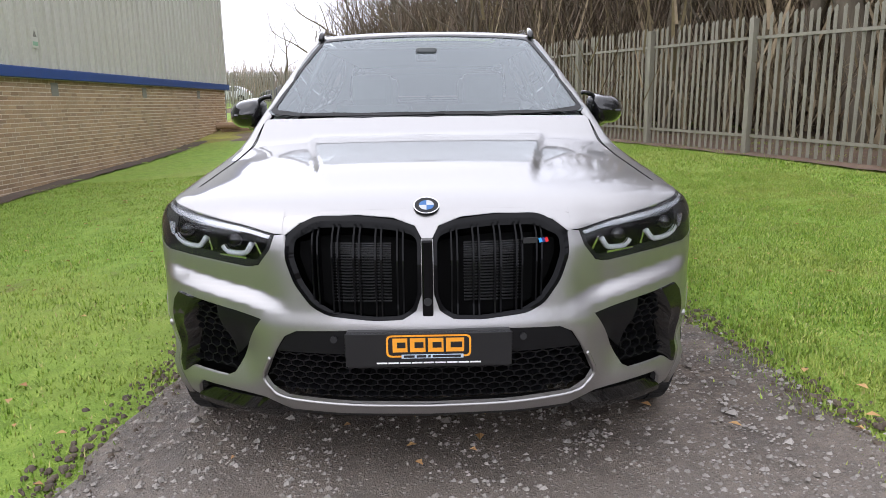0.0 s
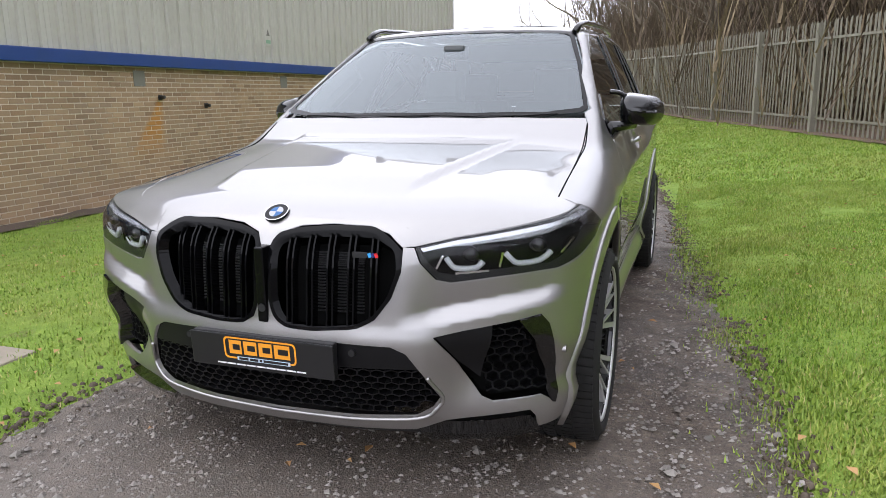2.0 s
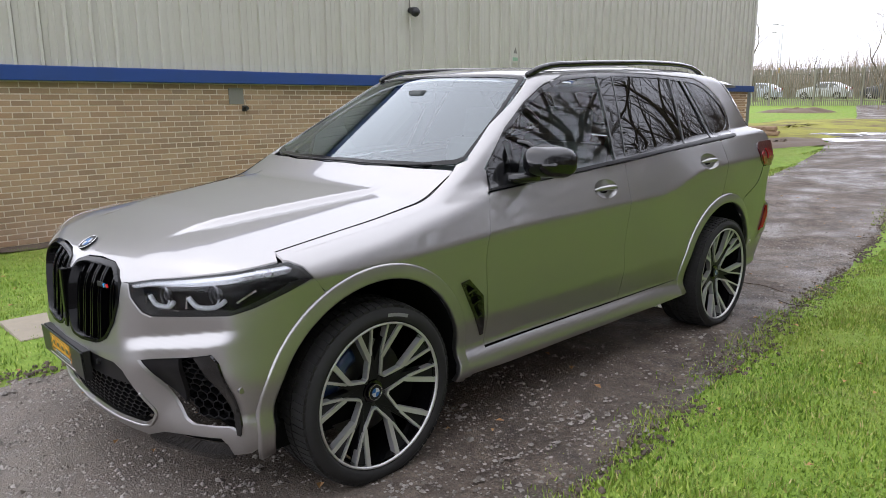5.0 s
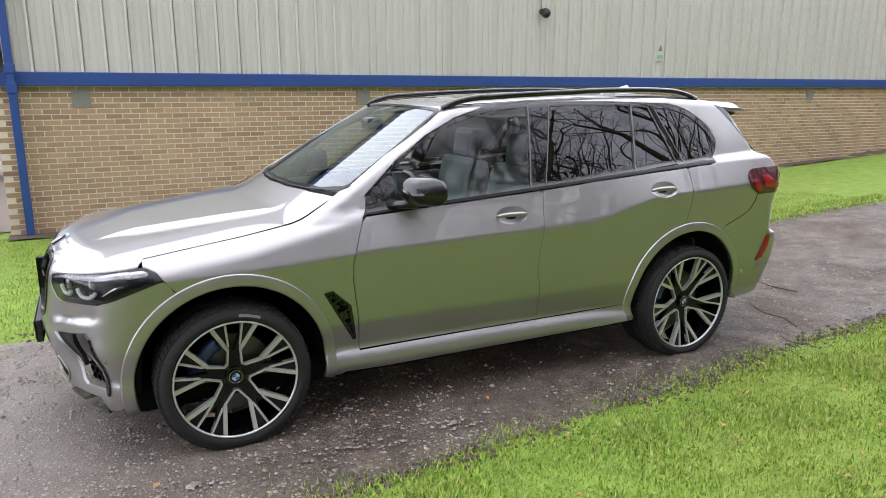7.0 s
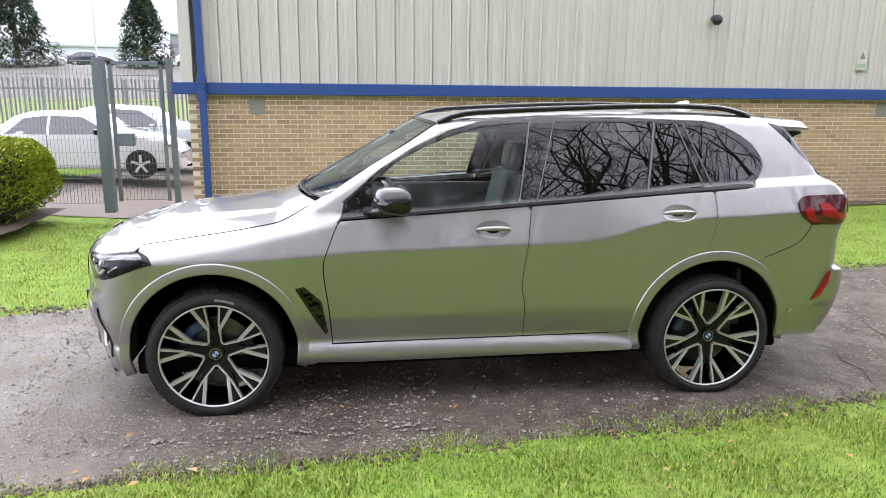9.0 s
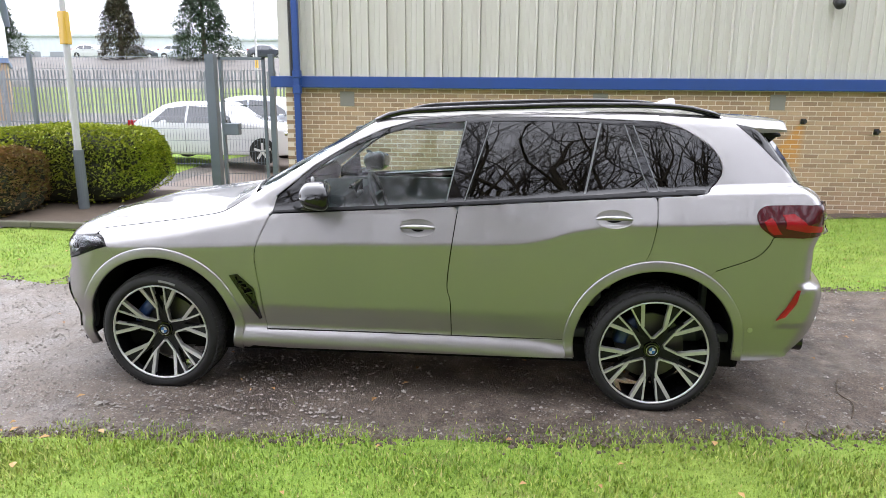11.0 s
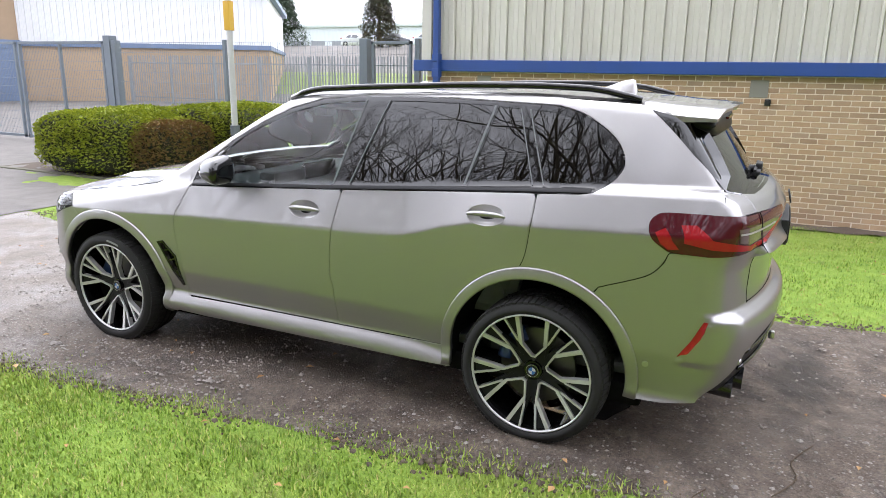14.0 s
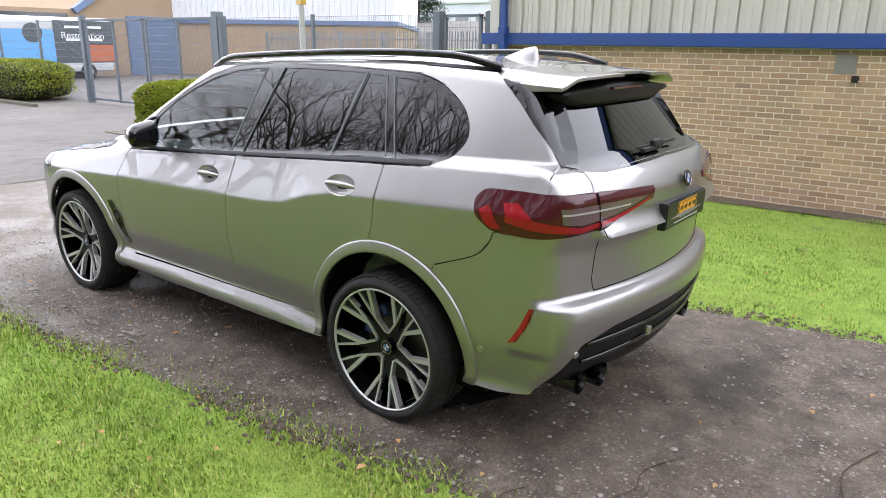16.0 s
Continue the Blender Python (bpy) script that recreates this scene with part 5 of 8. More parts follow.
DIFF = [(0.0, 0.638), (0.35, 0.636), (0.60, 0.618), (0.78, 0.568), (0.85, 3.905, 0.466), (0.90, 3.85, 0.372), (0.80, 0.36), (0.60, 0.40), (0.40, 0.36), (0.0, 0.345)]
panel("diffuser", whole(skin("rear", DIFF, h=0.03, lift=-0.018, rim=0.06)), SATIN_BLACK, car, "black rear diffuser")
for x in (-0.40, -0.20, 0.20, 0.40):
    part("diffuser_fin", boxed((x - 0.006, 3.90, 0.45), (x + 0.006, 3.995, 0.54), 0.004), TRIM, car)
for z in (0.47, 0.56):
    p, n = cast("rear", [to_plane("rear", (x, z)) for x in np.linspace(-0.74, 0.74, 30)])
    part("diffuser_edge", tube([Vector(a - 0.012 * b) for a, b in zip(p, n)], 0.011, 6), BLACK, car)
SHUT = [(a - 0.002, b) for a, b in SEAM_T]
for s in (1, -1):
    p, n = cast("rear", curve([to_plane("rear", q) for q in SHUT], 5))
    part("shut_line", tube([Vector((s * a[0], a[1], a[2])) for a in p], 0.0022, 6), DARK, car)
    p, n = cast("rear", curve([to_plane("rear", q) for q in RBUMP_TOP[-5:]], 5))
    part("shut_line", tube([Vector((s * a[0], a[1], a[2])) for a in p], 0.0024, 6), DARK, car)
p, n = cast("rear", [to_plane("rear", (x, 0.7795)) for x in np.linspace(-0.655, 0.655, 30)])
part("shut_line", tube([Vector(a) for a in p], 0.0024, 6), DARK, car)
for side in (1, -1):
    for x, y in ((0.555, 3.925), (0.685, 3.885)):
        bm = bmesh.new()
        rod(bm, (side * x, y - 0.18, 0.36), (side * x, y + 0.012, 0.352), 0.054, 0.057, 26, False)
        rod(bm, (side * x, y + 0.012, 0.352), (side * x, y - 0.02, 0.352), 0.057, 0.048, 26, False)
        for f in bm.faces:
            f.smooth = True
        e = part("exhaust_tip", bm, plain("dark_chrome", (0.06, 0.06, 0.062), 0.2, 1.0), car, "dark chrome exhaust tip")
        bm = bmesh.new()
        rod(bm, (side * x, y - 0.09, 0.354), (side * x, y - 0.08, 0.354), 0.049, 0.049, 20)
        part("exhaust_bore", bm, DARK, e)

    def put(name, s, mat, parent, label=""):
        return part(name, mesh_of(name, *(s if side > 0 else flipped(s))), mat, parent, label)
    tl = put("tail_light", skin("rear", TAIL, h=0.014, lift=0.008, rim=0.03), RED, car, "dark red wraparound tail light")
    put("light_bar", skin("rear", [(0.915, 3.60, 1.165), (0.905, 3.66, 1.17), (0.895, 3.70, 1.115), (0.80, 1.082), (0.62, 1.103), (0.50, 1.130), (0.37, 1.160), (0.37, 1.152), (0.50, 1.118), (0.62, 1.088), (0.80, 1.062), (0.90, 3.70, 1.075), (0.925, 3.61, 1.095)], h=0.014, lift=0.013, rim=0.006), RED_BRIGHT, tl, "bright red light bar")
    put("light_bar", skin("rear", [side3(3.515, 1.128), side3(3.555, 1.150), side3(3.590, 1.100), side3(3.620, 1.064), side3(3.575, 1.060), side3(3.540, 1.085)], h=0.012, lift=0.013, rim=0.006), RED_BRIGHT, tl, "bright red lamp panel")
    put("smoked_lens", skin("rear", [(0.845, 3.79, 1.165), (0.70, 1.170), (0.50, 1.172), (0.39, 1.170), (0.50, 1.140), (0.62, 1.113), (0.80, 1.094), (0.84, 3.80, 1.105)], h=0.016, lift=0.013, rim=0.006), SMOKE, tl, "smoked clear lens")
    put("light_guide", skin("rear", [(0.84, 3.79, 1.146), (0.70, 1.149), (0.52, 1.152), (0.52, 1.145), (0.70, 1.141), (0.84, 3.79, 1.138)], h=0.014, lift=0.015, rim=0.006), plain("grey_guide", (0.35, 0.32, 0.32), 0.3), tl)
    put("lamp_split", skin("rear", [(0.712, 1.213), (0.716, 1.213), (0.702, 1.064), (0.698, 1.064)], h=0.02, lift=0.0145, rim=0.004), DARK, tl)
    put("reflector", skin("rear", [side3(3.775, 0.735), side3(3.755, 0.735), side3(3.71, 0.64), side3(3.655, 0.555), side3(3.70, 0.575), side3(3.75, 0.655)], h=0.012, lift=0.012, rim=0.02), RED_BRIGHT, car, "red bumper reflector")
    p, n = cast("rear", [to_plane("rear", (0.80, 0.53)), to_plane("rear", (0.962, 3.56, 0.49))])
    for pp, nn in zip(p, n):
        pp, nn = Vector(pp), Vector(nn)
        if side < 0:
            pp.x, nn.x = -pp.x, -nn.x
        bm = bmesh.new()
        rod(bm, pp - nn * 0.01, pp + nn * 0.003, 0.017, 0.015, 18)
        rod(bm, pp, pp + nn * 0.005, 0.010, 0.010, 14)
        part("parking_sensor", bm, SATIN, car)
    p, n = cast("side", [(-0.565, 0.53)])
    pp = Vector(p[0])
    pp.x *= side
    bm = bmesh.new()
    rod(bm, pp - Vector((0.01 * side, 0, 0)), pp + Vector((0.003 * side, 0, 0)), 0.013, 0.012, 16)
    part("parking_sensor", bm, SILVER, car)

# roof spoiler
SPO = [(0.0, 3.365), (0.30, 3.365), (0.545, 3.345), (0.62, 3.36), (0.645, 3.45), (0.652, 3.58), (0.648, 3.70), (0.42, 3.745), (0.16, 3.76), (0.155, 3.715), (0.0, 3.715)]


def spoiler():
    flat = dense([q for q in SPO], 0.03)
    g = np.array(flat)
    gx, gy = np.meshgrid(np.arange(0.015, 0.66, 0.03), np.arange(3.37, 3.75, 0.03))
    grid = np.stack([gx.ravel(), gy.ravel()], 1)
    grid = grid[inside_poly(flat, grid)]
    grid = np.array([q for q in grid if ((g - q) ** 2).sum(1).min() > 0.012 ** 2])
    v, _, f, *_ = mathutils_cdt([Vector(q) for q in flat] + [Vector(q) for q in grid], [(i, (i + 1) % len(flat)) for i in range(len(flat))])
    v = np.array([tuple(q) for q in v])
    f = [q for q in f if inside_poly(flat, [v[list(q)].mean(0)])[0]]
    f = [q if (v[q[1]][0] - v[q[0]][0]) * (v[q[2]][1] - v[q[0]][1]) - (v[q[1]][1] - v[q[0]][1]) * (v[q[2]][0] - v[q[0]][0]) > 0 else q[::-1] for q in f]
    x, y = v.T
    z = roof_c(y) - 0.018 * (x / 0.62) ** 2 - 0.007 * step(x, 0.3, 0.75) + 0.008 * step(y, 3.5, 3.72) - 0.034 * step(x, 0.52, 0.66)
    top = np.stack([x, y, z], 1)
    return top, [tuple(q) for q in f], 0.012 + 0.02 * step(y, 3.75, 3.45)


top, tf, thick = spoiler()
low = top - np.stack([0 * thick, 0 * thick, thick], 1)
edges = {}
for q in tf:
    for i in range(3):
        edges[(q[i], q[(i + 1) % 3])] = 1
rim_e = [e for e in edges if (e[1], e[0]) not in edges]
k = len(top)
sp = np.vstack([top, low])
sf = tf + [(c + k, b + k, a + k) for a, b, c in tf] + [(b, a, a + k, b + k) for a, b in rim_e]
spo = mesh_of("spoiler", np.vstack([sp, sp * np.array([-1, 1, 1])]), sf + [tuple(i + 2 * k for i in q[::-1]) for q in sf], smooth=False)
for pl in spo.polygons:
    pl.use_smooth = pl.normal.z > 0.5
part("roof_spoiler", spo, SILVER, gate)
def glass_y(x, z):
    return 3.875 - 0.76 * (z - 1.29) - 0.17 * x * x


# black wedge that closes the spoiler against the glass
vs, fs = [], []
cols = 25
for i in range(cols):
    x = -0.60 + 1.20 * i / (cols - 1)
    k = max(0.0, 1 - (abs(x) / 0.60) ** 6)
    zt = float(roof_c(3.6)) - 0.030 * (x / 0.62) ** 2 - 0.045
    for y, z in ((3.42, zt + 0.01), (3.70 - 0.03 * abs(x), zt - 0.012), (3.705 - 0.03 * abs(x), zt - 0.028), (glass_y(x, 1.535) + 0.03, zt - 0.035 - 0.045 * k), (glass_y(x, 1.52) + 0.006, zt - 0.038 - 0.062 * k), (glass_y(x, 1.55) - 0.02, zt - 0.03)):
        vs.append((x, y, z))
fs = [(i * 6 + j, i * 6 + (j + 1) % 6, (i + 1) * 6 + (j + 1) % 6, (i + 1) * 6 + j) for i in range(cols - 1) for j in range(6)] + [(5, 4, 3, 2, 1, 0), tuple((cols - 1) * 6 + j for j in range(6))]
part("spoiler_underside", mesh_of("spoiler_underside", vs, fs), SATIN_BLACK, gate)
part("brake_light", boxed((-0.17, 3.700, 1.592), (0.17, 3.716, 1.604), 0.004), RED, gate, "dark red high-level brake light")
for s in (1, -1):
    outer = [Vector(q) for q in RG_SIDE]
    inner = [Vector((x, glass_y(x, z) + o, z)) for x, z, o in ((0.535, 1.585, 0.030), (0.560, 1.52, 0.034), (0.590, 1.44, 0.032), (0.622, 1.36, 0.024), (0.652, 1.305, 0.008))]
    back = [Vector((q.x - 0.03, q.y - 0.03, q.z)) for q in inner]
    vs = [Vector((s * q.x, q.y, q.z)) for row in (outer, inner, back) for q in row]
    fs = [(r * 5 + i, r * 5 + i + 1, r * 5 + i + 6, r * 5 + i + 5) for r in range(2) for i in range(4)]
    part("window_blade", mesh_of("window_blade", vs, fs if s < 0 else [q[::-1] for q in fs], smooth=False), BLACK, gate, "gloss black side blade of the rear window")

# wiper, plate and badge on the tailgate
bm = bmesh.new()
rod(bm, (0.0, 3.83, 1.325), (0.0, 3.90, 1.335), 0.022, 0.016, 14)
box(bm, (-0.02, 3.865, 1.315), (0.17, 3.895, 1.335), 0.006, Matrix.Translation((0, 0, 0)))
box(bm, (-0.27, 3.862, 1.33), (0.20, 3.876, 1.345), 0.004)
box(bm, (-0.06, 3.865, 1.325), (0.06, 3.90, 1.365), 0.012)
part("rear_wiper", bm, TRIM, gate, "black rear wiper at rest")
roundel((0, 4.048, 1.195), (0, 0.97, 0.22), 0.040, gate)
dealer_plate("rear_plate", facing((0, 4.062, 1.050), (-1, 0, 0), (0, 0.02, 1)), gate)
part("plate_holder", boxed((-0.265, 4.02, 0.985), (0.265, 4.055, 1.112), 0.005), TRIM, gate)
part("tow_eye", boxed((0.30, 4.03, 0.50), (0.335, 4.06, 0.545), 0.012), SATIN, car)
part("model_mark", boxed((-0.03, -0.018, -0.004), (0.03, 0.018, 0.003), 0.004, facing((-0.45, 3.965, 0.945), (-1, -0.18, 0), (0, 0.03, 1))), TRIM, gate)

# ---- roof rails, aerial, mirrors, handles, wipers ----
for s in (1, -1):
    ys = np.linspace(1.30, 3.34, 26)
    path = []
    for y in ys:
        t = (y - 1.30) / 2.04
        lift = 0.034 * min(1, math.sin(math.pi * t) * 3.2)
        x = float(np.interp(y, [1.3, 1.6, 2.2, 2.9, 3.34], [0.612, 0.632, 0.634, 0.606, 0.553]))
        p, n = cast("top", [(x, y)])
        path.append((s * x, y, p[0][2] + lift + 0.004))
    part("roof_rail", tube(path, 0.0175, 10), BLACK, car, "gloss black roof rail")
fin = [(3.00, 0.0), (3.06, 0.028), (3.13, 0.058), (3.185, 0.072), (3.20, 0.066), (3.215, 0.0)]
fv, ff = [], []
rows = 7
for y, hgt in fin:
    zb = float(roof_c(y)) - 0.004
    for i in range(rows):
        a = math.pi * i / (rows - 1)
        wid = 0.038 * (1 - abs(y - 3.12) / 0.16 * 0.5)
        fv.append((wid * math.cos(a) * (1 - 0.55 * math.sin(a)), y, zb + max(hgt, 0.002) * math.sin(a)))
for i in range(len(fin) - 1):
    for j in range(rows - 1):
        a, b = i * rows + j, (i + 1) * rows + j
        ff.append((a, a + 1, b + 1, b))
part("roof_aerial", mesh_of("roof_aerial", fv, ff), SILVER, car, "silver shark-fin aerial")


def mirror_cap(s):
    m = thing("door_mirror", "gloss black door mirror with twin arms", "")
    m.parent = car
    bm = bmesh.new()
    bmesh.ops.create_cube(bm, size=1, matrix=Matrix.Translation((1.0, 0.985, 1.232)) @ Matrix.Diagonal((0.235, 0.19, 0.185, 1)))
    for v in bm.verts:
        if v.co.y < 0.985:
            v.co.x = 1.0 + (v.co.x - 1.0) * 0.66 - 0.02
            v.co.z = 1.225 + (v.co.z - 1.225) * 0.72
        if v.co.x > 1.0:
            v.co.y += 0.03
            v.co.z = 1.212 + (v.co.z - 1.212) * (0.74 if v.co.z > 1.212 else 0.9)
        if v.co.z > 1.225 and v.co.x < 1.0:
            v.co.z += 0.006
    bmesh.ops.subdivide_edges(bm, edges=bm.edges[:], cuts=1, use_grid_fill=True)
    bmesh.ops.bevel(bm, geom=[e for e in bm.edges if e.calc_face_angle(0) > 0.6], offset=0.060, segments=7, profile=0.5, affect='EDGES')
    if s < 0:
        bmesh.ops.scale(bm, vec=(-1, 1, 1), verts=bm.verts)
        bmesh.ops.reverse_faces(bm, faces=bm.faces)
    for f in bm.faces:
        f.smooth = True
    part("cap", bm, BLACK, m)
    k = (0.90, 1.068, 1.17), (1.095, 1.085, 1.17), (1.095, 1.082, 1.285), (0.905, 1.068, 1.285)
    bm = bmesh.new()
    f = bm.faces.new([bm.verts.new((s * x, y + 0.006, z)) for x, y, z in (k if s < 0 else k[::-1])])
    bmesh.ops.bevel(bm, geom=bm.verts[:], offset=0.02, segments=3, affect='VERTICES')
    part("mirror_glass", bm, CHROME, m, "mirror glass")
    arm = [(0.865, 0.86, 1.150), (0.92, 0.93, 1.155), (0.96, 0.98, 1.165)]
    part("lower_arm", tube([(s * x, y, z) for x, y, z in arm], [0.030, 0.024, 0.03], 8), BLACK, m)
    arm = [(0.845, 0.955, 1.318), (0.88, 0.965, 1.315), (0.91, 0.975, 1.302), (0.93, 0.985, 1.28), (0.95, 0.99, 1.25)]
    part("upper_arm", tube(curve([(s * x, y, z) for x, y, z in arm], 4), 0.012, 8), BLACK, m)
    foot = [(0.72, 1.118), (0.90, 1.133), (0.90, 1.31), (0.735, 1.19)]
    sk = skin("side", foot, h=0.02, lift=0.004, rim=0.02)
    part("sail_panel", mesh_of("sail_panel", *(sk if s > 0 else flipped(sk))), BLACK, m)


mirror_cap(1)
mirror_cap(-1)


def handle(y, z, s):
    p, n = cast("side", [(y, z)])
    p, n = Vector(p[0]), Vector(n[0])
    u = Vector((0, 1, 0))
    v = n.cross(u).normalized()
    h = thing("door_handle", "silver door handle over a scooped recess", "")
    h.parent = front_door[0] if y < 1.8 else rear_door[0]
    if s < 0:
        h.parent = front_door[1] if y < 1.8 else rear_door[1]
    vs, fs = [], []
    q, g = cast("side", [e for k in range(1, 9) for e in bowl_edge((y, z), k / 8 * 1.012)])
    for i in range(len(q)):
        w = Vector(q[i]) - Vector(g[i]) * (0.002 + 0.020 * (1 - ((i // 36 + 1) / 8) ** 2.4))
        vs.append(w if s > 0 else Vector((-w.x, w.y, w.z)))
    for k in range(7):
        for i in range(36):
            a, b = k * 36 + i, k * 36 + (i + 1) % 36
            fs.append((a, a + 36, b + 36, b) if s > 0 else (b, b + 36, a + 36, a))
    fs.append(tuple(range(36)) if s > 0 else tuple(range(35, -1, -1)))
    part("recess", mesh_of("recess", vs, fs), SILVER, h)
    path = []
    for i in range(15):
        t = -1 + 2 * i / 14
        w = p + u * (t * 0.102) + v * (0.002 * (1 - t * t)) + n * (-0.004 + 0.020 * (1 - t ** 4))
        path.append(w if s > 0 else Vector((-w.x, w.y, w.z)))
    part("grip", tube(path, [0.006 + 0.008 * (1 - abs(-1 + 2 * i / 14) ** 3) for i in range(15)], 10), SILVER, h)


for s in (1, -1):
    handle(*HANDLES[0], s)
    handle(*HANDLES[1], s)
for s, line in ((1, [(0.02, 0.456), (0.25, 0.466), (0.5, 0.512), (0.66, 0.568)]), (-1, [(-0.62, 0.548), (-0.4, 0.49), (-0.1, 0.455), (0.08, 0.455)])):
    p, n = cast("top", [(abs(a), b) for a, b in line])
    part("wiper", tube([(a, q[1], q[2] - 0.001) for (a, b), q in zip(line, p)], 0.0035, 6), TRIM, car, "black wiper at rest on the windscreen")
part("cowl", boxed((-0.74, 0.44, 1.04), (0.74, 0.56, 1.075), 0.02), TRIM, car)
part("mirror_housing", boxed((-0.06, 1.05, 1.50), (0.06, 1.16, 1.575), 0.02), INSIDE_DARK, car, "grey sensor housing behind the windscreen")

# ---- cabin ----
part("dashboard", boxed((-0.72, 0.62, 0.80), (0.72, 1.05, 1.115), 0.06), INSIDE_DARK, car)
part("dash_hood", boxed((0.20, 0.95, 1.08), (0.55, 1.08, 1.165), 0.03), INSIDE_DARK, car)
part("centre_screen", boxed((-0.20, 1.02, 1.05), (0.18, 1.045, 1.18), 0.008), BLACK, car)
part("headliner", boxed((-0.60, 1.40, 1.585), (0.60, 3.45, 1.60), 0.005), INSIDE, car)
part("cabin_floor", boxed((-0.80, 0.55, 0.36), (0.80, 3.6, 0.42), 0.02), INSIDE_DARK, car)
part("boot_wall", boxed((-0.66, 3.30, 0.42), (0.66, 3.34, 1.15), 0.02), INSIDE_DARK, car)
for s in (1, -1):
    part("door_card", boxed((0.80 * s - 0.02, 0.75, 0.42), (0.80 * s + 0.02, 2.44, 1.12), 0.015), INSIDE, car)
    part("rear_trim", boxed((0.80 * s - 0.02, 2.443, 0.92), (0.80 * s + 0.02, 2.95, 1.12), 0.015), INSIDE_DARK, car)
    for y, nm in ((1.60, "front_seat"), (2.45, "rear_seat")):
        seat = thing(nm, "grey leather car seat", "")
        seat.parent = car
        x = 0.38 * s
        part("cushion", boxed((x - 0.27, y - 0.28, 0.50), (x + 0.27, y + 0.26, 0.70), 0.06), INSIDE, seat)
        part("backrest", boxed((-0.26, -0.08, 0.0), (0.26, 0.08, 0.66), 0.06, pose(x, y + 0.24, 0.62, -14, 0, 0)), INSIDE, seat)
        part("headrest", boxed((-0.14, -0.06, 0.0), (0.14, 0.05, 0.22), 0.045, pose(x, y + 0.40, 1.25, -8, 0, 0)), INSIDE, seat)
wheel_path = [(-0.37 + 0.185 * math.cos(2 * math.pi * i / 30), 1.13 - 0.06 * math.sin(2 * math.pi * i / 30), 1.02 + 0.175 * math.sin(2 * math.pi * i / 30)) for i in range(30)]
sw = part("steering_wheel", tube(wheel_path, 0.016, 8, closed=True), INSIDE_DARK, car)
part("wheel_spoke", boxed((-0.54, 1.11, 0.99), (-0.20, 1.14, 1.05), 0.01), INSIDE_DARK, sw)

# ---- ground ----
def height(x, y):
    x, y = np.asarray(x, float), np.asarray(y, float)
    up = 0.028 * np.clip(y - 4, 0, 60) * step(y, 3, 9) - 0.016 * step(y, 1.2, 2.7) * (1 - step(y, 5, 8))
    right = (0.055 * step(x, 1.35, 1.95) + 0.03 * np.clip(x - 1.8, 0, 6)) * step(y, -5, -2) * (1 - 0.7 * step(y, 16, 30))
    left = -0.26 * step(-x, 1.2, 6.9) * step(y, -7, -2) * (1 - step(y, 14, 24))
    west = 4.2 * step(-x, 24, 62)
    return up + right + left + west


def under(x, y):
    """How far the turf is cut away beneath the track."""
    y = np.asarray(y, float)
    return 0.09 * step(np.minimum(x - track_l(y), track_r(y) - x), 0.0, 0.3) * (1 - step(y, 40, 48))


track_l = spl([-4.6, -2.5, -0.8, 0.3, 2.0, 3.8, 5.4, 10.5, 16, 22, 31, 48], [-1.6, -1.25, -1.33, -1.27, -1.42, -1.62, -1.80, -2.0, -2.9, -4.4, -6.5, -11.5])
track_r = spl([-4.6, -2.0, -0.5, 0.3, 1.1, 2.2, 4.0, 7.3, 11.7, 20, 31, 48], [2.1, 1.9, 1.72, 1.63, 1.57, 1.44, 1.24, 0.84, 0.15, -1.6, -3.4, -8.0])


def sheet(name, xs, ys, lift, mat, rough=0.0, keep=None):
    gx, gy = np.meshgrid(xs, ys)
    z = height(gx, gy) + lift
    if name == "ground":
        z = z - under(gx, gy) * (gy > -4.6)
    if rough:
        z = z + np.array([[noise.noise((a * 2.3, b * 2.3, 0)) * rough + noise.noise((a * 9, b * 9, 4)) * rough * 0.5 for a, b in zip(r, s)] for r, s in zip(gx, gy)])
    n, m = len(xs), len(ys)
    vs = np.stack([gx.ravel(), gy.ravel(), z.ravel()], 1)
    fs = [(j * n + i, j * n + i + 1, (j + 1) * n + i + 1, (j + 1) * n + i) for j in range(m - 1) for i in range(n - 1)]
    return mesh_of(name, vs, fs)


far_x = [-400, -250, -150, -90, -60, -40] + list(np.arange(-30, -8, 2.0)) + list(np.arange(-8, 8, 0.25)) + list(np.arange(8, 30, 2.0)) + [40, 60, 100, 180, 400]
far_y = [-400, -250, -150, -90, -60, -40] + list(np.arange(-30, -8, 2.0)) + list(np.arange(-8, 12, 0.25)) + list(np.arange(12, 48, 1.5)) + [55, 70, 100, 160, 260, 500]
solo("ground", sheet("ground", far_x, far_y, 0.0, GRASS, 0.012), GRASS, "short green grass with worn patches", "ground", kind="structure")



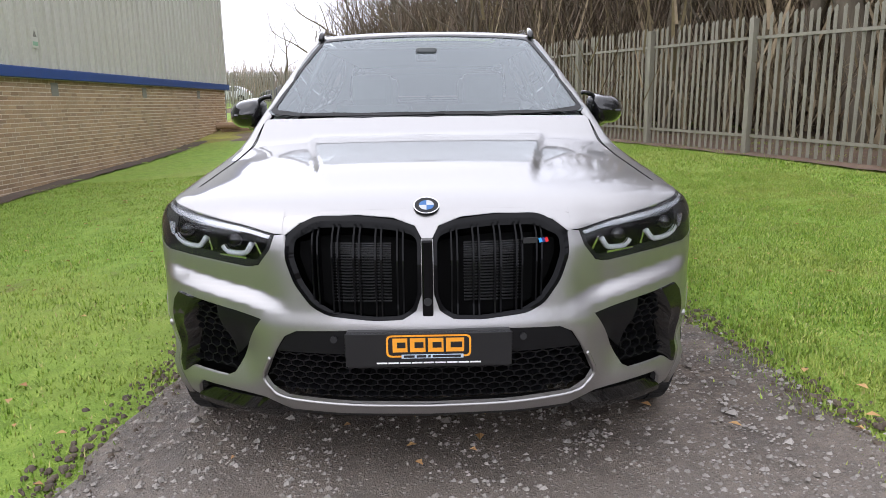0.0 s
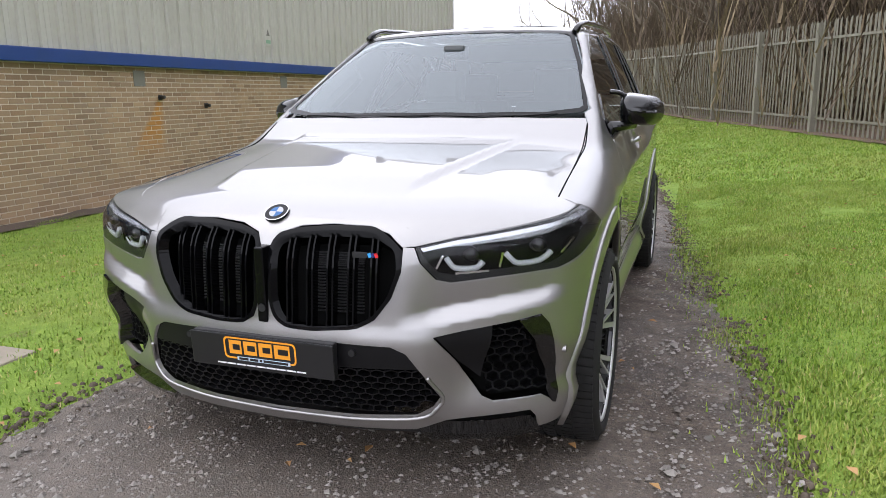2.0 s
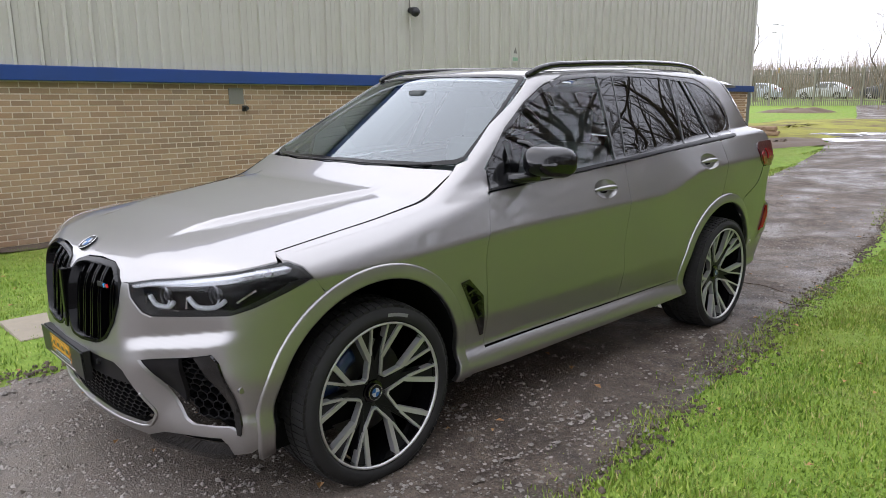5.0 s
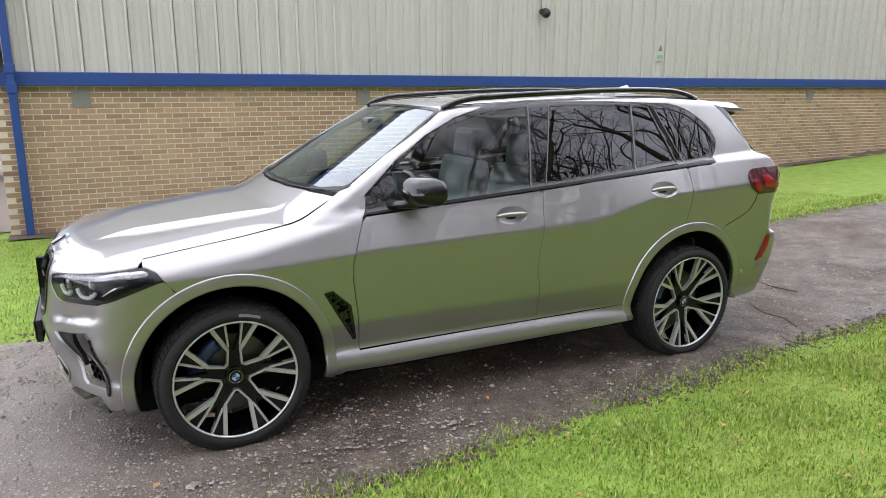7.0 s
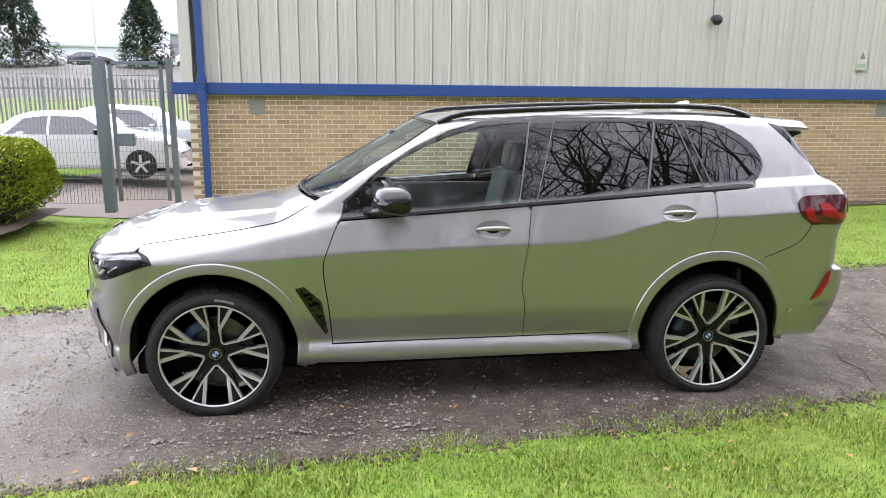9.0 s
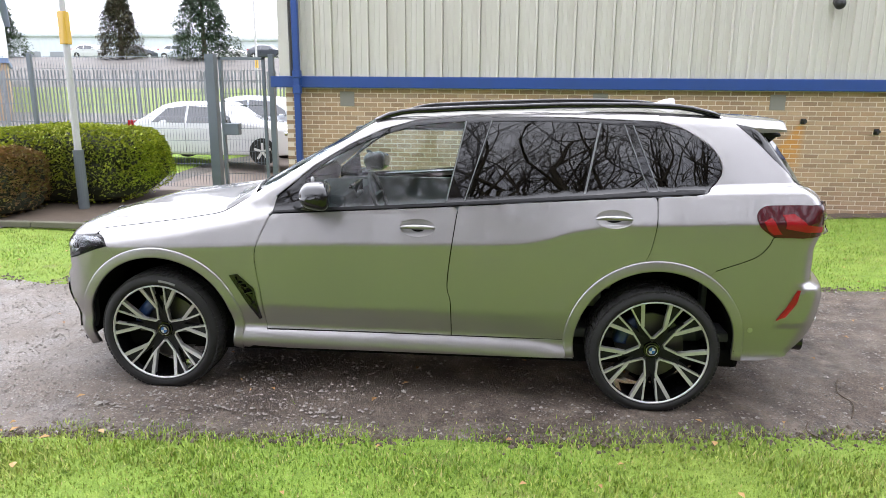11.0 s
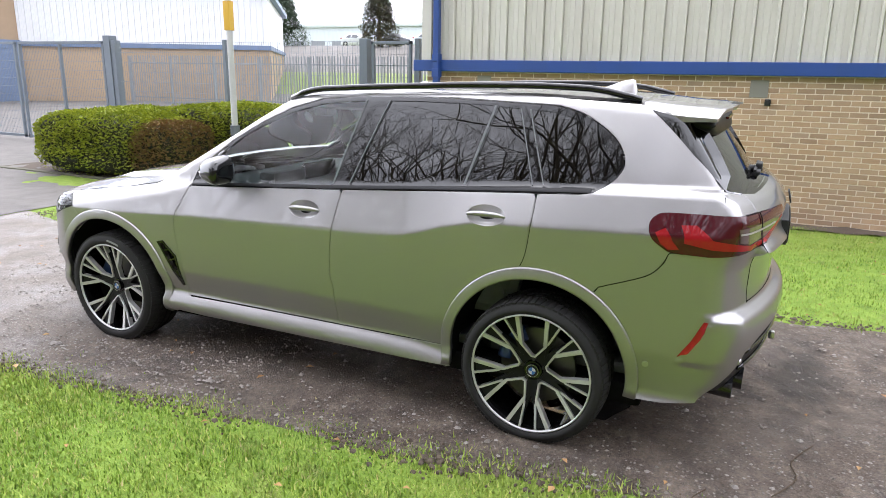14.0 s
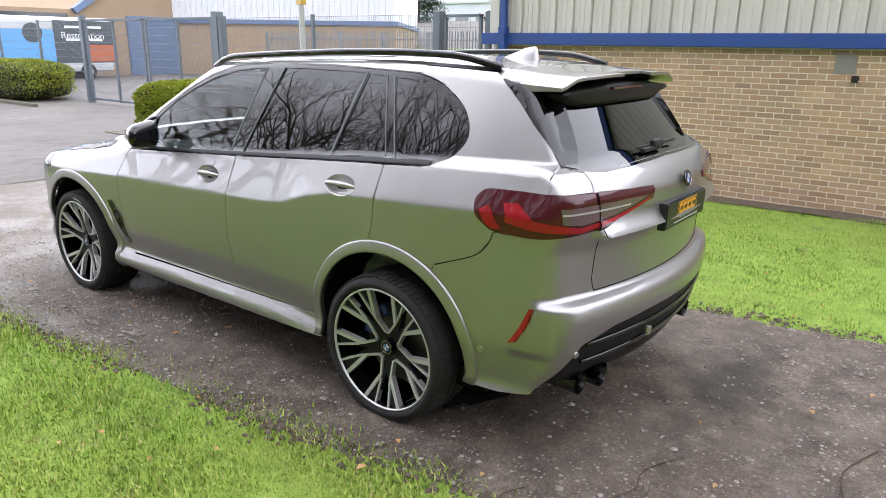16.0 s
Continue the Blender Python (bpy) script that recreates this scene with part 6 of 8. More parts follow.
def track():
    ys = np.r_[np.arange(-4.6, 9, 0.06), np.arange(9, 22, 0.25), np.arange(22, 48.1, 1.0)]
    cols = 44
    vs, fs = [], []
    for y in ys:
        a, b = float(track_l(y)), float(track_r(y))
        a += 0.10 * noise.noise((y * 1.7, 3.1, 0)) + 0.05 * noise.noise((y * 7, 1.1, 2))
        b += 0.10 * noise.noise((y * 1.7, 8.1, 5)) + 0.05 * noise.noise((y * 7, 6.1, 9))
        for i in range(cols + 1):
            t = i / cols
            x = a + (b - a) * t
            rut = -0.016 * (math.exp(-((x - 1.22) / 0.10) ** 2) + math.exp(-((x + 1.05) / 0.12) ** 2)) * (1 if y > -3 else 0.3)
            mud = (0.022 * noise.noise((x * 7, y * 7, 1)) + 0.028 * noise.noise((x * 19, y * 19, 3))) * math.exp(-(((x + 0.45) / 0.9) ** 2 + ((y - 4.25) / 0.4) ** 2))
            z = float(height(x, y)) + 0.004 + rut + mud + 0.007 * noise.noise((x * 3, y * 3, 0)) + 0.004 * noise.noise((x * 14, y * 14, 7)) - 0.03 * (i in (0, cols))
            vs.append((x, y, z))
    k = cols + 1
    fs = [(j * k + i, j * k + i + 1, (j + 1) * k + i + 1, (j + 1) * k + i) for j in range(len(ys) - 1) for i in range(cols)]
    return mesh_of("track", vs, fs)


solo("road_track", track(), GRAVEL, "damp dark gravel and worn tarmac track with pale chippings", "track", kind="structure")
yard = sheet("yard", list(np.arange(-60, -7, 3.0)) + list(np.arange(-7, 14.1, 0.5)), list(np.arange(-62, -5, 3.0)) + [-4.9, -4.6], 0.010, TARMAC, 0.003)
solo("road_yard", yard, TARMAC, "grey tarmac yard", "yard", kind="structure")
yard2 = sheet("yard2", list(np.arange(-21.5, -7.2, 1.0)) + [-7.35], np.arange(-4.6, 9.1, 0.8), 0.012, TARMAC, 0.003)
PAVERS = plain("brown_paving", (0.20, 0.165, 0.14), 0.85, grain=0.14, scale=9, bump=0.4)
solo("pavement", yard2, PAVERS, "grey paved parking area behind the fence", "pavement", kind="structure")


def clods(side, seed, n):
    """Crumbled earth along the ragged edge of the turf."""
    edge = track_l if side < 0 else track_r
    rr = random.Random(seed)
    vs, fs = [], []
    for _ in range(n):
        y = rr.uniform(-4.4, 9.5)
        if noise.noise((y * 1.9, seed, 0)) + rr.uniform(-0.5, 0.3) < -0.25:
            continue
        x = float(edge(y)) + 0.07 * noise.noise((y * 2.3, seed, 4)) + rr.gauss(-0.01, 0.065)
        r = 0.004 + 0.016 * rr.random() ** 3
        z, q, k = float(height(x, y)) + 0.004, rr.uniform(0, 6.28), len(vs)
        for t, zz in ((1.0, 0.0), (0.72, 0.42)):
            for i in range(6):
                w = r * t * rr.uniform(0.7, 1.3)
                vs.append((x + w * math.cos(q + 1.047 * i), y + w * math.sin(q + 1.047 * i), z + zz * r * rr.uniform(0.6, 1.1) - 0.006 * (zz == 0)))
        vs.append((x, y, z + 0.55 * r))
        fs += [(k + i, k + (i + 1) % 6, k + 6 + (i + 1) % 6, k + 6 + i) for i in range(6)] + [(k + 6 + i, k + 6 + (i + 1) % 6, k + 12) for i in range(6)]
    return mesh_of("clods", vs, fs)


EARTH = leaf("bare_earth", (0.055, 0.041, 0.029), (0.085, 0.064, 0.046), (0.11, 0.085, 0.06))
solo("earth_crumbs_lawn", clods(-1, 3, 3500), EARTH, "crumbled dark earth along the track's edge", "soil", kind="stuff")
solo("earth_crumbs_verge", clods(1, 8, 4500), EARTH, "crumbled dark earth along the track's edge", "soil", kind="stuff")


def stones():
    rnd = random.Random(4)
    vs, fs = [], []
    for _ in range(15000):
        y = rnd.uniform(-2.3, 7) if rnd.random() < 0.6 else rnd.uniform(-2.4, 1.2)
        a, b = float(track_l(y)), float(track_r(y))
        x = rnd.uniform(a + 0.05, b - 0.02)
        r = 0.004 + 0.011 * rnd.random() ** 2.6
        if rnd.random() < 0.02:
            r = rnd.uniform(0.012, 0.024)
        z = float(height(x, y)) + 0.003
        q = rnd.uniform(0, 6.28)
        k = len(vs)
        rr = [r * rnd.uniform(0.7, 1.3) for _ in range(6)]
        for i in range(5):
            vs.append((x + rr[i] * math.cos(q + 1.257 * i), y + rr[i] * math.sin(q + 1.257 * i), z))
        vs.append((x + 0.3 * r, y, z + r * 0.75))
        fs += [(k + i, k + (i + 1) % 5, k + 5) for i in range(5)]
    return mesh_of("stones", vs, fs, smooth=False)


STONE = leaf("pale_chips", (0.135, 0.122, 0.107), (0.325, 0.30, 0.27), (0.10, 0.083, 0.068))
solo("loose_chippings", stones(), STONE, "small loose stone chippings on the track", "gravel", kind="stuff")


def blades(n, area, size, seed, wide=1.0):
    rnd = np.random.RandomState(seed)
    x0, x1, y0, y1 = area
    x, y = rnd.uniform(x0, x1, n), rnd.uniform(y0, y1, n)
    tl, tr = track_l(y), track_r(y)
    edge = np.minimum(abs(x - tl), abs(x - tr))
    wob = np.array([noise.noise((a * 3.1, b * 3.1, 5)) for a, b in zip(x, y)])
    ok = ((x < tl + 0.11 * rnd.randn(n) + 0.10 * wob) | (x > tr + 0.13 * rnd.randn(n) - 0.01 + 0.12 * wob)) & (x > -6.85)
    patchy = np.array([noise.noise((a * 0.9, b * 0.9, 3)) for a, b in zip(x, y)])
    tall = np.array([noise.noise((a * 2.1, b * 2.1, 9)) for a, b in zip(x, y)])
    ok &= (patchy + 0.5 * rnd.rand(n) > -0.35)
    x, y, tall = x[ok], y[ok], tall[ok]
    n = len(x)
    h = size * (0.5 + 0.8 * rnd.rand(n)) * (1 + 0.6 * tall)
    q, lean, w = rnd.rand(n) * 6.283, rnd.rand(n) * 0.9, (0.0032 + 0.0028 * rnd.rand(n)) * wide
    z = height(x, y) - 0.004
    c, s = np.cos(q), np.sin(q)
    p0 = np.stack([x - w * s, y + w * c, z], 1)
    p1 = np.stack([x + w * s, y - w * c, z], 1)
    p2 = np.stack([x + c * h * lean, y + s * h * lean, z + h * (1 - 0.45 * lean)], 1)
    vs = np.stack([p0, p1, p2], 1).reshape(-1, 3)
    me = bpy.data.meshes.new("blades")
    me.vertices.add(3 * n)
    me.vertices.foreach_set("co", vs.ravel())
    me.loops.add(3 * n)
    me.loops.foreach_set("vertex_index", np.arange(3 * n, dtype=np.int32))
    me.polygons.add(n)
    me.polygons.foreach_set("loop_start", np.arange(0, 3 * n, 3, dtype=np.int32))
    me.update(calc_edges=True)
    return me


def blade_mat():
    """Mown turf: lush, yellowed and strawy blades mixed, in drifts of a hand's width and of a stride."""
    n = Nodes("grass_blades")
    geo = n.add("ShaderNodeNewGeometry")
    at = geo.outputs["Position"]
    col = n.ramp(geo.outputs["Random Per Island"], (0.0, (0.105, 0.185, 0.020)), (0.40, (0.195, 0.315, 0.034)), (0.75, (0.29, 0.40, 0.058)), (0.92, (0.37, 0.40, 0.10)), (1.0, (0.46, 0.38, 0.19)))
    col = n.mix(n.ramp(n.noise(0.8, 4, 0.6, at), (0.45, 0.0), (0.68, 0.45)), col, (0.34, 0.345, 0.085))
    col = n.mix(n.ramp(n.noise(5.5, 4, 0.65, at), (0.50, 0.0), (0.70, 0.55)), col, (0.105, 0.20, 0.02))
    col = n.mix(n.ramp(n.noise(3.1, 5, 0.7, at), (0.60, 0.0), (0.70, 0.6)), col, (0.30, 0.25, 0.12))
    n.set(Base_Color=col, Roughness=0.55, Specular_IOR_Level=0.35)
    return n.m


BLADE_MAT = blade_mat()
solo("grass_verge", blades(380000, (1.1, 5.2, -3.2, 7.5), 0.030, 5), BLADE_MAT, "short bright green grass beside the track", "grass", kind="stuff")
solo("grass_lawn", blades(150000, (-6.9, -1.1, -4.5, 10), 0.032, 6), BLADE_MAT, "short green grass between track and building", "grass", kind="stuff")
solo("grass_bank", blades(110000, (-2.4, 8.0, 7.5, 16), 0.042, 7, 2.2), BLADE_MAT, "green grass bank in front of the fence", "grass", kind="stuff")
solo("grass_outer", blades(110000, (5.2, 9.6, -5.5, 7.5), 0.038, 8, 1.8), BLADE_MAT, "short green grass between verge and fence", "grass", kind="stuff")

solo("grass_far", blades(70000, (-3.2, 8.0, 15.8, 28), 0.046, 9, 3.6), BLADE_MAT, "green grass at the foot of the far fence", "grass", kind="stuff")

# ---- the brick and steel building ----
WX, WY0, WY1 = -7.0, -1.66, 21.72
BRICK_TOP, BAND_TOP, EAVE = 1.80, 1.985, 5.2
MORTAR = plain("mortar", (0.66, 0.57, 0.45), 0.95, grain=0.1, scale=14, bump=0.3)
BRICK = brick_mat("buff_brick", [(0.37, 0.235, 0.135), (0.44, 0.298, 0.178), (0.385, 0.262, 0.160), (0.29, 0.188, 0.115), (0.475, 0.33, 0.20), (0.34, 0.238, 0.158)], rust=True)
CLAD = stained("cream_cladding", (0.52, 0.505, 0.45), (0.39, 0.365, 0.31), 0.45, 0.5, stretch=(1, 1, 0.15))
BLUE = stained("blue_trim", (0.014, 0.052, 0.215), (0.025, 0.05, 0.13), 0.4, 0.45)
VENT = plain("grey_vent", (0.20, 0.19, 0.165), 0.8)
SOIL = plain("dark_soil", (0.085, 0.062, 0.043), 0.95, grain=0.2, scale=9, bump=0.8)
wall = part("wall_brick", boxed((WX - 0.25, WY0 + 0.02, -0.5), (WX - 0.0045, WY1 - 0.02, BRICK_TOP), 0.0), MORTAR, None)
tagged(wall, "buff brick wall with pale mortar joints", "wall", kind="structure")
part("wall_return", boxed((WX - 9.0, WY0 + 0.012, -0.5), (WX - 0.25, WY0 + 0.26, BRICK_TOP)), MORTAR, wall)
tagged(part("wall_end", boxed((WX - 9.0, WY1 - 0.26, -0.5), (WX - 0.25, WY1 - 0.012, BRICK_TOP)), MORTAR, None), "brick end wall of the building", "wall", kind="structure")
tagged(part("wall_inside", boxed((WX - 9.0, WY0 + 0.3, -0.5), (WX - 8.8, WY1 - 0.3, EAVE - 0.2)), CLAD, None), "plain back wall", "wall", kind="structure")

# trapezoidal cladding along the long face and round the corner
def cladding(a, b, y_axis, off, z0, z1, pitch=0.3055):
    """Sheeting with upright ribs, along y at x = off, or along x at y = off."""
    prof = []
    n = int(round((b - a) / pitch))
    for i in range(n):
        u = a + i * pitch
        prof += [(u, 0.0), (u + 0.006, 0.050), (u + 0.040, 0.050), (u + 0.046, 0.0), (u + 0.050, -0.02), (u + 0.057, -0.02), (u + 0.060, 0.0), (u + 0.125, 0.0), (u + 0.130, 0.007), (u + 0.145, 0.007), (u + 0.150, 0.0), (u + 0.205, 0.0), (u + 0.210, 0.007), (u + 0.225, 0.007), (u + 0.230, 0.0)]
    prof.append((a + n * pitch, 0.0))
    vs = []
    for u, d in prof:
        for z in (z0, z1):
            vs.append((off + d, u, z) if y_axis else (u, off - d, z))
    fs = [(2 * i, 2 * i + 2, 2 * i + 3, 2 * i + 1) if y_axis else (2 * i, 2 * i + 2, 2 * i + 3, 2 * i + 1) for i in range(len(prof) - 1)]
    return mesh_of("cladding", vs, fs, smooth=False)


clad = solo("wall_cladding", cladding(WY0 + 0.20, WY1, True, WX + 0.03, BAND_TOP - 0.02, EAVE), CLAD, "cream ribbed steel wall cladding", "wall", kind="structure")
part("wall_cladding_end", cladding(WX - 9.0, WX, False, WY0 - 0.0, BAND_TOP - 0.02, EAVE), CLAD, clad)
part("corner_flashing", boxed((WX - 0.10, WY0 - 0.05, BAND_TOP), (WX + 0.075, WY0 + 0.13, EAVE), 0.006), CLAD, clad)
part("corner_flashing", boxed((WX - 0.10, WY1 - 0.10, BAND_TOP), (WX + 0.075, WY1 + 0.06, EAVE), 0.006), CLAD, clad)
tagged(part("trim_blue_band", boxed((WX - 0.10, WY0 - 0.20, BRICK_TOP), (WX + 0.10, WY1 + 0.22, BAND_TOP), 0.012), BLUE, None), "blue painted steel drip band", "trim", kind="structure")
tagged(part("roof_of_building", boxed((WX - 9.2, WY0 - 0.1, EAVE), (WX + 0.25, WY1 + 0.1, EAVE + 0.25), 0.02), BLUE, None), "blue eaves of the building", "roof", kind="structure")
pipe = thing("downpipe", "blue square downpipe at the building's corner", "downpipe")
part("pipe", boxed((WX + 0.10, WY0 + 0.22, -0.35), (WX + 0.20, WY0 + 0.32, EAVE), 0.01), BLUE, pipe)
part("pipe_joint", boxed((WX + 0.085, WY0 + 0.205, 1.70), (WX + 0.215, WY0 + 0.335, 1.84), 0.01), BLUE, pipe)
part("pipe_joint", boxed((WX + 0.085, WY0 + 0.205, 1.96), (WX + 0.215, WY0 + 0.335, 2.08), 0.01), BLUE, pipe)
for i, y in enumerate((-0.58, 3.62, 6.42, 10.6, 14.8, 18.9)):
    v = thing("air_brick", "grey square vent block in the brick wall", "vent", group="vents along the wall")
    part("block", boxed((WX - 0.02, y - 0.12, 1.50), (WX + 0.010, y + 0.12, 1.74), 0.003), VENT, v)
    for k in range(4):
        part("slot", boxed((WX + 0.004, y - 0.10, 1.535 + 0.05 * k), (WX + 0.013, y + 0.10, 1.541 + 0.05 * k)), VENT, v)
for y, z in ((7.99, 1.18), (3.75, 1.44), (6.85, 1.33)):
    p = thing("wall_stub", "short rusty pipe stub in the brick wall", "pipe stub")
    bm = bmesh.new()
    rod(bm, (WX - 0.02, y, z), (WX + 0.09, y, z), 0.028, 0.028, 12)
    part("stub", bm, TRIM, p)
    part("flange", boxed((WX - 0.005, y - 0.04, z - 0.05), (WX + 0.012, y + 0.04, z + 0.04), 0.004), TRIM, p)
lampw = thing("wall_light", "small dark bulkhead light on the cladding", "wall light")
bm = bmesh.new()
rod(bm, (WX + 0.05, 7.10, 3.14), (WX + 0.16, 7.10, 3.12), 0.05, 0.07, 16)
part("housing", bm, TRIM, lampw)
bm = bmesh.new()
bmesh.ops.create_uvsphere(bm, u_segments=16, v_segments=10, radius=0.085, matrix=Matrix.Translation((WX + 0.20, 7.10, 3.10)))
part("shade", bm, TRIM, lampw)
bm = bmesh.new()
rod(bm, (WX + 0.05, 7.10, 3.14), (WX + 0.05, 7.10, 5.2), 0.012, 0.012, 8)
part("conduit", bm, VENT, lampw)
sg = thing("wall_sign", "small white safety sign with a dark symbol", "sign")
part("board", boxed((WX + 0.068, 9.90, 2.32), (WX + 0.076, 10.10, 2.68), 0.003), CLAD, sg)
part("symbol", mesh_of("symbol", [(WX + 0.079, 9.94, 2.51), (WX + 0.079, 10.06, 2.51), (WX + 0.079, 10.00, 2.64)], [(0, 1, 2)], smooth=False), VENT, sg)
part("bar", boxed((WX + 0.076, 9.92, 2.36), (WX + 0.079, 10.08, 2.43)), plain("sign_green", (0.25, 0.40, 0.28), 0.6), sg)
bed = sheet("bed", [WX + 0.02, WX + 0.12, WX + 0.3, WX + 0.42], np.arange(WY0, WY1, 0.3), 0.02, SOIL, 0.05)
solo("soil_strip", bed, SOIL, "dark bare soil strip at the foot of the wall", "soil", kind="structure")

# ---- palisade fences ----
STEEL = stained("weathered_galvanised", (0.26, 0.245, 0.195), (0.13, 0.115, 0.085), 0.7, 0.6, 0.25, 5.0)
STEEL_GREY = stained("grey_galvanised", (0.22, 0.235, 0.24), (0.12, 0.13, 0.13), 0.5, 0.5, 0.3, 5.0)


def pale_mesh(h=2.35):
    """One W-shaped pale with a three-pointed top."""
    cols = [(-0.034, 0.0, 0.05), (-0.014, 0.016, 0.01), (0.0, 0.004, 0.0), (0.014, 0.016, 0.01), (0.034, 0.0, 0.05)]
    vs = []
    for x, y, dz in cols:
        vs += [(x, -y, 0.02), (x, -y, h - 0.10), (x * (1.0 if abs(x) < 0.02 else 1.1), -y, h - dz)]
    fs = []
    for i in range(4):
        for j in range(2):
            a, b = i * 3 + j, (i + 1) * 3 + j
            fs.append((a, b, b + 1, a + 1))
    return vs, fs


def palisade(name, p0, p1, group, mat, label, singles=0, bay=2.75, step_x=0.155, h=2.35):
    """Posts every bay, two rails and upright pales between p0 and p1."""
    p0, p1 = Vector(p0), Vector(p1)
    d = (p1 - p0)
    L = d.length
    d.normalize()
    ang = math.degrees(math.atan2(d.y, d.x))
    n = int(L / bay)
    pv, pf = pale_mesh(h)
    shared = mesh_of("pale", pv, pf, smooth=False)
    shared.materials.append(mat)
    zat = lambda u: float(height(*(p0 + d * u)))
    f = thing(name, label, "fence", group=group)
    vs, fs = [], []
    for b in range(n + 1):
        u = b * bay
        x, y = p0 + d * u
        part("post", boxed((-0.05, -0.02, -0.2), (0.05, 0.10, h - 0.06), 0.006, pose(x, y, zat(u), 0, 0, ang)), mat, f)
        if b == n:
            break
        za, zb = zat(u), zat(u + bay)
        for zr in (0.32, h - 0.38):
            v0, v1 = p0 + d * u, p0 + d * (u + bay)
            nx = Vector((-d.y, d.x)) * 0.02
            a = [(*(v0 + nx * s), za + zr + o) for s in (-0.4, 1.2) for o in (-0.025, 0.025)] + [(*(v1 + nx * s), zb + zr + o) for s in (-0.4, 1.2) for o in (-0.025, 0.025)]
            part("rail", mesh_of("rail", a, [(0, 1, 5, 4), (2, 6, 7, 3), (1, 3, 7, 5), (0, 4, 6, 2)], smooth=False), mat, f)
    rnd = random.Random(2)
    k = int(n * bay / step_x)
    near = set(range(singles)) if singles else set()
    for i in range(k):
        u = (i + 0.5) * step_x
        x, y = p0 + d * u
        m = pose(x, y, zat(u) + rnd.uniform(-0.01, 0.01), rnd.uniform(-0.6, 0.6), rnd.uniform(-0.8, 0.8), ang)
        if i in near:
            ob = part("pale", shared, mat, f)
            ob.matrix_local = m
        else:
            b = len(vs)
            vs += [m @ Vector(q) for q in pv]
            fs += [tuple(q + b for q in w) for w in pf]
    if vs:
        ob = part("paling_infill", mesh_of("paling_infill", vs, fs, smooth=False), mat, f)
        ob["kind"] = "stuff"
    return f


FD = Vector((-0.347, 0.938)).normalized()
F0 = Vector((4.64, 12.0))
palisade("palisade_fence", F0 - FD * 16.5, F0 + FD * 38, "boundary fences", STEEL, "tall weathered steel palisade fence along the wood", 200)
palisade("palisade_fence", (-8.0, 46.5), (-46, 47), "boundary fences", STEEL, "distant steel palisade fence across the far end", step_x=0.115)
palisade("palisade_fence", (-22.0, -26.0), (-22.0, 14.0), "boundary fences", STEEL_GREY, "grey steel palisade fence beyond the parking area")
palisade("palisade_fence", (-7.2, 22.3), (-10.4, 24.6), "boundary fences", STEEL_GREY, "grey palisade gate at the building's far corner")
solo("soil_fence_strip", mesh_of("strip", [(*(F0 + FD * u + Vector((FD.y, -FD.x)) * s), float(height(*(F0 + FD * u + Vector((FD.y, -FD.x)) * s))) + 0.03 + 0.03 * noise.noise((u * 3, s * 5, 0))) for u in np.arange(-16, 40, 0.3) for s in (-0.35, -0.15, 0.1, 0.5, 1.2, 3.0, 8.0, 20.0)],
     [(8 * i + j, 8 * i + j + 1, 8 * i + j + 9, 8 * i + j + 8) for i in range(186) for j in range(7)]), plain("leaf_litter", (0.15, 0.10, 0.066), 0.95, grain=0.25, scale=6, bump=0.9), "brown leaf litter under the fence and trees", "leaf litter", kind="structure")


# ---- bare trees ----
BARK = bark("grey_bark", (0.075, 0.062, 0.045), (0.16, 0.135, 0.10))
TWIG = bark("brown_twigs", (0.075, 0.056, 0.040), (0.15, 0.115, 0.082))


class Wood:
    """Grows tapered limbs into two meshes: the trunk with its limbs, and the twigs."""

    def __init__(self, seed, fine=False):
        self.fine = fine
        self.r = random.Random(seed)
        self.limb, self.twig = ([], []), ([], [])

    def stick(self, pts, r0, r1, n, store):
        vs, fs = store
        k = len(vs)
        m = len(pts)
        for i, p in enumerate(pts):
            d = (pts[min(i + 1, m - 1)] - pts[max(i - 1, 0)]).normalized()
            s = d.orthogonal().normalized()
            u = d.cross(s)
            rr = r0 + (r1 - r0) * i / (m - 1)
            for j in range(n):
                q = 6.283 * j / n
                vs.append(p + s * (rr * math.cos(q)) + u * (rr * math.sin(q)))
        for i in range(m - 1):
            for j in range(n):
                a, b = k + i * n + j, k + i * n + (j + 1) % n
                fs.append((a, b, b + n, a + n))

    def grow(self, p, d, length, r, depth, up=0.12):
        rnd = self.r
        n = 4 if depth > 1 else (2 if depth or not self.fine else 1)
        pts = [p]
        for i in range(n):
            d = (d + Vector((rnd.gauss(0, 0.12), rnd.gauss(0, 0.12), rnd.gauss(0, 0.09) + up * 0.3))).normalized()
            pts.append(pts[-1] + d * (length / n))
        r1 = r * 0.62
        self.stick(pts, r, r1, 7 if depth > 3 else (5 if depth > 2 else 3), self.limb if depth > 2 else self.twig)
        if depth == 0:
            return
        kids = rnd.choice((2, 3, 3)) if depth > 1 else rnd.choice((2, 3))
        for k in range(kids):
            side = Vector((rnd.gauss(0, 1), rnd.gauss(0, 1), rnd.gauss(0, 0.5))).normalized()
            nd = (d + side * rnd.uniform(0.45, 0.95) + Vector((0, 0, up))).normalized()
            at = pts[-1] if k == 0 else pts[rnd.randint(max(1, n - 2), n)]
            self.grow(at, nd, length * rnd.uniform(0.62, 0.82), r1 * (0.9 if k == 0 else rnd.uniform(0.55, 0.75)), depth - 1, up)


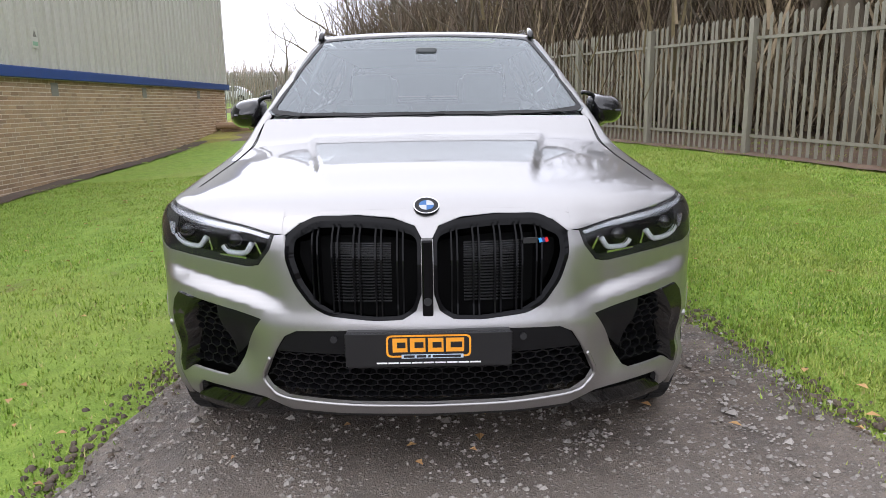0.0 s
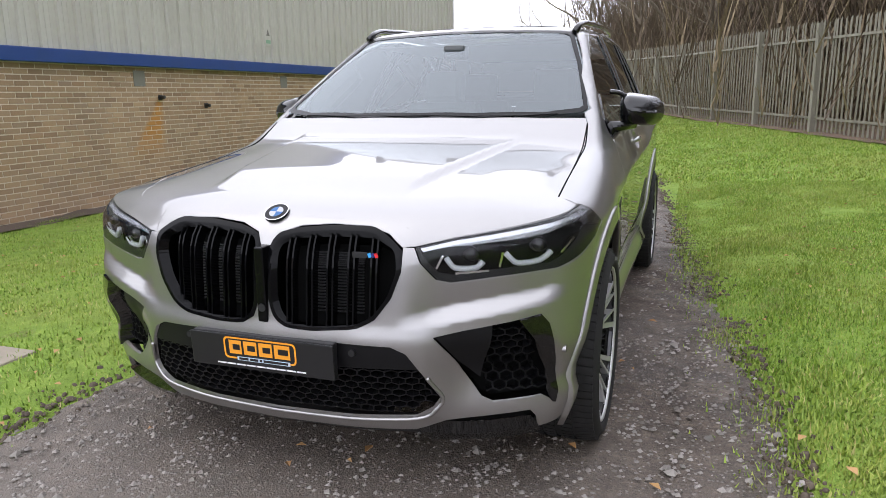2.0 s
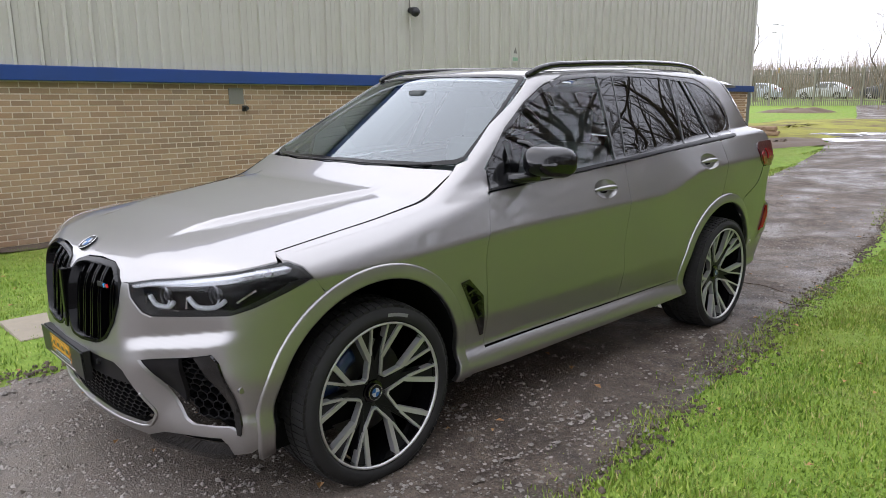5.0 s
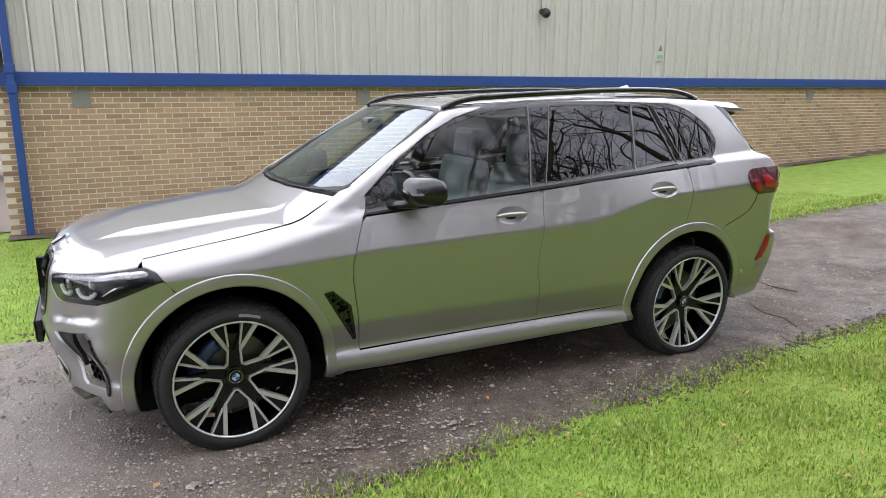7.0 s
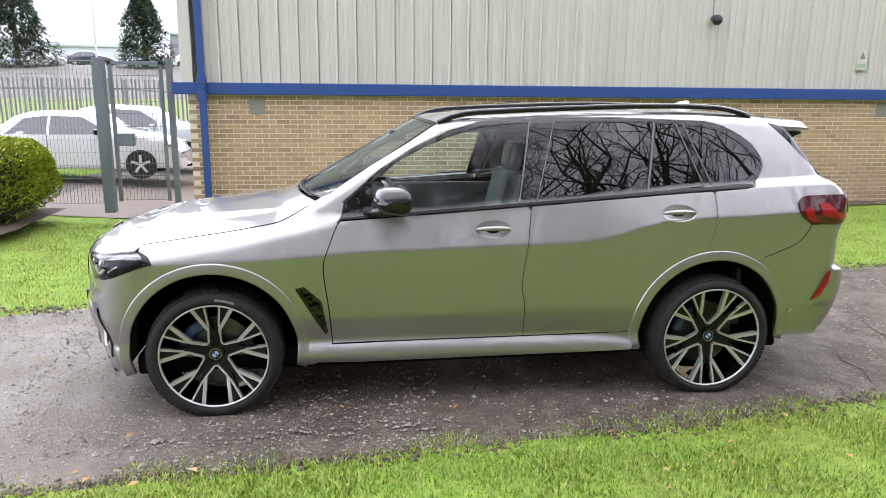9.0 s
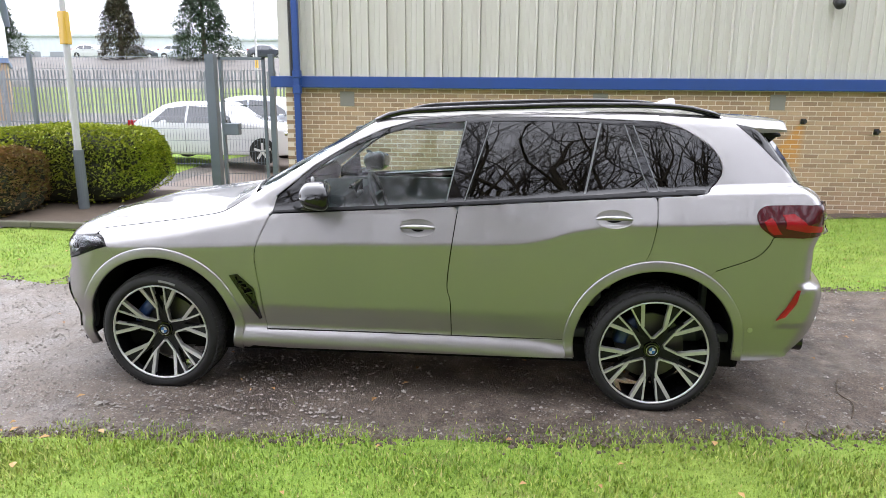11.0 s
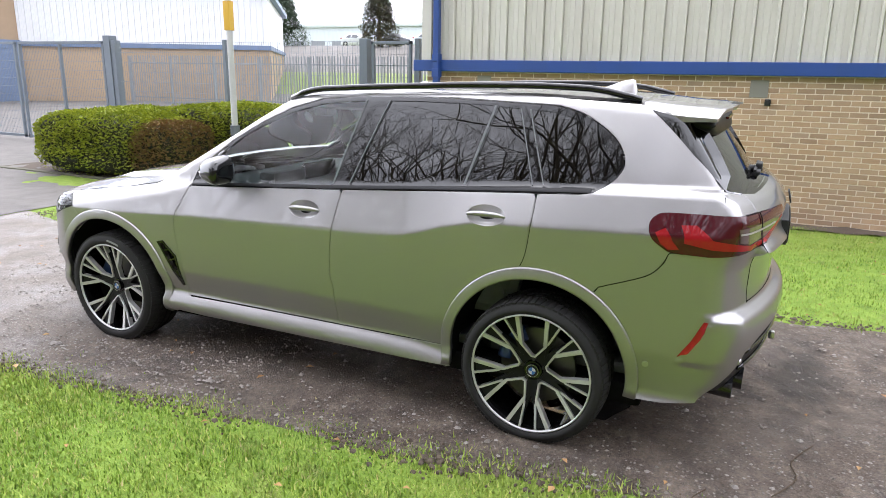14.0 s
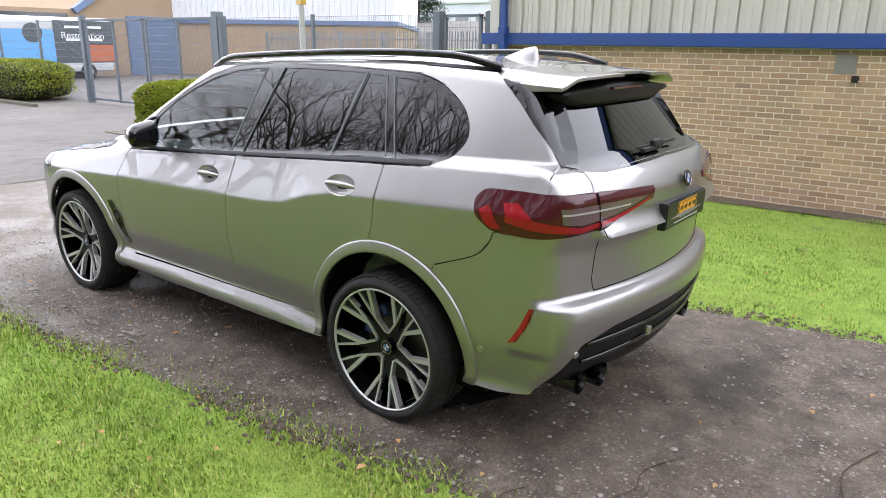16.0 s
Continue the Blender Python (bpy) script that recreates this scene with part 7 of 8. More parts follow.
def tree_kind(seed, tall, r, depth, clear):
    w = Wood(seed, depth > 6)
    w.grow(Vector((0, 0, -0.3)), Vector((0, 0, 1)), clear, r, depth)
    if tall > 0:
        rnd = random.Random(seed + 50)
        p = Vector((0, 0, clear * 0.9))
        for i in range(6):
            w.grow(p + Vector((0, 0, i * tall / 7)), Vector((rnd.gauss(0, 1), rnd.gauss(0, 1), 0.6)).normalized(), tall * 0.22, r * 0.33, 3)
    return mesh_of("trunk", *w.limb), mesh_of("crown", *w.twig, smooth=False)


KINDS = [tree_kind(11, 0, 0.17, 6, 3.6), tree_kind(23, 3.0, 0.14, 5, 4.2), tree_kind(31, 0, 0.20, 6, 3.0), tree_kind(47, 4.0, 0.11, 5, 3.4), tree_kind(61, 0, 0.17, 7, 3.3), tree_kind(67, 0, 0.185, 7, 3.1)]
for t, c in KINDS:
    t.materials.append(BARK)
    c.materials.append(TWIG)


def bare_tree(x, y, kind, size, spin, far=False):
    m = pose(x, y, float(height(x, y)) - 0.05, 0, 0, spin) @ Matrix.Diagonal((size, size, size, 1))
    t = thing("bare_tree", "leafless tree with grey-brown bark and fine twigs", "tree", m, group="bare trees")
    part("trunk", KINDS[kind][0], None, t)
    part("crown", KINDS[kind][1], None, t)


rnd = random.Random(8)
NORM = Vector((FD.y, -FD.x))
for i in range(120):
    u = -34 + i * 0.62 + rnd.uniform(-0.6, 0.6)
    q = F0 + FD * u + NORM * (1.6 + 11.5 * rnd.random() ** 1.3 + (1.5 if u < -8 else 0))
    if u < -6 and i % 5 in (1, 3):
        continue
    bare_tree(q.x, q.y, rnd.randrange(4), rnd.uniform(0.8, 1.2) * (1.35 if u < 0 else 1.0), rnd.uniform(0, 360))
for x, y, k, s in ((13.8, -9, 4, 1.5), (13.5, -12.5, 4, 1.5), (12.4, -5.5, 5, 1.5), (13, -7.2, 5, 1.6), (11.8, -3.0, 4, 1.5), (13.5, -1, 4, 1.5), (11.8, 1.6, 5, 1.5), (11.2, 0.0, 5, 1.5), (10.6, 3.4, 4, 1.45), (9.8, 4.9, 4, 1.4), (12.3, 5.4, 5, 1.5), (15.5, 3.5, 4, 1.6), (16, -4, 4, 1.6),
                   (-16.2, 56, 4, 0.50), (-22, 58, 2, 1.0), (-31, 66, 3, 1.0), (-11.0, 52, 5, 0.85), (-7, 50, 4, 1.0), (-4, 48, 1, 1.1), (-40, 70, 0, 1.0)):
    bare_tree(x, y, k, s, rnd.uniform(0, 360))
for i in range(12):
    bare_tree(rnd.uniform(11.2, 14.0) - 0.37 * (i - 3), -3 + i * 1.05, 4 + i % 2, rnd.uniform(1.6, 2.0), rnd.uniform(0, 360))
for i in range(13):
    bare_tree(rnd.uniform(14.6, 18.5), -6.5 - i * 1.5, 4 + i % 2, rnd.uniform(1.7, 2.1), rnd.uniform(0, 360))
for i in range(18):
    bare_tree(-8.6 + i * 0.75 + rnd.uniform(-0.6, 0.6), rnd.uniform(49.5, 63), (0, 2)[i % 2], rnd.uniform(0.95, 1.3), rnd.uniform(0, 360))


def scrub(seed, n, tall):
    """A leafless thicket of thin upright stems."""
    w = Wood(seed)
    rr = random.Random(seed)
    for _ in range(n):
        w.grow(Vector((rr.gauss(0, 0.5), rr.gauss(0, 0.5), -0.1)), Vector((rr.gauss(0, 0.35), rr.gauss(0, 0.35), 1)).normalized(), tall * rr.uniform(0.3, 0.5), 0.012, 2)
    return mesh_of("stems", *w.twig, smooth=False)


SCRUB = [scrub(s, 16, 2.6) for s in (3, 5)]
SCRUB_MAT = bark("straw_twigs", (0.14, 0.105, 0.065), (0.30, 0.24, 0.155))
for s in SCRUB:
    s.materials.append(SCRUB_MAT)
for i in range(64):
    u = -15 + i * 0.95 + rnd.uniform(-0.5, 0.5)
    q = F0 + FD * u + NORM * rnd.uniform(1.0, 6.5)
    t = thing("leafless_shrub", "leafless straw-brown shrub behind the fence", "shrub", pose(q.x, q.y, float(height(q.x, q.y)), 0, 0, rnd.uniform(0, 360)) @ Matrix.Diagonal((1, 1, rnd.uniform(0.7, 1.4), 1)), group="shrubs behind the fence")
    part("twig_growth", SCRUB[i % 2], None, t)["kind"] = "stuff"

# ---- clipped hedges ----
HEDGE_A = leaf("hedge_green", (0.14, 0.19, 0.022), (0.34, 0.39, 0.045), (0.50, 0.52, 0.08))
HEDGE_B = leaf("hedge_brown", (0.18, 0.10, 0.045), (0.28, 0.18, 0.08), (0.26, 0.26, 0.06))
# near-black: the shade deep between the leaves, put into the core's colour
HEDGE_SHADE = plain("hedge_inner_shade", (0.018, 0.020, 0.008), 0.95)


def hedge(cx, cy, sx, sy, h, n, mat, seed, label, z0=0.0):
    """A rounded clipped block: a core coloured as the shade within, with many small leaves over it."""
    rr = np.random.RandomState(seed)

    def surf(a, b, c):
        k = (abs(a) ** 4 + abs(b) ** 4 + abs(c) ** 4) ** 0.25
        a, b, c = a / k, b / k, c / k
        bulge = 1 + 0.07 * noise.noise((a * 2 + seed, b * 2, c * 2)) + 0.03 * noise.noise((a * 6, b * 6 + seed, c * 6))
        return Vector((cx + a * sx * bulge, cy + b * sy * bulge, z0 + max(0.03, h * 0.5 + c * h * 0.5 * bulge)))
    t = thing("clipped_hedge", label, "hedge", group="hedges by the gate")
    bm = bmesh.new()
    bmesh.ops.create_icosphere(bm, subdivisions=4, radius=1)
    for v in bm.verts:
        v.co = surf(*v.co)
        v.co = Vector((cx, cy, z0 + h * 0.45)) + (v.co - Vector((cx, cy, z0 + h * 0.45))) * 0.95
    part("core", bm, HEDGE_SHADE, t)
    vs, fs = [], []
    for _ in range(n):
        a, b, c = rr.randn(3)
        if c < -0.6:
            c = -c
        q = surf(a, b, c)
        q += Vector(rr.randn(3)) * 0.018
        d = Vector(rr.randn(3)).normalized()
        e = d.orthogonal().normalized() * (0.012 + 0.008 * rr.rand())
        d *= 0.022 + 0.016 * rr.rand()
        k = len(vs)
        vs += [q - d, q + e, q + d, q - e]
        fs.append((k, k + 1, k + 2, k + 3))
    ob = part("leaves", mesh_of("leaves", vs, fs, smooth=False), mat, t)
    ob["kind"] = "stuff"


hedge(-6.05, -4.95, 0.95, 1.40, 1.16, 20000, HEDGE_A, 1, "clipped green hedge with yellow-green tips")
hedge(-4.55, -6.45, 0.85, 1.30, 1.05, 18000, HEDGE_A, 2, "rounded clipped hedge, green with bare dark foot")
hedge(-4.50, -5.15, 0.62, 0.50, 0.92, 9000, HEDGE_B, 3, "browned clipped hedge beside the lamp post")
hedge(-6.0, -7.6, 1.0, 0.9, 1.02, 9000, HEDGE_A, 4, "clipped green hedge with yellow-green tips")
hedge(-6.6, -19.5, 1.0, 2.6, 1.15, 14000, HEDGE_A, 5, "rounded green hedge beside the yard fence")
beds = mesh_of("bed", [(x, y, 0.012 + 0.02 * noise.noise((x * 4, y * 4, 0))) for y in np.arange(-8.8, -3.4, 0.2) for x in np.arange(-7.0, -3.82, 0.16)], [(20 * j + i, 20 * j + i + 1, 20 * j + i + 21, 20 * j + i + 20) for j in range(26) for i in range(19)])
solo("soil_hedge_bed", beds, SOIL, "dark soil bed under the hedges", "soil", kind="structure")
KERB = plain("concrete_kerb", (0.12, 0.115, 0.08), 0.9, grain=0.12, scale=12, bump=0.3)
for i in range(6):
    k = thing("kerb_stone", "weathered concrete edging stone by the hedge bed", "kerb", group="kerb stones")
    part("stone", boxed((-3.92, -8.8 + i * 0.915, -0.05), (-3.82, -8.8 + i * 0.915 + 0.905, 0.030), 0.012), KERB, k)
for i in range(10):
    k = thing("kerb_stone", "weathered concrete edging stone by the yard", "kerb", group="kerb stones")
    part("stone", boxed((-5.45, -24.5 + i * 0.915, -0.05), (-5.33, -24.5 + i * 0.915 + 0.905, 0.10), 0.012), KERB, k)

# ---- lamp posts ----
POST_GREY = plain("pale_galvanised", (0.46, 0.46, 0.45), 0.5, 0.3)
POST_DARK = plain("dark_post_base", (0.10, 0.115, 0.125), 0.6)


def lamp_post(x, y, tall, arm):
    t = thing("street_lamp", "slim grey steel lamp post with a dark foot", "street lamp", pose(x, y, float(height(x, y))))
    bm = bmesh.new()
    rod(bm, (0, 0, -0.1), (0, 0, 1.0), 0.078, 0.075, 16)
    part("base", bm, POST_DARK, t)
    bm = bmesh.new()
    rod(bm, (0, 0, 1.0), (0, 0, tall), 0.052, 0.040, 16)
    part("column", bm, POST_GREY, t)
    bm = bmesh.new()
    rod(bm, (0, 0, tall - 0.02), (arm, 0, tall + 0.1), 0.03, 0.03, 10)
    part("arm", bm, POST_GREY, t)
    part("lantern", boxed((arm, -0.12, tall + 0.05), (arm + 0.6, 0.12, tall + 0.17), 0.03), POST_GREY, t)
    part("notice", boxed((-0.056, -0.06, 2.5), (0.056, 0.06, 2.95), 0.01), paint_gloss("yellow_notice", (0.55, 0.33, 0.02), 0.5), t)


lamp_post(-5.02, -4.2, 6.0, 0.8)
lamp_post(-24.9, 70, 6.9, -1.0)
lamp_post(-33, 90, 7.4, -1.0)
lamp_post(-26.5, -9.0, 7.0, 0.8)

# ---- mesh fence and gates by the yard ----
MESH = stained("blue_grey_steel", (0.14, 0.165, 0.19), (0.09, 0.10, 0.11), 0.5, 0.5, 0.3)


def mesh_panel(name, a, b, z0, z1, parent, pitch=0.055, framed=True):
    """Upright wires with a few cross wires between two posts, as one welded sheet."""
    a, b = Vector(a), Vector(b)
    d = b - a
    L = d.length
    d.normalize()
    vs, fs = [], []

    def wire(p, q, r):
        k = len(vs)
        p, q = Vector(p), Vector(q)
        e = (q - p).normalized()
        s = e.orthogonal().normalized() * r
        u = e.cross(s)
        for o in (p, q):
            vs.extend([o + s, o - s * 0.5 + u * 0.87, o - s * 0.5 - u * 0.87])
        fs.extend([(k + i, k + (i + 1) % 3, k + 3 + (i + 1) % 3, k + 3 + i) for i in range(3)])
    for i in range(int(L / pitch) + 1):
        x, y = a + d * (i * pitch)
        wire((x, y, z0), (x, y, z1), 0.0035)
    for i in range(12):
        z = z0 + (z1 - z0) * i / 11
        wire((a.x, a.y, z), (b.x, b.y, z), 0.004)
    ob = part(name, mesh_of(name, vs, fs, smooth=False), MESH, parent)
    return ob


def post(x, y, h, parent, w=0.08):
    return part("post", boxed((x - w / 2, y - w / 2, -0.1), (x + w / 2, y + w / 2, h), 0.006), MESH, parent)


f = thing("mesh_fence", "blue-grey welded mesh fence behind the hedges", "fence", group="yard fences")
for y in (-3.0, -6.3, -9.4):
    post(-7.2, y, 2.35, f, 0.16 if y > -4 or y < -9 else 0.07)
mesh_panel("mesh_sheet", (-7.2, -3.0), (-7.2, -6.3), 0.05, 2.3, f)
mesh_panel("mesh_sheet", (-7.2, -6.3), (-7.2, -9.4), 0.05, 2.3, f)
f = thing("mesh_gate", "narrow blue-grey mesh gate beside the building", "gate", group="yard gates")
post(-7.25, -1.95, 2.35, f, 0.09)
part("frame", boxed((-7.23, -2.86, 0.08), (-7.17, -2.81, 2.3), 0.004), MESH, f)
part("frame", boxed((-7.23, -2.10, 0.08), (-7.17, -2.05, 2.3), 0.004), MESH, f)
part("frame", boxed((-7.23, -2.86, 2.25), (-7.17, -2.05, 2.30), 0.004), MESH, f)
part("lock_box", boxed((-7.27, -2.80, 0.98), (-7.13, -2.55, 1.18), 0.01), MESH, f)
mesh_panel("mesh_sheet", (-7.2, -2.85), (-7.2, -2.06), 0.1, 2.28, f)
f = thing("double_gate", "closed blue-grey double mesh gate of the yard", "gate", group="yard gates")
post(-7.2, -9.55, 2.45, f, 0.20)
post(-7.2, -15.9, 2.45, f, 0.16)
for a, b in ((-9.75, -12.65), (-12.75, -15.75)):
    leaf_ = part("leaf", boxed((-7.23, b, 2.28), (-7.17, a, 2.34), 0.004), MESH, f)
    for y in (a - 0.03, (a + b) / 2, b + 0.03):
        part("upright", boxed((-7.23, y - 0.03, 0.08), (-7.17, y + 0.03, 2.32), 0.004), MESH, leaf_)
    part("bottom_rail", boxed((-7.23, b, 0.10), (-7.17, a, 0.16), 0.004), MESH, leaf_)
    mesh_panel("mesh_sheet", (-7.2, a), (-7.2, b), 0.12, 2.3, leaf_)
f = thing("mesh_fence", "blue-grey welded mesh fence beside the yard gate", "fence", group="yard fences")
for i in range(5):
    post(-7.25, -15.9 - 2.9 * (i + 1), 2.35, f, 0.07)
    mesh_panel("mesh_sheet", (-7.25, -15.9 - 2.9 * i), (-7.25, -15.9 - 2.9 * (i + 1)), 0.05, 2.3, f)

# ---- parked cars behind the fence ----
CAR_WHITE = paint_gloss("white_car_paint", (0.55, 0.56, 0.57), 0.15)
CAR_GREY = paint_gloss("pale_blue_car_paint", (0.50, 0.54, 0.60), 0.15)
WINDOW = paint_gloss("dark_car_window", (0.03, 0.035, 0.04), 0.05)


def hatchback(at, paint, label, length=4.05, tall=1.43, seed=0, name="hatchback_car"):
    """A small hatchback: nose towards +y."""
    c = thing(name, label, "car", at, group="parked cars")
    L = length
    top = spl([0, 0.10, 0.30, 0.85, 1.30, 2.2, 2.75, 3.35, 3.8, 4.05], [0.62, 0.95, 1.05, 1.36, 1.43, 1.40, 1.06, 0.94, 0.80, 0.55])
    wid = spl([0, 0.3, 1.0, 2.5, 3.6, 4.05], [0.70, 0.83, 0.875, 0.88, 0.82, 0.60])
    n, m = 44, 15
    vs = []
    for i in range(n):
        y = L * i / (n - 1)
        yk = 4.05 * i / (n - 1)
        zt, w = float(top(yk)) * tall / 1.43, float(wid(yk))
        for j in range(m):
            t = j / (m - 1)
            z = 0.22 + (zt - 0.22) * t
            belt = 0.92
            k = w * (0.94 + 0.06 * math.sin(min(1, z / belt) * 2.2)) if z < belt else w * (1 - 0.42 * (z - belt) / 0.5 * 0.75)
            k *= 1 if t < 0.93 else 1 - 0.25 * (t - 0.93) / 0.07
            vs.append((k, y - L / 2, z))
    fs = [(i * m + j, i * m + j + 1, (i + 1) * m + j + 1, (i + 1) * m + j) for i in range(n - 1) for j in range(m - 1)]
    k = len(vs)
    vs += [(-x, y, z) for x, y, z in vs]
    fs += [tuple(q + k for q in f[::-1]) for f in fs]
    for i in range(n - 1):
        a, b = i * m + m - 1, (i + 1) * m + m - 1
        fs += [(a, a + k, b + k, b), (i * m, (i + 1) * m, (i + 1) * m + k, i * m + k)]
    fs += [tuple(j for j in range(m)) + tuple(k + j for j in range(m - 1, -1, -1)), tuple((n - 1) * m + j for j in range(m - 1, -1, -1)) + tuple(k + (n - 1) * m + j for j in range(m))]
    part("body", mesh_of("body", vs, fs), paint, c)

    def wx(yk, z):
        w = float(wid(yk))
        return w * (1 - 0.42 * (z - 0.92) / 0.5 * 0.75) + 0.006
    for s in (1, -1):
        for poly in ([(0.62, 0.96), (0.95, 1.27), (1.42, 1.33), (1.42, 0.95)], [(1.48, 0.95), (1.48, 1.33), (2.10, 1.30), (2.50, 1.08), (2.56, 0.95)]):
            q = [(s * wx(y, z), y - 2.025, z * tall / 1.43) for y, z in poly]
            part("side_window", mesh_of("side_window", q, [tuple(range(len(q)))[::-s]], smooth=False), WINDOW, c)
        for y in (0.72, 3.27):
            bm = bmesh.new()
            rod(bm, (s * 0.70, y - 2.025, 0.31), (s * 0.885, y - 2.025, 0.31), 0.31, 0.31, 28)
            wv = part("wheel", bm, RUBBER, c)
            bm = bmesh.new()
            for a in range(5):
                box(bm, (0.0, -0.028, 0.03), (0.02, 0.028, 0.205), 0.004, pose(s * 0.88 - (0.02 if s < 0 else 0), y - 2.025, 0.31, 72 * a, 0, 0))
            rod(bm, (s * 0.883, y - 2.025, 0.31), (s * 0.895, y - 2.025, 0.31), 0.05, 0.05, 12)
            part("alloy", bm, ALLOY, wv)
            bm = bmesh.new()
            rod(bm, (s * 0.86, y - 2.025, 0.31), (s * 0.889, y - 2.025, 0.31), 0.215, 0.215, 24, False)
            part("wheel_rim", bm, ALLOY, wv)
        part("tail_lamp", boxed((s * 0.70 - 0.10, -2.01, 0.86), (s * 0.70 + 0.10, -1.86, 1.0), 0.02), RED_BRIGHT, c)
        part("door_mirror", boxed((s * 0.97 - 0.09, 0.38, 0.94), (s * 0.97 + 0.09, 0.50, 1.06), 0.03), paint if seed else BLACK, c)
        part("head_lamp", boxed((s * 0.62 - 0.14, 1.72, 0.66), (s * 0.62 + 0.14, 1.90, 0.76), 0.03), CHROME, c)
        part("side_seam", boxed((s * 0.884 - 0.004, -0.585, 0.30), (s * 0.884 + 0.004, -0.579, 0.93)), DARK, c)


hatchback(pose(-11.9, -4.75, 0.012), CAR_WHITE, "white hatchback car parked behind the mesh fence")
hatchback(pose(-14.8, -4.35, 0.012), CAR_GREY, "pale grey estate car parked beyond the white hatchback", 4.4, 1.52, 1)

# ---- the second works building and the van ----
BUFF = brick_mat("far_brick", [(0.38, 0.28, 0.18), (0.44, 0.33, 0.21), (0.33, 0.24, 0.16)], 0.15)
CLAD_W = stained("white_cladding", (0.66, 0.67, 0.68), (0.55, 0.55, 0.54), 0.3, 0.5)
BLUE_PALE = stained("faded_blue", (0.12, 0.17, 0.27), (0.09, 0.12, 0.18), 0.4, 0.5)
w2 = thing("works_building", "brick and white-clad works building with a faded blue band", "building")
C2, D2, BACK2 = Vector((-27.0, -21.2)), Vector((-19.5, -32.0)), Vector((-14.5, -10.3))


def prism(z0, z1, grow=0.0):
    d = (D2 - C2).normalized() * grow
    b = BACK2.normalized() * grow
    base = [C2 - d - b, D2 + d - b, D2 + d + BACK2 + b, C2 - d + BACK2 + b]
    return mesh_of("prism", [(p.x, p.y, z) for z in (z0, z1) for p in base], [(3, 2, 1, 0), (4, 5, 6, 7), (0, 1, 5, 4), (1, 2, 6, 5), (2, 3, 7, 6), (3, 0, 4, 7)], smooth=False)


part("wall", prism(-0.3, 2.72), BUFF, w2)
part("core", prism(2.72, 5.5, -0.02), CLAD_W, w2)
part("blue_band", prism(2.72, 2.95, 0.12), BLUE_PALE, w2)
part("roof", prism(5.5, 5.75, 0.3), BLUE_PALE, w2)
ln = (D2 - C2).length
ang2 = math.degrees(math.atan2(D2.y - C2.y, D2.x - C2.x))
part("cladding", cladding(0, ln, False, -0.02, 2.95, 5.5), CLAD_W, w2, at=pose(C2.x, C2.y, 0, 0, 0, ang2 + 180) @ pose(-ln, 0, 0))
w3 = thing("brick_office", "brick gable office with a blue shutter door", "building")
part("wall", mesh_of("wall", [(x, y, z) for y in (-31.3, -44) for x, z in ((-26, -0.3), (-26, 3.2), (-20.5, 7.0), (-15, 3.2), (-7, 3.2), (-7, -0.3))], [(0, 1, 2, 3, 4, 5), (11, 10, 9, 8, 7, 6), (1, 0, 6, 7), (2, 1, 7, 8), (3, 2, 8, 9), (4, 3, 9, 10), (5, 4, 10, 11)], smooth=False), BUFF, w3)
part("shutter", boxed((-20.0, -31.32, -0.1), (-17.2, -31.2, 3.0), 0.01), BLUE_PALE, w3)
for k in range(14):
    part("slat", boxed((-19.95, -31.205, 0.05 + 0.21 * k), (-17.25, -31.18, 0.24 + 0.21 * k), 0.008), BLUE_PALE, w3)
for a, b in (((-26.3, 3.0), (-20.5, 7.05)), ((-20.5, 7.05), (-14.6, 3.0))):
    ang = math.degrees(math.atan2(b[1] - a[1], b[0] - a[0]))
    part("verge", boxed((0, -0.2, 0), (math.dist(a, b), 0.15, 0.3), 0.01, pose(a[0], -31.2, a[1], 0, -ang, 0)), BLUE_PALE, w3)
part("window", boxed((-14.2, -31.3, 2.2), (-10.0, -31.22, 3.0), 0.01), WINDOW, w3)
van = thing("panel_van", "white panel van with blue and dark printed sides", "van")
VAN_BLUE = paint_gloss("van_blue", (0.10, 0.36, 0.72), 0.25)
VAN_DARK = paint_gloss("van_dark", (0.035, 0.04, 0.055), 0.25)
VAN_ORANGE = paint_gloss("van_orange", (0.42, 0.10, 0.03), 0.3)
part("body", boxed((-14.9, -30.6, 0.35), (-8.5, -28.6, 2.75), 0.16), CAR_WHITE, van)
part("dark_wrap", boxed((-14.93, -28.605, 0.75), (-12.2, -28.585, 2.6), 0.006), VAN_DARK, van)
part("orange_wrap", boxed((-14.9, -28.59, 0.8), (-13.4, -28.575, 1.55), 0.006), VAN_ORANGE, van)
part("blue_wrap", boxed((-12.2, -28.605, 0.7), (-9.4, -28.585, 2.2), 0.006), VAN_BLUE, van)
bm = bmesh.new()
rod(bm, (-11.3, -28.6, 2.05), (-11.3, -28.575, 2.05), 0.42, 0.42, 28)
part("dark_disc", bm, VAN_DARK, van)
letters("Restoration", 0.42, WHITE, van, facing((-13.5, -28.57, 1.95), (-1, 0, 0), (0, 0, 1)))
for z in (1.72, 2.28):
    part("print_bar", boxed((-14.4, -28.588, z), (-12.7, -28.572, z + 0.10)), WHITE, van)
for x in (-13.6, -9.8):
    bm = bmesh.new()
    rod(bm, (x, -30.5, 0.36), (x, -28.57, 0.36), 0.36, 0.36, 24)
    wv = part("wheel", bm, RUBBER, van)
    bm = bmesh.new()
    rod(bm, (x, -28.6, 0.36), (x, -28.56, 0.36), 0.2, 0.2, 20)
    part("hub_cap", bm, SATIN, wv)

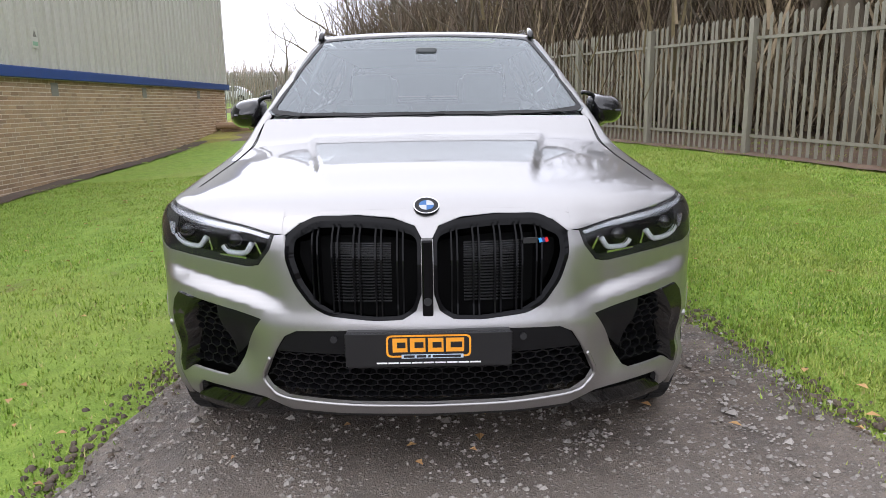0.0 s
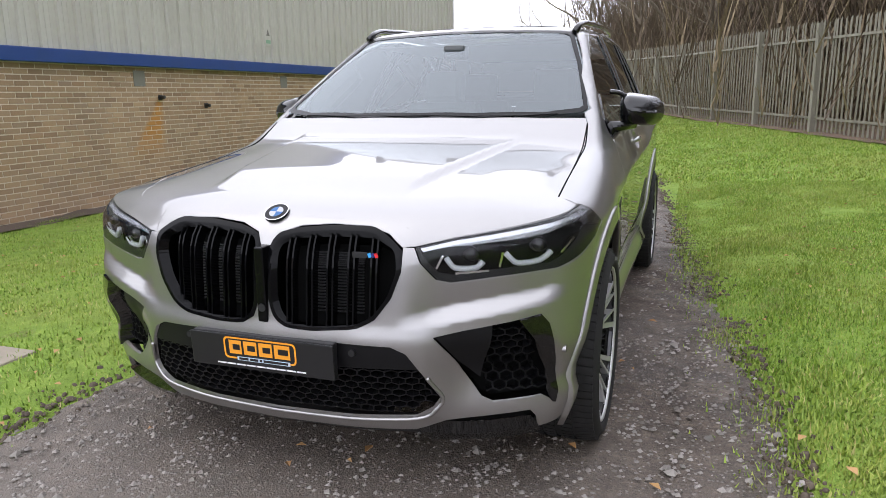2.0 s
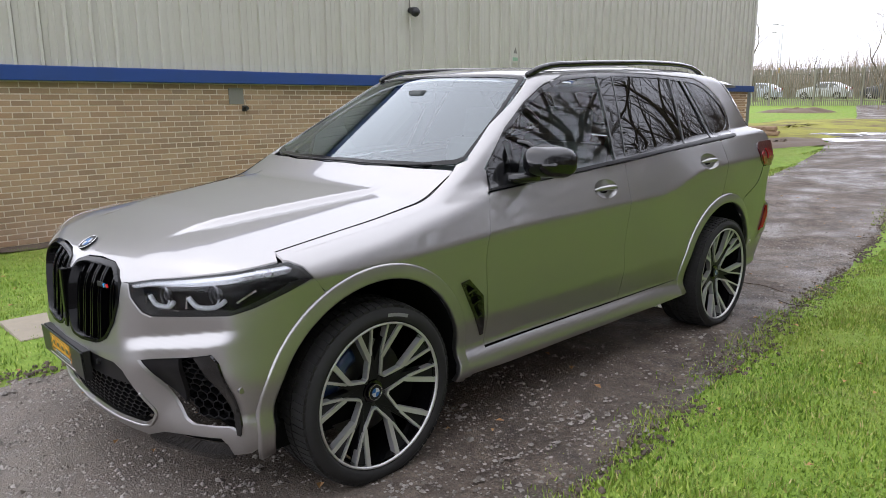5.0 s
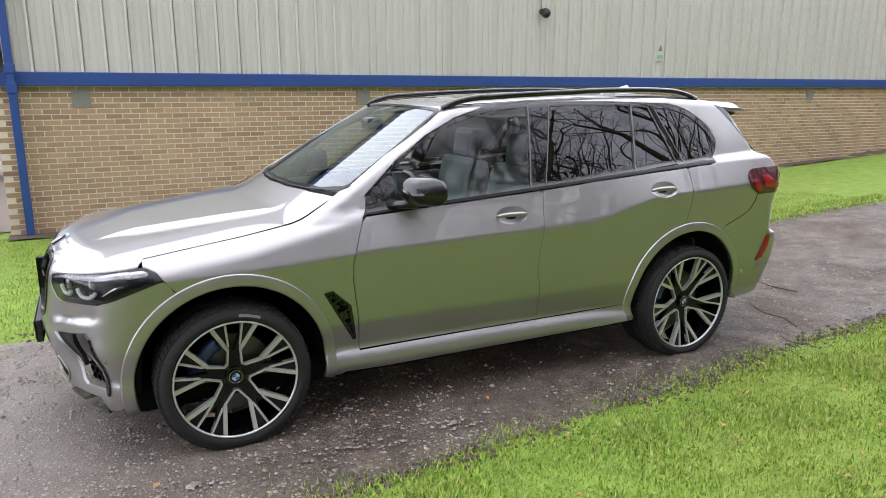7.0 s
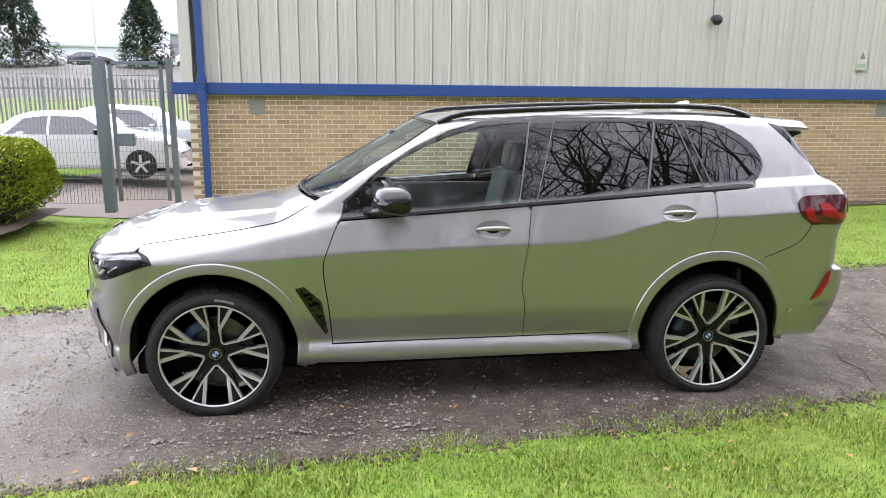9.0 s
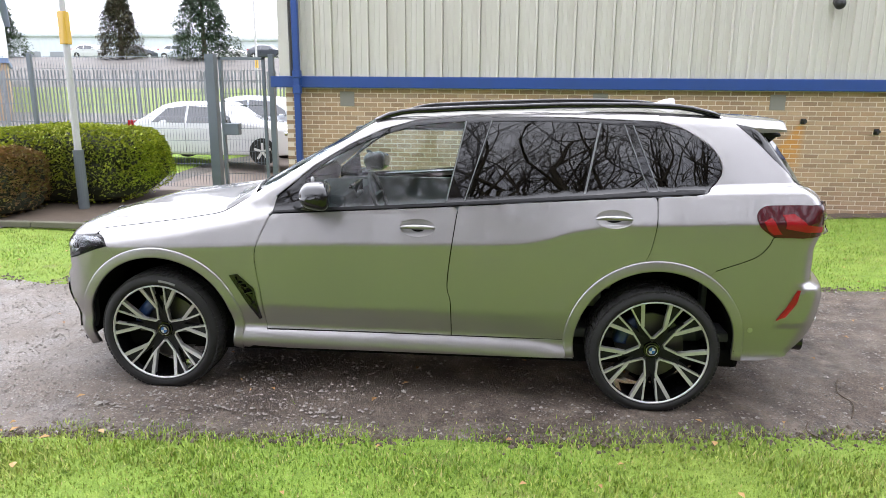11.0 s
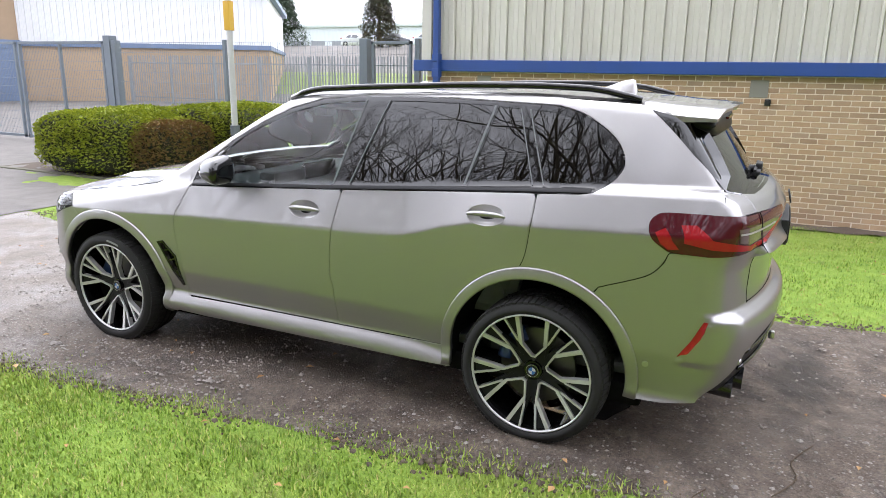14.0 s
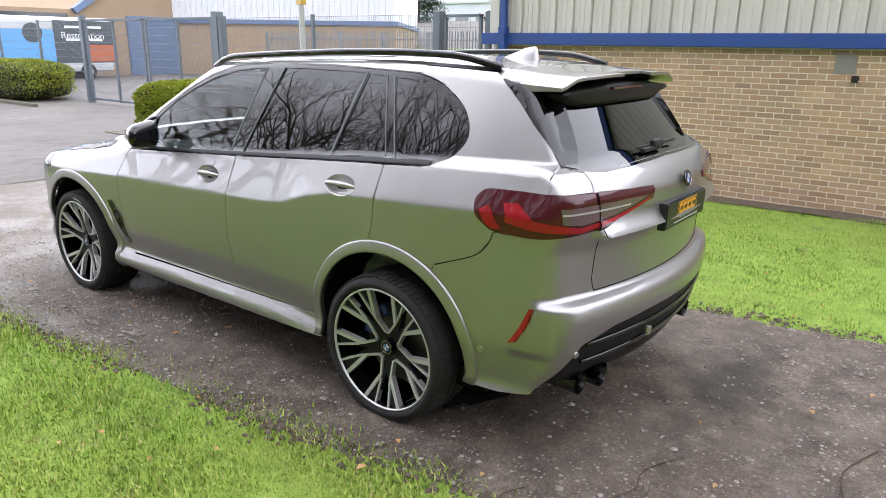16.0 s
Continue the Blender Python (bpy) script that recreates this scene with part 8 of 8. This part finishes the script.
# ---- conifers and the far side of the field ----
NEEDLE = leaf("conifer_green", (0.012, 0.030, 0.012), (0.028, 0.055, 0.022), (0.045, 0.075, 0.03))
NEEDLE_B = leaf("conifer_brown", (0.05, 0.035, 0.022), (0.06, 0.055, 0.025), (0.035, 0.05, 0.02))


def conifer(x, y, tall, wide, mat, seed, label):
    rr = random.Random(seed)
    t = thing("conifer", label, "tree", pose(x, y, float(height(x, y))), group="conifers")
    bm = bmesh.new()
    rod(bm, (0, 0, -0.2), (0, 0, tall * 0.96), 0.25, 0.03, 9)
    part("trunk", bm, BARK, t)
    vs, fs = [], []
    for _ in range(int(1500 * wide)):
        h = rr.random() ** 0.8
        q = rr.uniform(0, 6.283)
        r = wide * (1 - h ** 1.6) ** 0.9 * (0.35 + 0.65 * rr.random() ** 0.4) * (1 + 0.18 * math.sin(q * 3 + h * 9))
        c = Vector((r * math.cos(q), r * math.sin(q), 0.5 + h * (tall - 0.5) - 0.25 * r))
        for _ in range(5):
            d = Vector((math.cos(q) + rr.gauss(0, 0.5), math.sin(q) + rr.gauss(0, 0.5), rr.gauss(-0.2, 0.35))).normalized() * rr.uniform(0.18, 0.4)
            e = d.cross(Vector((0, 0, 1))).normalized() * 0.07
            o = c + Vector((rr.gauss(0, 0.15), rr.gauss(0, 0.15), rr.gauss(0, 0.12)))
            k = len(vs)
            vs += [o - e, o + e, o + d]
            fs.append((k, k + 1, k + 2))
    part("crown", mesh_of("crown", vs, fs, smooth=False), mat, t)


for i, (x, y, a, b, m) in enumerate(((-56, -24.0, 7.0, 2.9, NEEDLE), (-56, -31.5, 6.2, 1.9, NEEDLE_B), (-58, -45, 7.0, 3.0, NEEDLE), (-56, -14.5, 6.2, 2.2, NEEDLE))):
    conifer(x, y, a, b, m, i + 3, "tall dark green conifer across the field" if m == NEEDLE else "tall browning conifer across the field")
HALL = stained("hall_white", (0.46, 0.49, 0.52), (0.34, 0.37, 0.41), 0.4, 0.5)
TEAL = plain("teal_sheeting", (0.06, 0.42, 0.48), 0.5)
GREYB = plain("slate_grey_hall", (0.20, 0.21, 0.23), 0.6)
for lo, hi, m, lab in (((-130, -95, 3.5), (-118, -48, 10.5), HALL, "long white factory hall far across the field"), ((-122, -44, 3.5), (-112, -30, 9.5), HALL, "white factory hall far across the field"), ((-128, -26, 3.5), (-118, -6, 12.0), GREYB, "grey factory hall far across the field"), ((-112, -20, 3.5), (-108, -8, 11.0), TEAL, "teal sheeted scaffold building far off")):
    h = thing("factory_hall", lab, "building", group="far halls")
    part("wall", boxed(lo, (hi[0], hi[1], hi[2] - 0.8), 0.05), m, h)
    part("roof", boxed((lo[0] - 0.5, lo[1] - 0.5, hi[2] - 0.8), (hi[0] + 0.5, hi[1] + 0.5, hi[2]), 0.3), HALL if m != TEAL else TEAL, h)
    for k in range(int((hi[1] - lo[1]) / 5)):
        part("window", boxed((hi[0] - 0.02, lo[1] + 1 + 5 * k, 5.8), (hi[0] + 0.06, lo[1] + 4.2 + 5 * k, 7.2)), GREYB, h)
for i in range(9):
    hatchback(pose(-66 - (i % 2), -40 + i * 4.6, 4.22, 0, 0, 0), (CAR_WHITE, VAN_DARK, CAR_GREY)[i % 3], "distant parked car beyond the field", seed=1)
hill = sheet("hill", np.linspace(-420, -150, 28), np.linspace(-300, 300, 50), 0, GRASS)
for v in hill.vertices:
    v.co.z = 4 + 22 * math.exp(-((v.co.x + 330) / 90) ** 2) * (0.8 + 0.4 * noise.noise((v.co.y * 0.01, 0, 0))) - 0.5
HILL = plain("winter_hill", (0.16, 0.13, 0.09), 0.95, grain=0.2, scale=0.05)
solo("backdrop_hill", hill, HILL, "low brown wooded hill on the horizon", "hill", kind="structure")


PALE_TWIG = bark("pale_twigs", (0.22, 0.18, 0.14), (0.40, 0.33, 0.26))


def thicket(x0, y0, x1, y1, n, tall, seed, name, label, wide=0.05, mat=SCRUB_MAT):
    """A far belt of leafless scrub: many thin upright twigs."""
    rr = random.Random(seed)
    vs, fs = [], []
    for _ in range(n):
        t = rr.random()
        x, y = x0 + (x1 - x0) * t + rr.gauss(0, 2), y0 + (y1 - y0) * t + rr.gauss(0, 2)
        h = tall * rr.uniform(0.4, 1.0) * (0.75 + 0.35 * noise.noise((t * 14, seed, 0)))
        z = float(height(x, y))
        for _ in range(4):
            q = rr.uniform(0, 6.28)
            p = Vector((x, y, z + h * rr.uniform(0, 0.5)))
            d = Vector((0.5 * math.cos(q), 0.5 * math.sin(q), 1.0)) * (h * rr.uniform(0.25, 0.5))
            s = Vector((math.sin(q), -math.cos(q), 0)) * wide
            k = len(vs)
            vs += [p - s, p + s, p + d]
            fs.append((k, k + 1, k + 2))
    solo(name, mesh_of(name, vs, fs, smooth=False), mat, label, "thicket", kind="stuff")


thicket(15, 2, 3, 34, 3400, 9.5, 5, "wood_edge", "tangled leafless brown wood behind the fence")
thicket(9.3, 13.7, -4.0, 52.0, 7000, 12.0, 15, "wood_dense", "dense leafless wood along the far fence", 0.022, TWIG)
thicket(8.6, 13.4, -4.6, 51.6, 3600, 5.5, 16, "wood_scrub", "brown undergrowth behind the far fence", 0.022)
thicket(22, -22, 18, 6, 1500, 5.0, 6, "wood_side", "tangled leafless brown wood beside the lawn")
thicket(-60, 86, 14, 66, 2200, 4.5, 2, "thicket", "distant belt of leafless brown scrub", 0.03)
thicket(-36, 82, 2, 74, 4200, 8.0, 9, "far_scrub", "pale leafless scrub behind the far fence", 0.028, PALE_TWIG)
thicket(-150, -60, -150, 40, 1500, 9.0, 3, "far_wood", "distant leafless wood on the skyline")
for i in range(6):
    hatchback(pose(-34 + i * 5.2, 62 + (i % 2), float(height(-20, 62)), 0, 0, 90), (CAR_WHITE, VAN_DARK, CAR_GREY)[i % 3], "distant parked car behind the far fence", seed=1)

# ---- oddments on the ground ----
LOG = bark("pale_logs", (0.28, 0.19, 0.12), (0.42, 0.30, 0.20))
for x, y, n in ((-6.3, 20.5, 6), (-2.25, 26.6, 9)):
    for i in range(n):
        lg = thing("cut_log", "pale cut log lying in a heap", "log", group="log heaps")
        bm = bmesh.new()
        z = float(height(x, y)) + 0.09 + 0.15 * (i // 4)
        a = rnd.uniform(-0.4, 0.4)
        o = (i % 4) * 0.24
        rod(bm, (x - 0.6 + 0.2 * a, y + o, z), (x + 0.7 + a * 0.4, y + o + a, z + 0.03), 0.11, 0.09, 10)
        part("log", bm, LOG, lg)
slab = thing("concrete_slab", "flat worn concrete slab set in the grass", "slab")
part("slab", boxed((-2.62, -0.62, float(height(-2.3, -0.3)) - 0.05), (-2.02, -0.02, float(height(-2.3, -0.3)) + 0.022), 0.015), plain("pale_concrete", (0.30, 0.26, 0.20), 0.9, grain=0.15, scale=14, bump=0.4), slab)
pud = thing("puddle", "shallow clear puddle behind the rear wheel", "puddle")
n = 24
part("water", mesh_of("water", [(0, 0, 0)] + [(0.30 * math.cos(6.283 * i / n) * (1 + 0.3 * noise.noise((i * 0.7, 0, 0))), 0.22 * math.sin(6.283 * i / n) * (1 + 0.3 * noise.noise((i * 0.7, 5, 0))), 0) for i in range(n)], [(0, i + 1, (i + 1) % n + 1) for i in range(n)]), paint_gloss("water", (0.03, 0.028, 0.025), 0.0), pud, at=pose(0.45, 3.15, 0.022))


def blot(cx, cy, rx, ry, lift, hump, seed, edge=0.35, rings=9, n=40):
    """A ragged patch that follows the ground and may swell in the middle."""
    vs, fs = [], []
    for k in range(rings + 1):
        t = k / rings
        for i in range(n):
            q = 2 * math.pi * i / n
            r = t * (1 + edge * noise.noise((math.cos(q) * 1.5 + seed, math.sin(q) * 1.5, 0)) + edge * 0.5 * noise.noise((math.cos(q) * 5, math.sin(q) * 5 + seed, 0)))
            x, y = cx + rx * r * math.cos(q), cy + ry * r * math.sin(q)
            z = float(height(x, y)) + lift * (1 - 0.9 * t ** 6) + hump * (1 - t * t) * (0.6 + 0.8 * noise.noise((x * 1.7, y * 1.7, seed)))
            vs.append((x, y, z))
    fs = [(k * n + i, k * n + (i + 1) % n, (k + 1) * n + (i + 1) % n, (k + 1) * n + i) for k in range(1, rings) for i in range(n)]
    fs += [(0, n + i, n + (i + 1) % n) for i in range(n)]
    return mesh_of("blot", vs, fs)


def moss_mat():
    n = Nodes("mossy_ground")
    a, b = n.noise(0.9, 5, 0.65), n.noise(14, 4)
    col = n.ramp(a, (0.35, (0.16, 0.115, 0.065)), (0.48, (0.25, 0.235, 0.055)), (0.62, (0.34, 0.34, 0.06)))
    n.set(Base_Color=n.mix(n.math('MULTIPLY', b, 0.35), col, (0.10, 0.08, 0.045)), Roughness=0.9, Specular_IOR_Level=0.2)
    n.bump(b, 0.6, 0.03)
    return n.m


solo("soil_mossy_patch", blot(-6.4, 24.5, 3.2, 7.0, 0.03, 0.09, 3), moss_mat(), "yellow-green moss over bare earth by the track", "moss", kind="structure")
MUD = plain("wet_mud", (0.125, 0.085, 0.052), 0.75, grain=0.22, scale=7, bump=0.9)
solo("soil_mud_patch", blot(-4.9, 19.2, 1.3, 1.6, 0.04, 0.06, 8), MUD, "churned brown mud beside the track", "mud", kind="structure")
solo("soil_heap", blot(-11.0, 37.0, 1.6, 0.9, 0.03, 0.30, 5), MUD, "low heap of brown earth on the grass", "soil heap", kind="structure")
WATER = paint_gloss("puddle_water", (0.05, 0.043, 0.036), 0.0)
for cx, cy, rx, ry, sd in ((-3.4, 20.2, 1.25, 0.42, 1), (-2.9, 22.7, 0.95, 0.5, 2), (-4.2, 21.6, 0.7, 0.25, 4)):
    pd = thing("puddle", "shallow puddle on the muddy track reflecting the sky", "puddle", group="puddles on the track")
    part("water", blot(cx, cy, rx, ry, 0.085 if cx < -4 else 0.032, 0.0, sd, 0.7, 5), WATER, pd)
TWIGM = bark("dead_twig", (0.06, 0.045, 0.032), (0.13, 0.10, 0.07))
for pts in ([(0.40, 4.30), (0.62, 4.20), (0.78, 4.22), (0.98, 4.12)], [(1.05, 3.85), (1.15, 3.80), (1.22, 3.82)], [(-0.2, 5.0), (0.1, 4.9), (0.35, 4.95)]):
    tw = thing("fallen_twig", "thin dark fallen twig on the track", "twig", group="fallen twigs")
    part("twig", tube(curve([(a, b, float(height(a, b)) + 0.010) for a, b in pts], 4), 0.0032, 5), TWIGM, tw)
DEAD = leaf("dead_leaves", (0.30, 0.14, 0.05), (0.42, 0.26, 0.11), (0.22, 0.10, 0.045))
vs, fs = [], []
for _ in range(420):
    x, y = rnd.uniform(-6, 5), rnd.uniform(-3, 9)
    q, s = rnd.uniform(0, 6.28), rnd.uniform(0.012, 0.03)
    z = float(height(x, y)) + rnd.uniform(0.02, 0.04)
    k = len(vs)
    c, d = math.cos(q) * s, math.sin(q) * s
    vs += [(x - c, y - d, z), (x + d * 0.6, y - c * 0.6, z + 0.01), (x + c, y + d, z), (x - d * 0.6, y + c * 0.6, z + 0.008)]
    fs.append((k, k + 1, k + 2, k + 3))
solo("fallen_leaves", mesh_of("fallen_leaves", vs, fs, smooth=False), DEAD, "scattered brown fallen leaves on grass and track", "leaves", kind="stuff")

# ---- bricks of the long wall ----
BL, BH, BD = 0.2155, 0.0655, 0.012
bv = [(-BD, 0, 0), (-BD, BL, 0), (-BD, BL, BH), (-BD, 0, BH), (0, 0.003, 0.003), (0, BL - 0.003, 0.003), (0, BL - 0.003, BH - 0.003), (0, 0.003, BH - 0.003)]
bf = [(4, 5, 6, 7), (0, 1, 5, 4), (1, 2, 6, 5), (2, 3, 7, 6), (3, 0, 4, 7)]
one = mesh_of("brick", bv, bf, smooth=False)
one.materials.append(BRICK)
vs, fs = [], []
made = 0
rb = random.Random(12)
for row in range(28):
    z = -0.32 + row * 0.0755
    if z + BH > BRICK_TOP:
        break
    for col in range(105):
        y = WY0 + 0.02 + col * 0.2255 + (0.11275 if row % 2 else 0)
        if y + BL > WY1 - 0.02:
            continue
        m = Matrix.Translation((WX + rb.uniform(-0.001, 0.001), y + rb.uniform(-0.002, 0.002), z + rb.uniform(-0.001, 0.001)))
        if made < 300 and 4.6 < y < 8.2 and z > 0.3:
            ob = part("brick", one, None, wall)
            ob.matrix_local = m
            made += 1
        else:
            k = len(vs)
            vs += [m @ Vector(q) for q in bv]
            fs += [tuple(i + k for i in q) for q in bf]
ob = part("brickwork", mesh_of("brickwork", vs, fs, smooth=False), BRICK, wall)
ob["kind"] = "stuff"
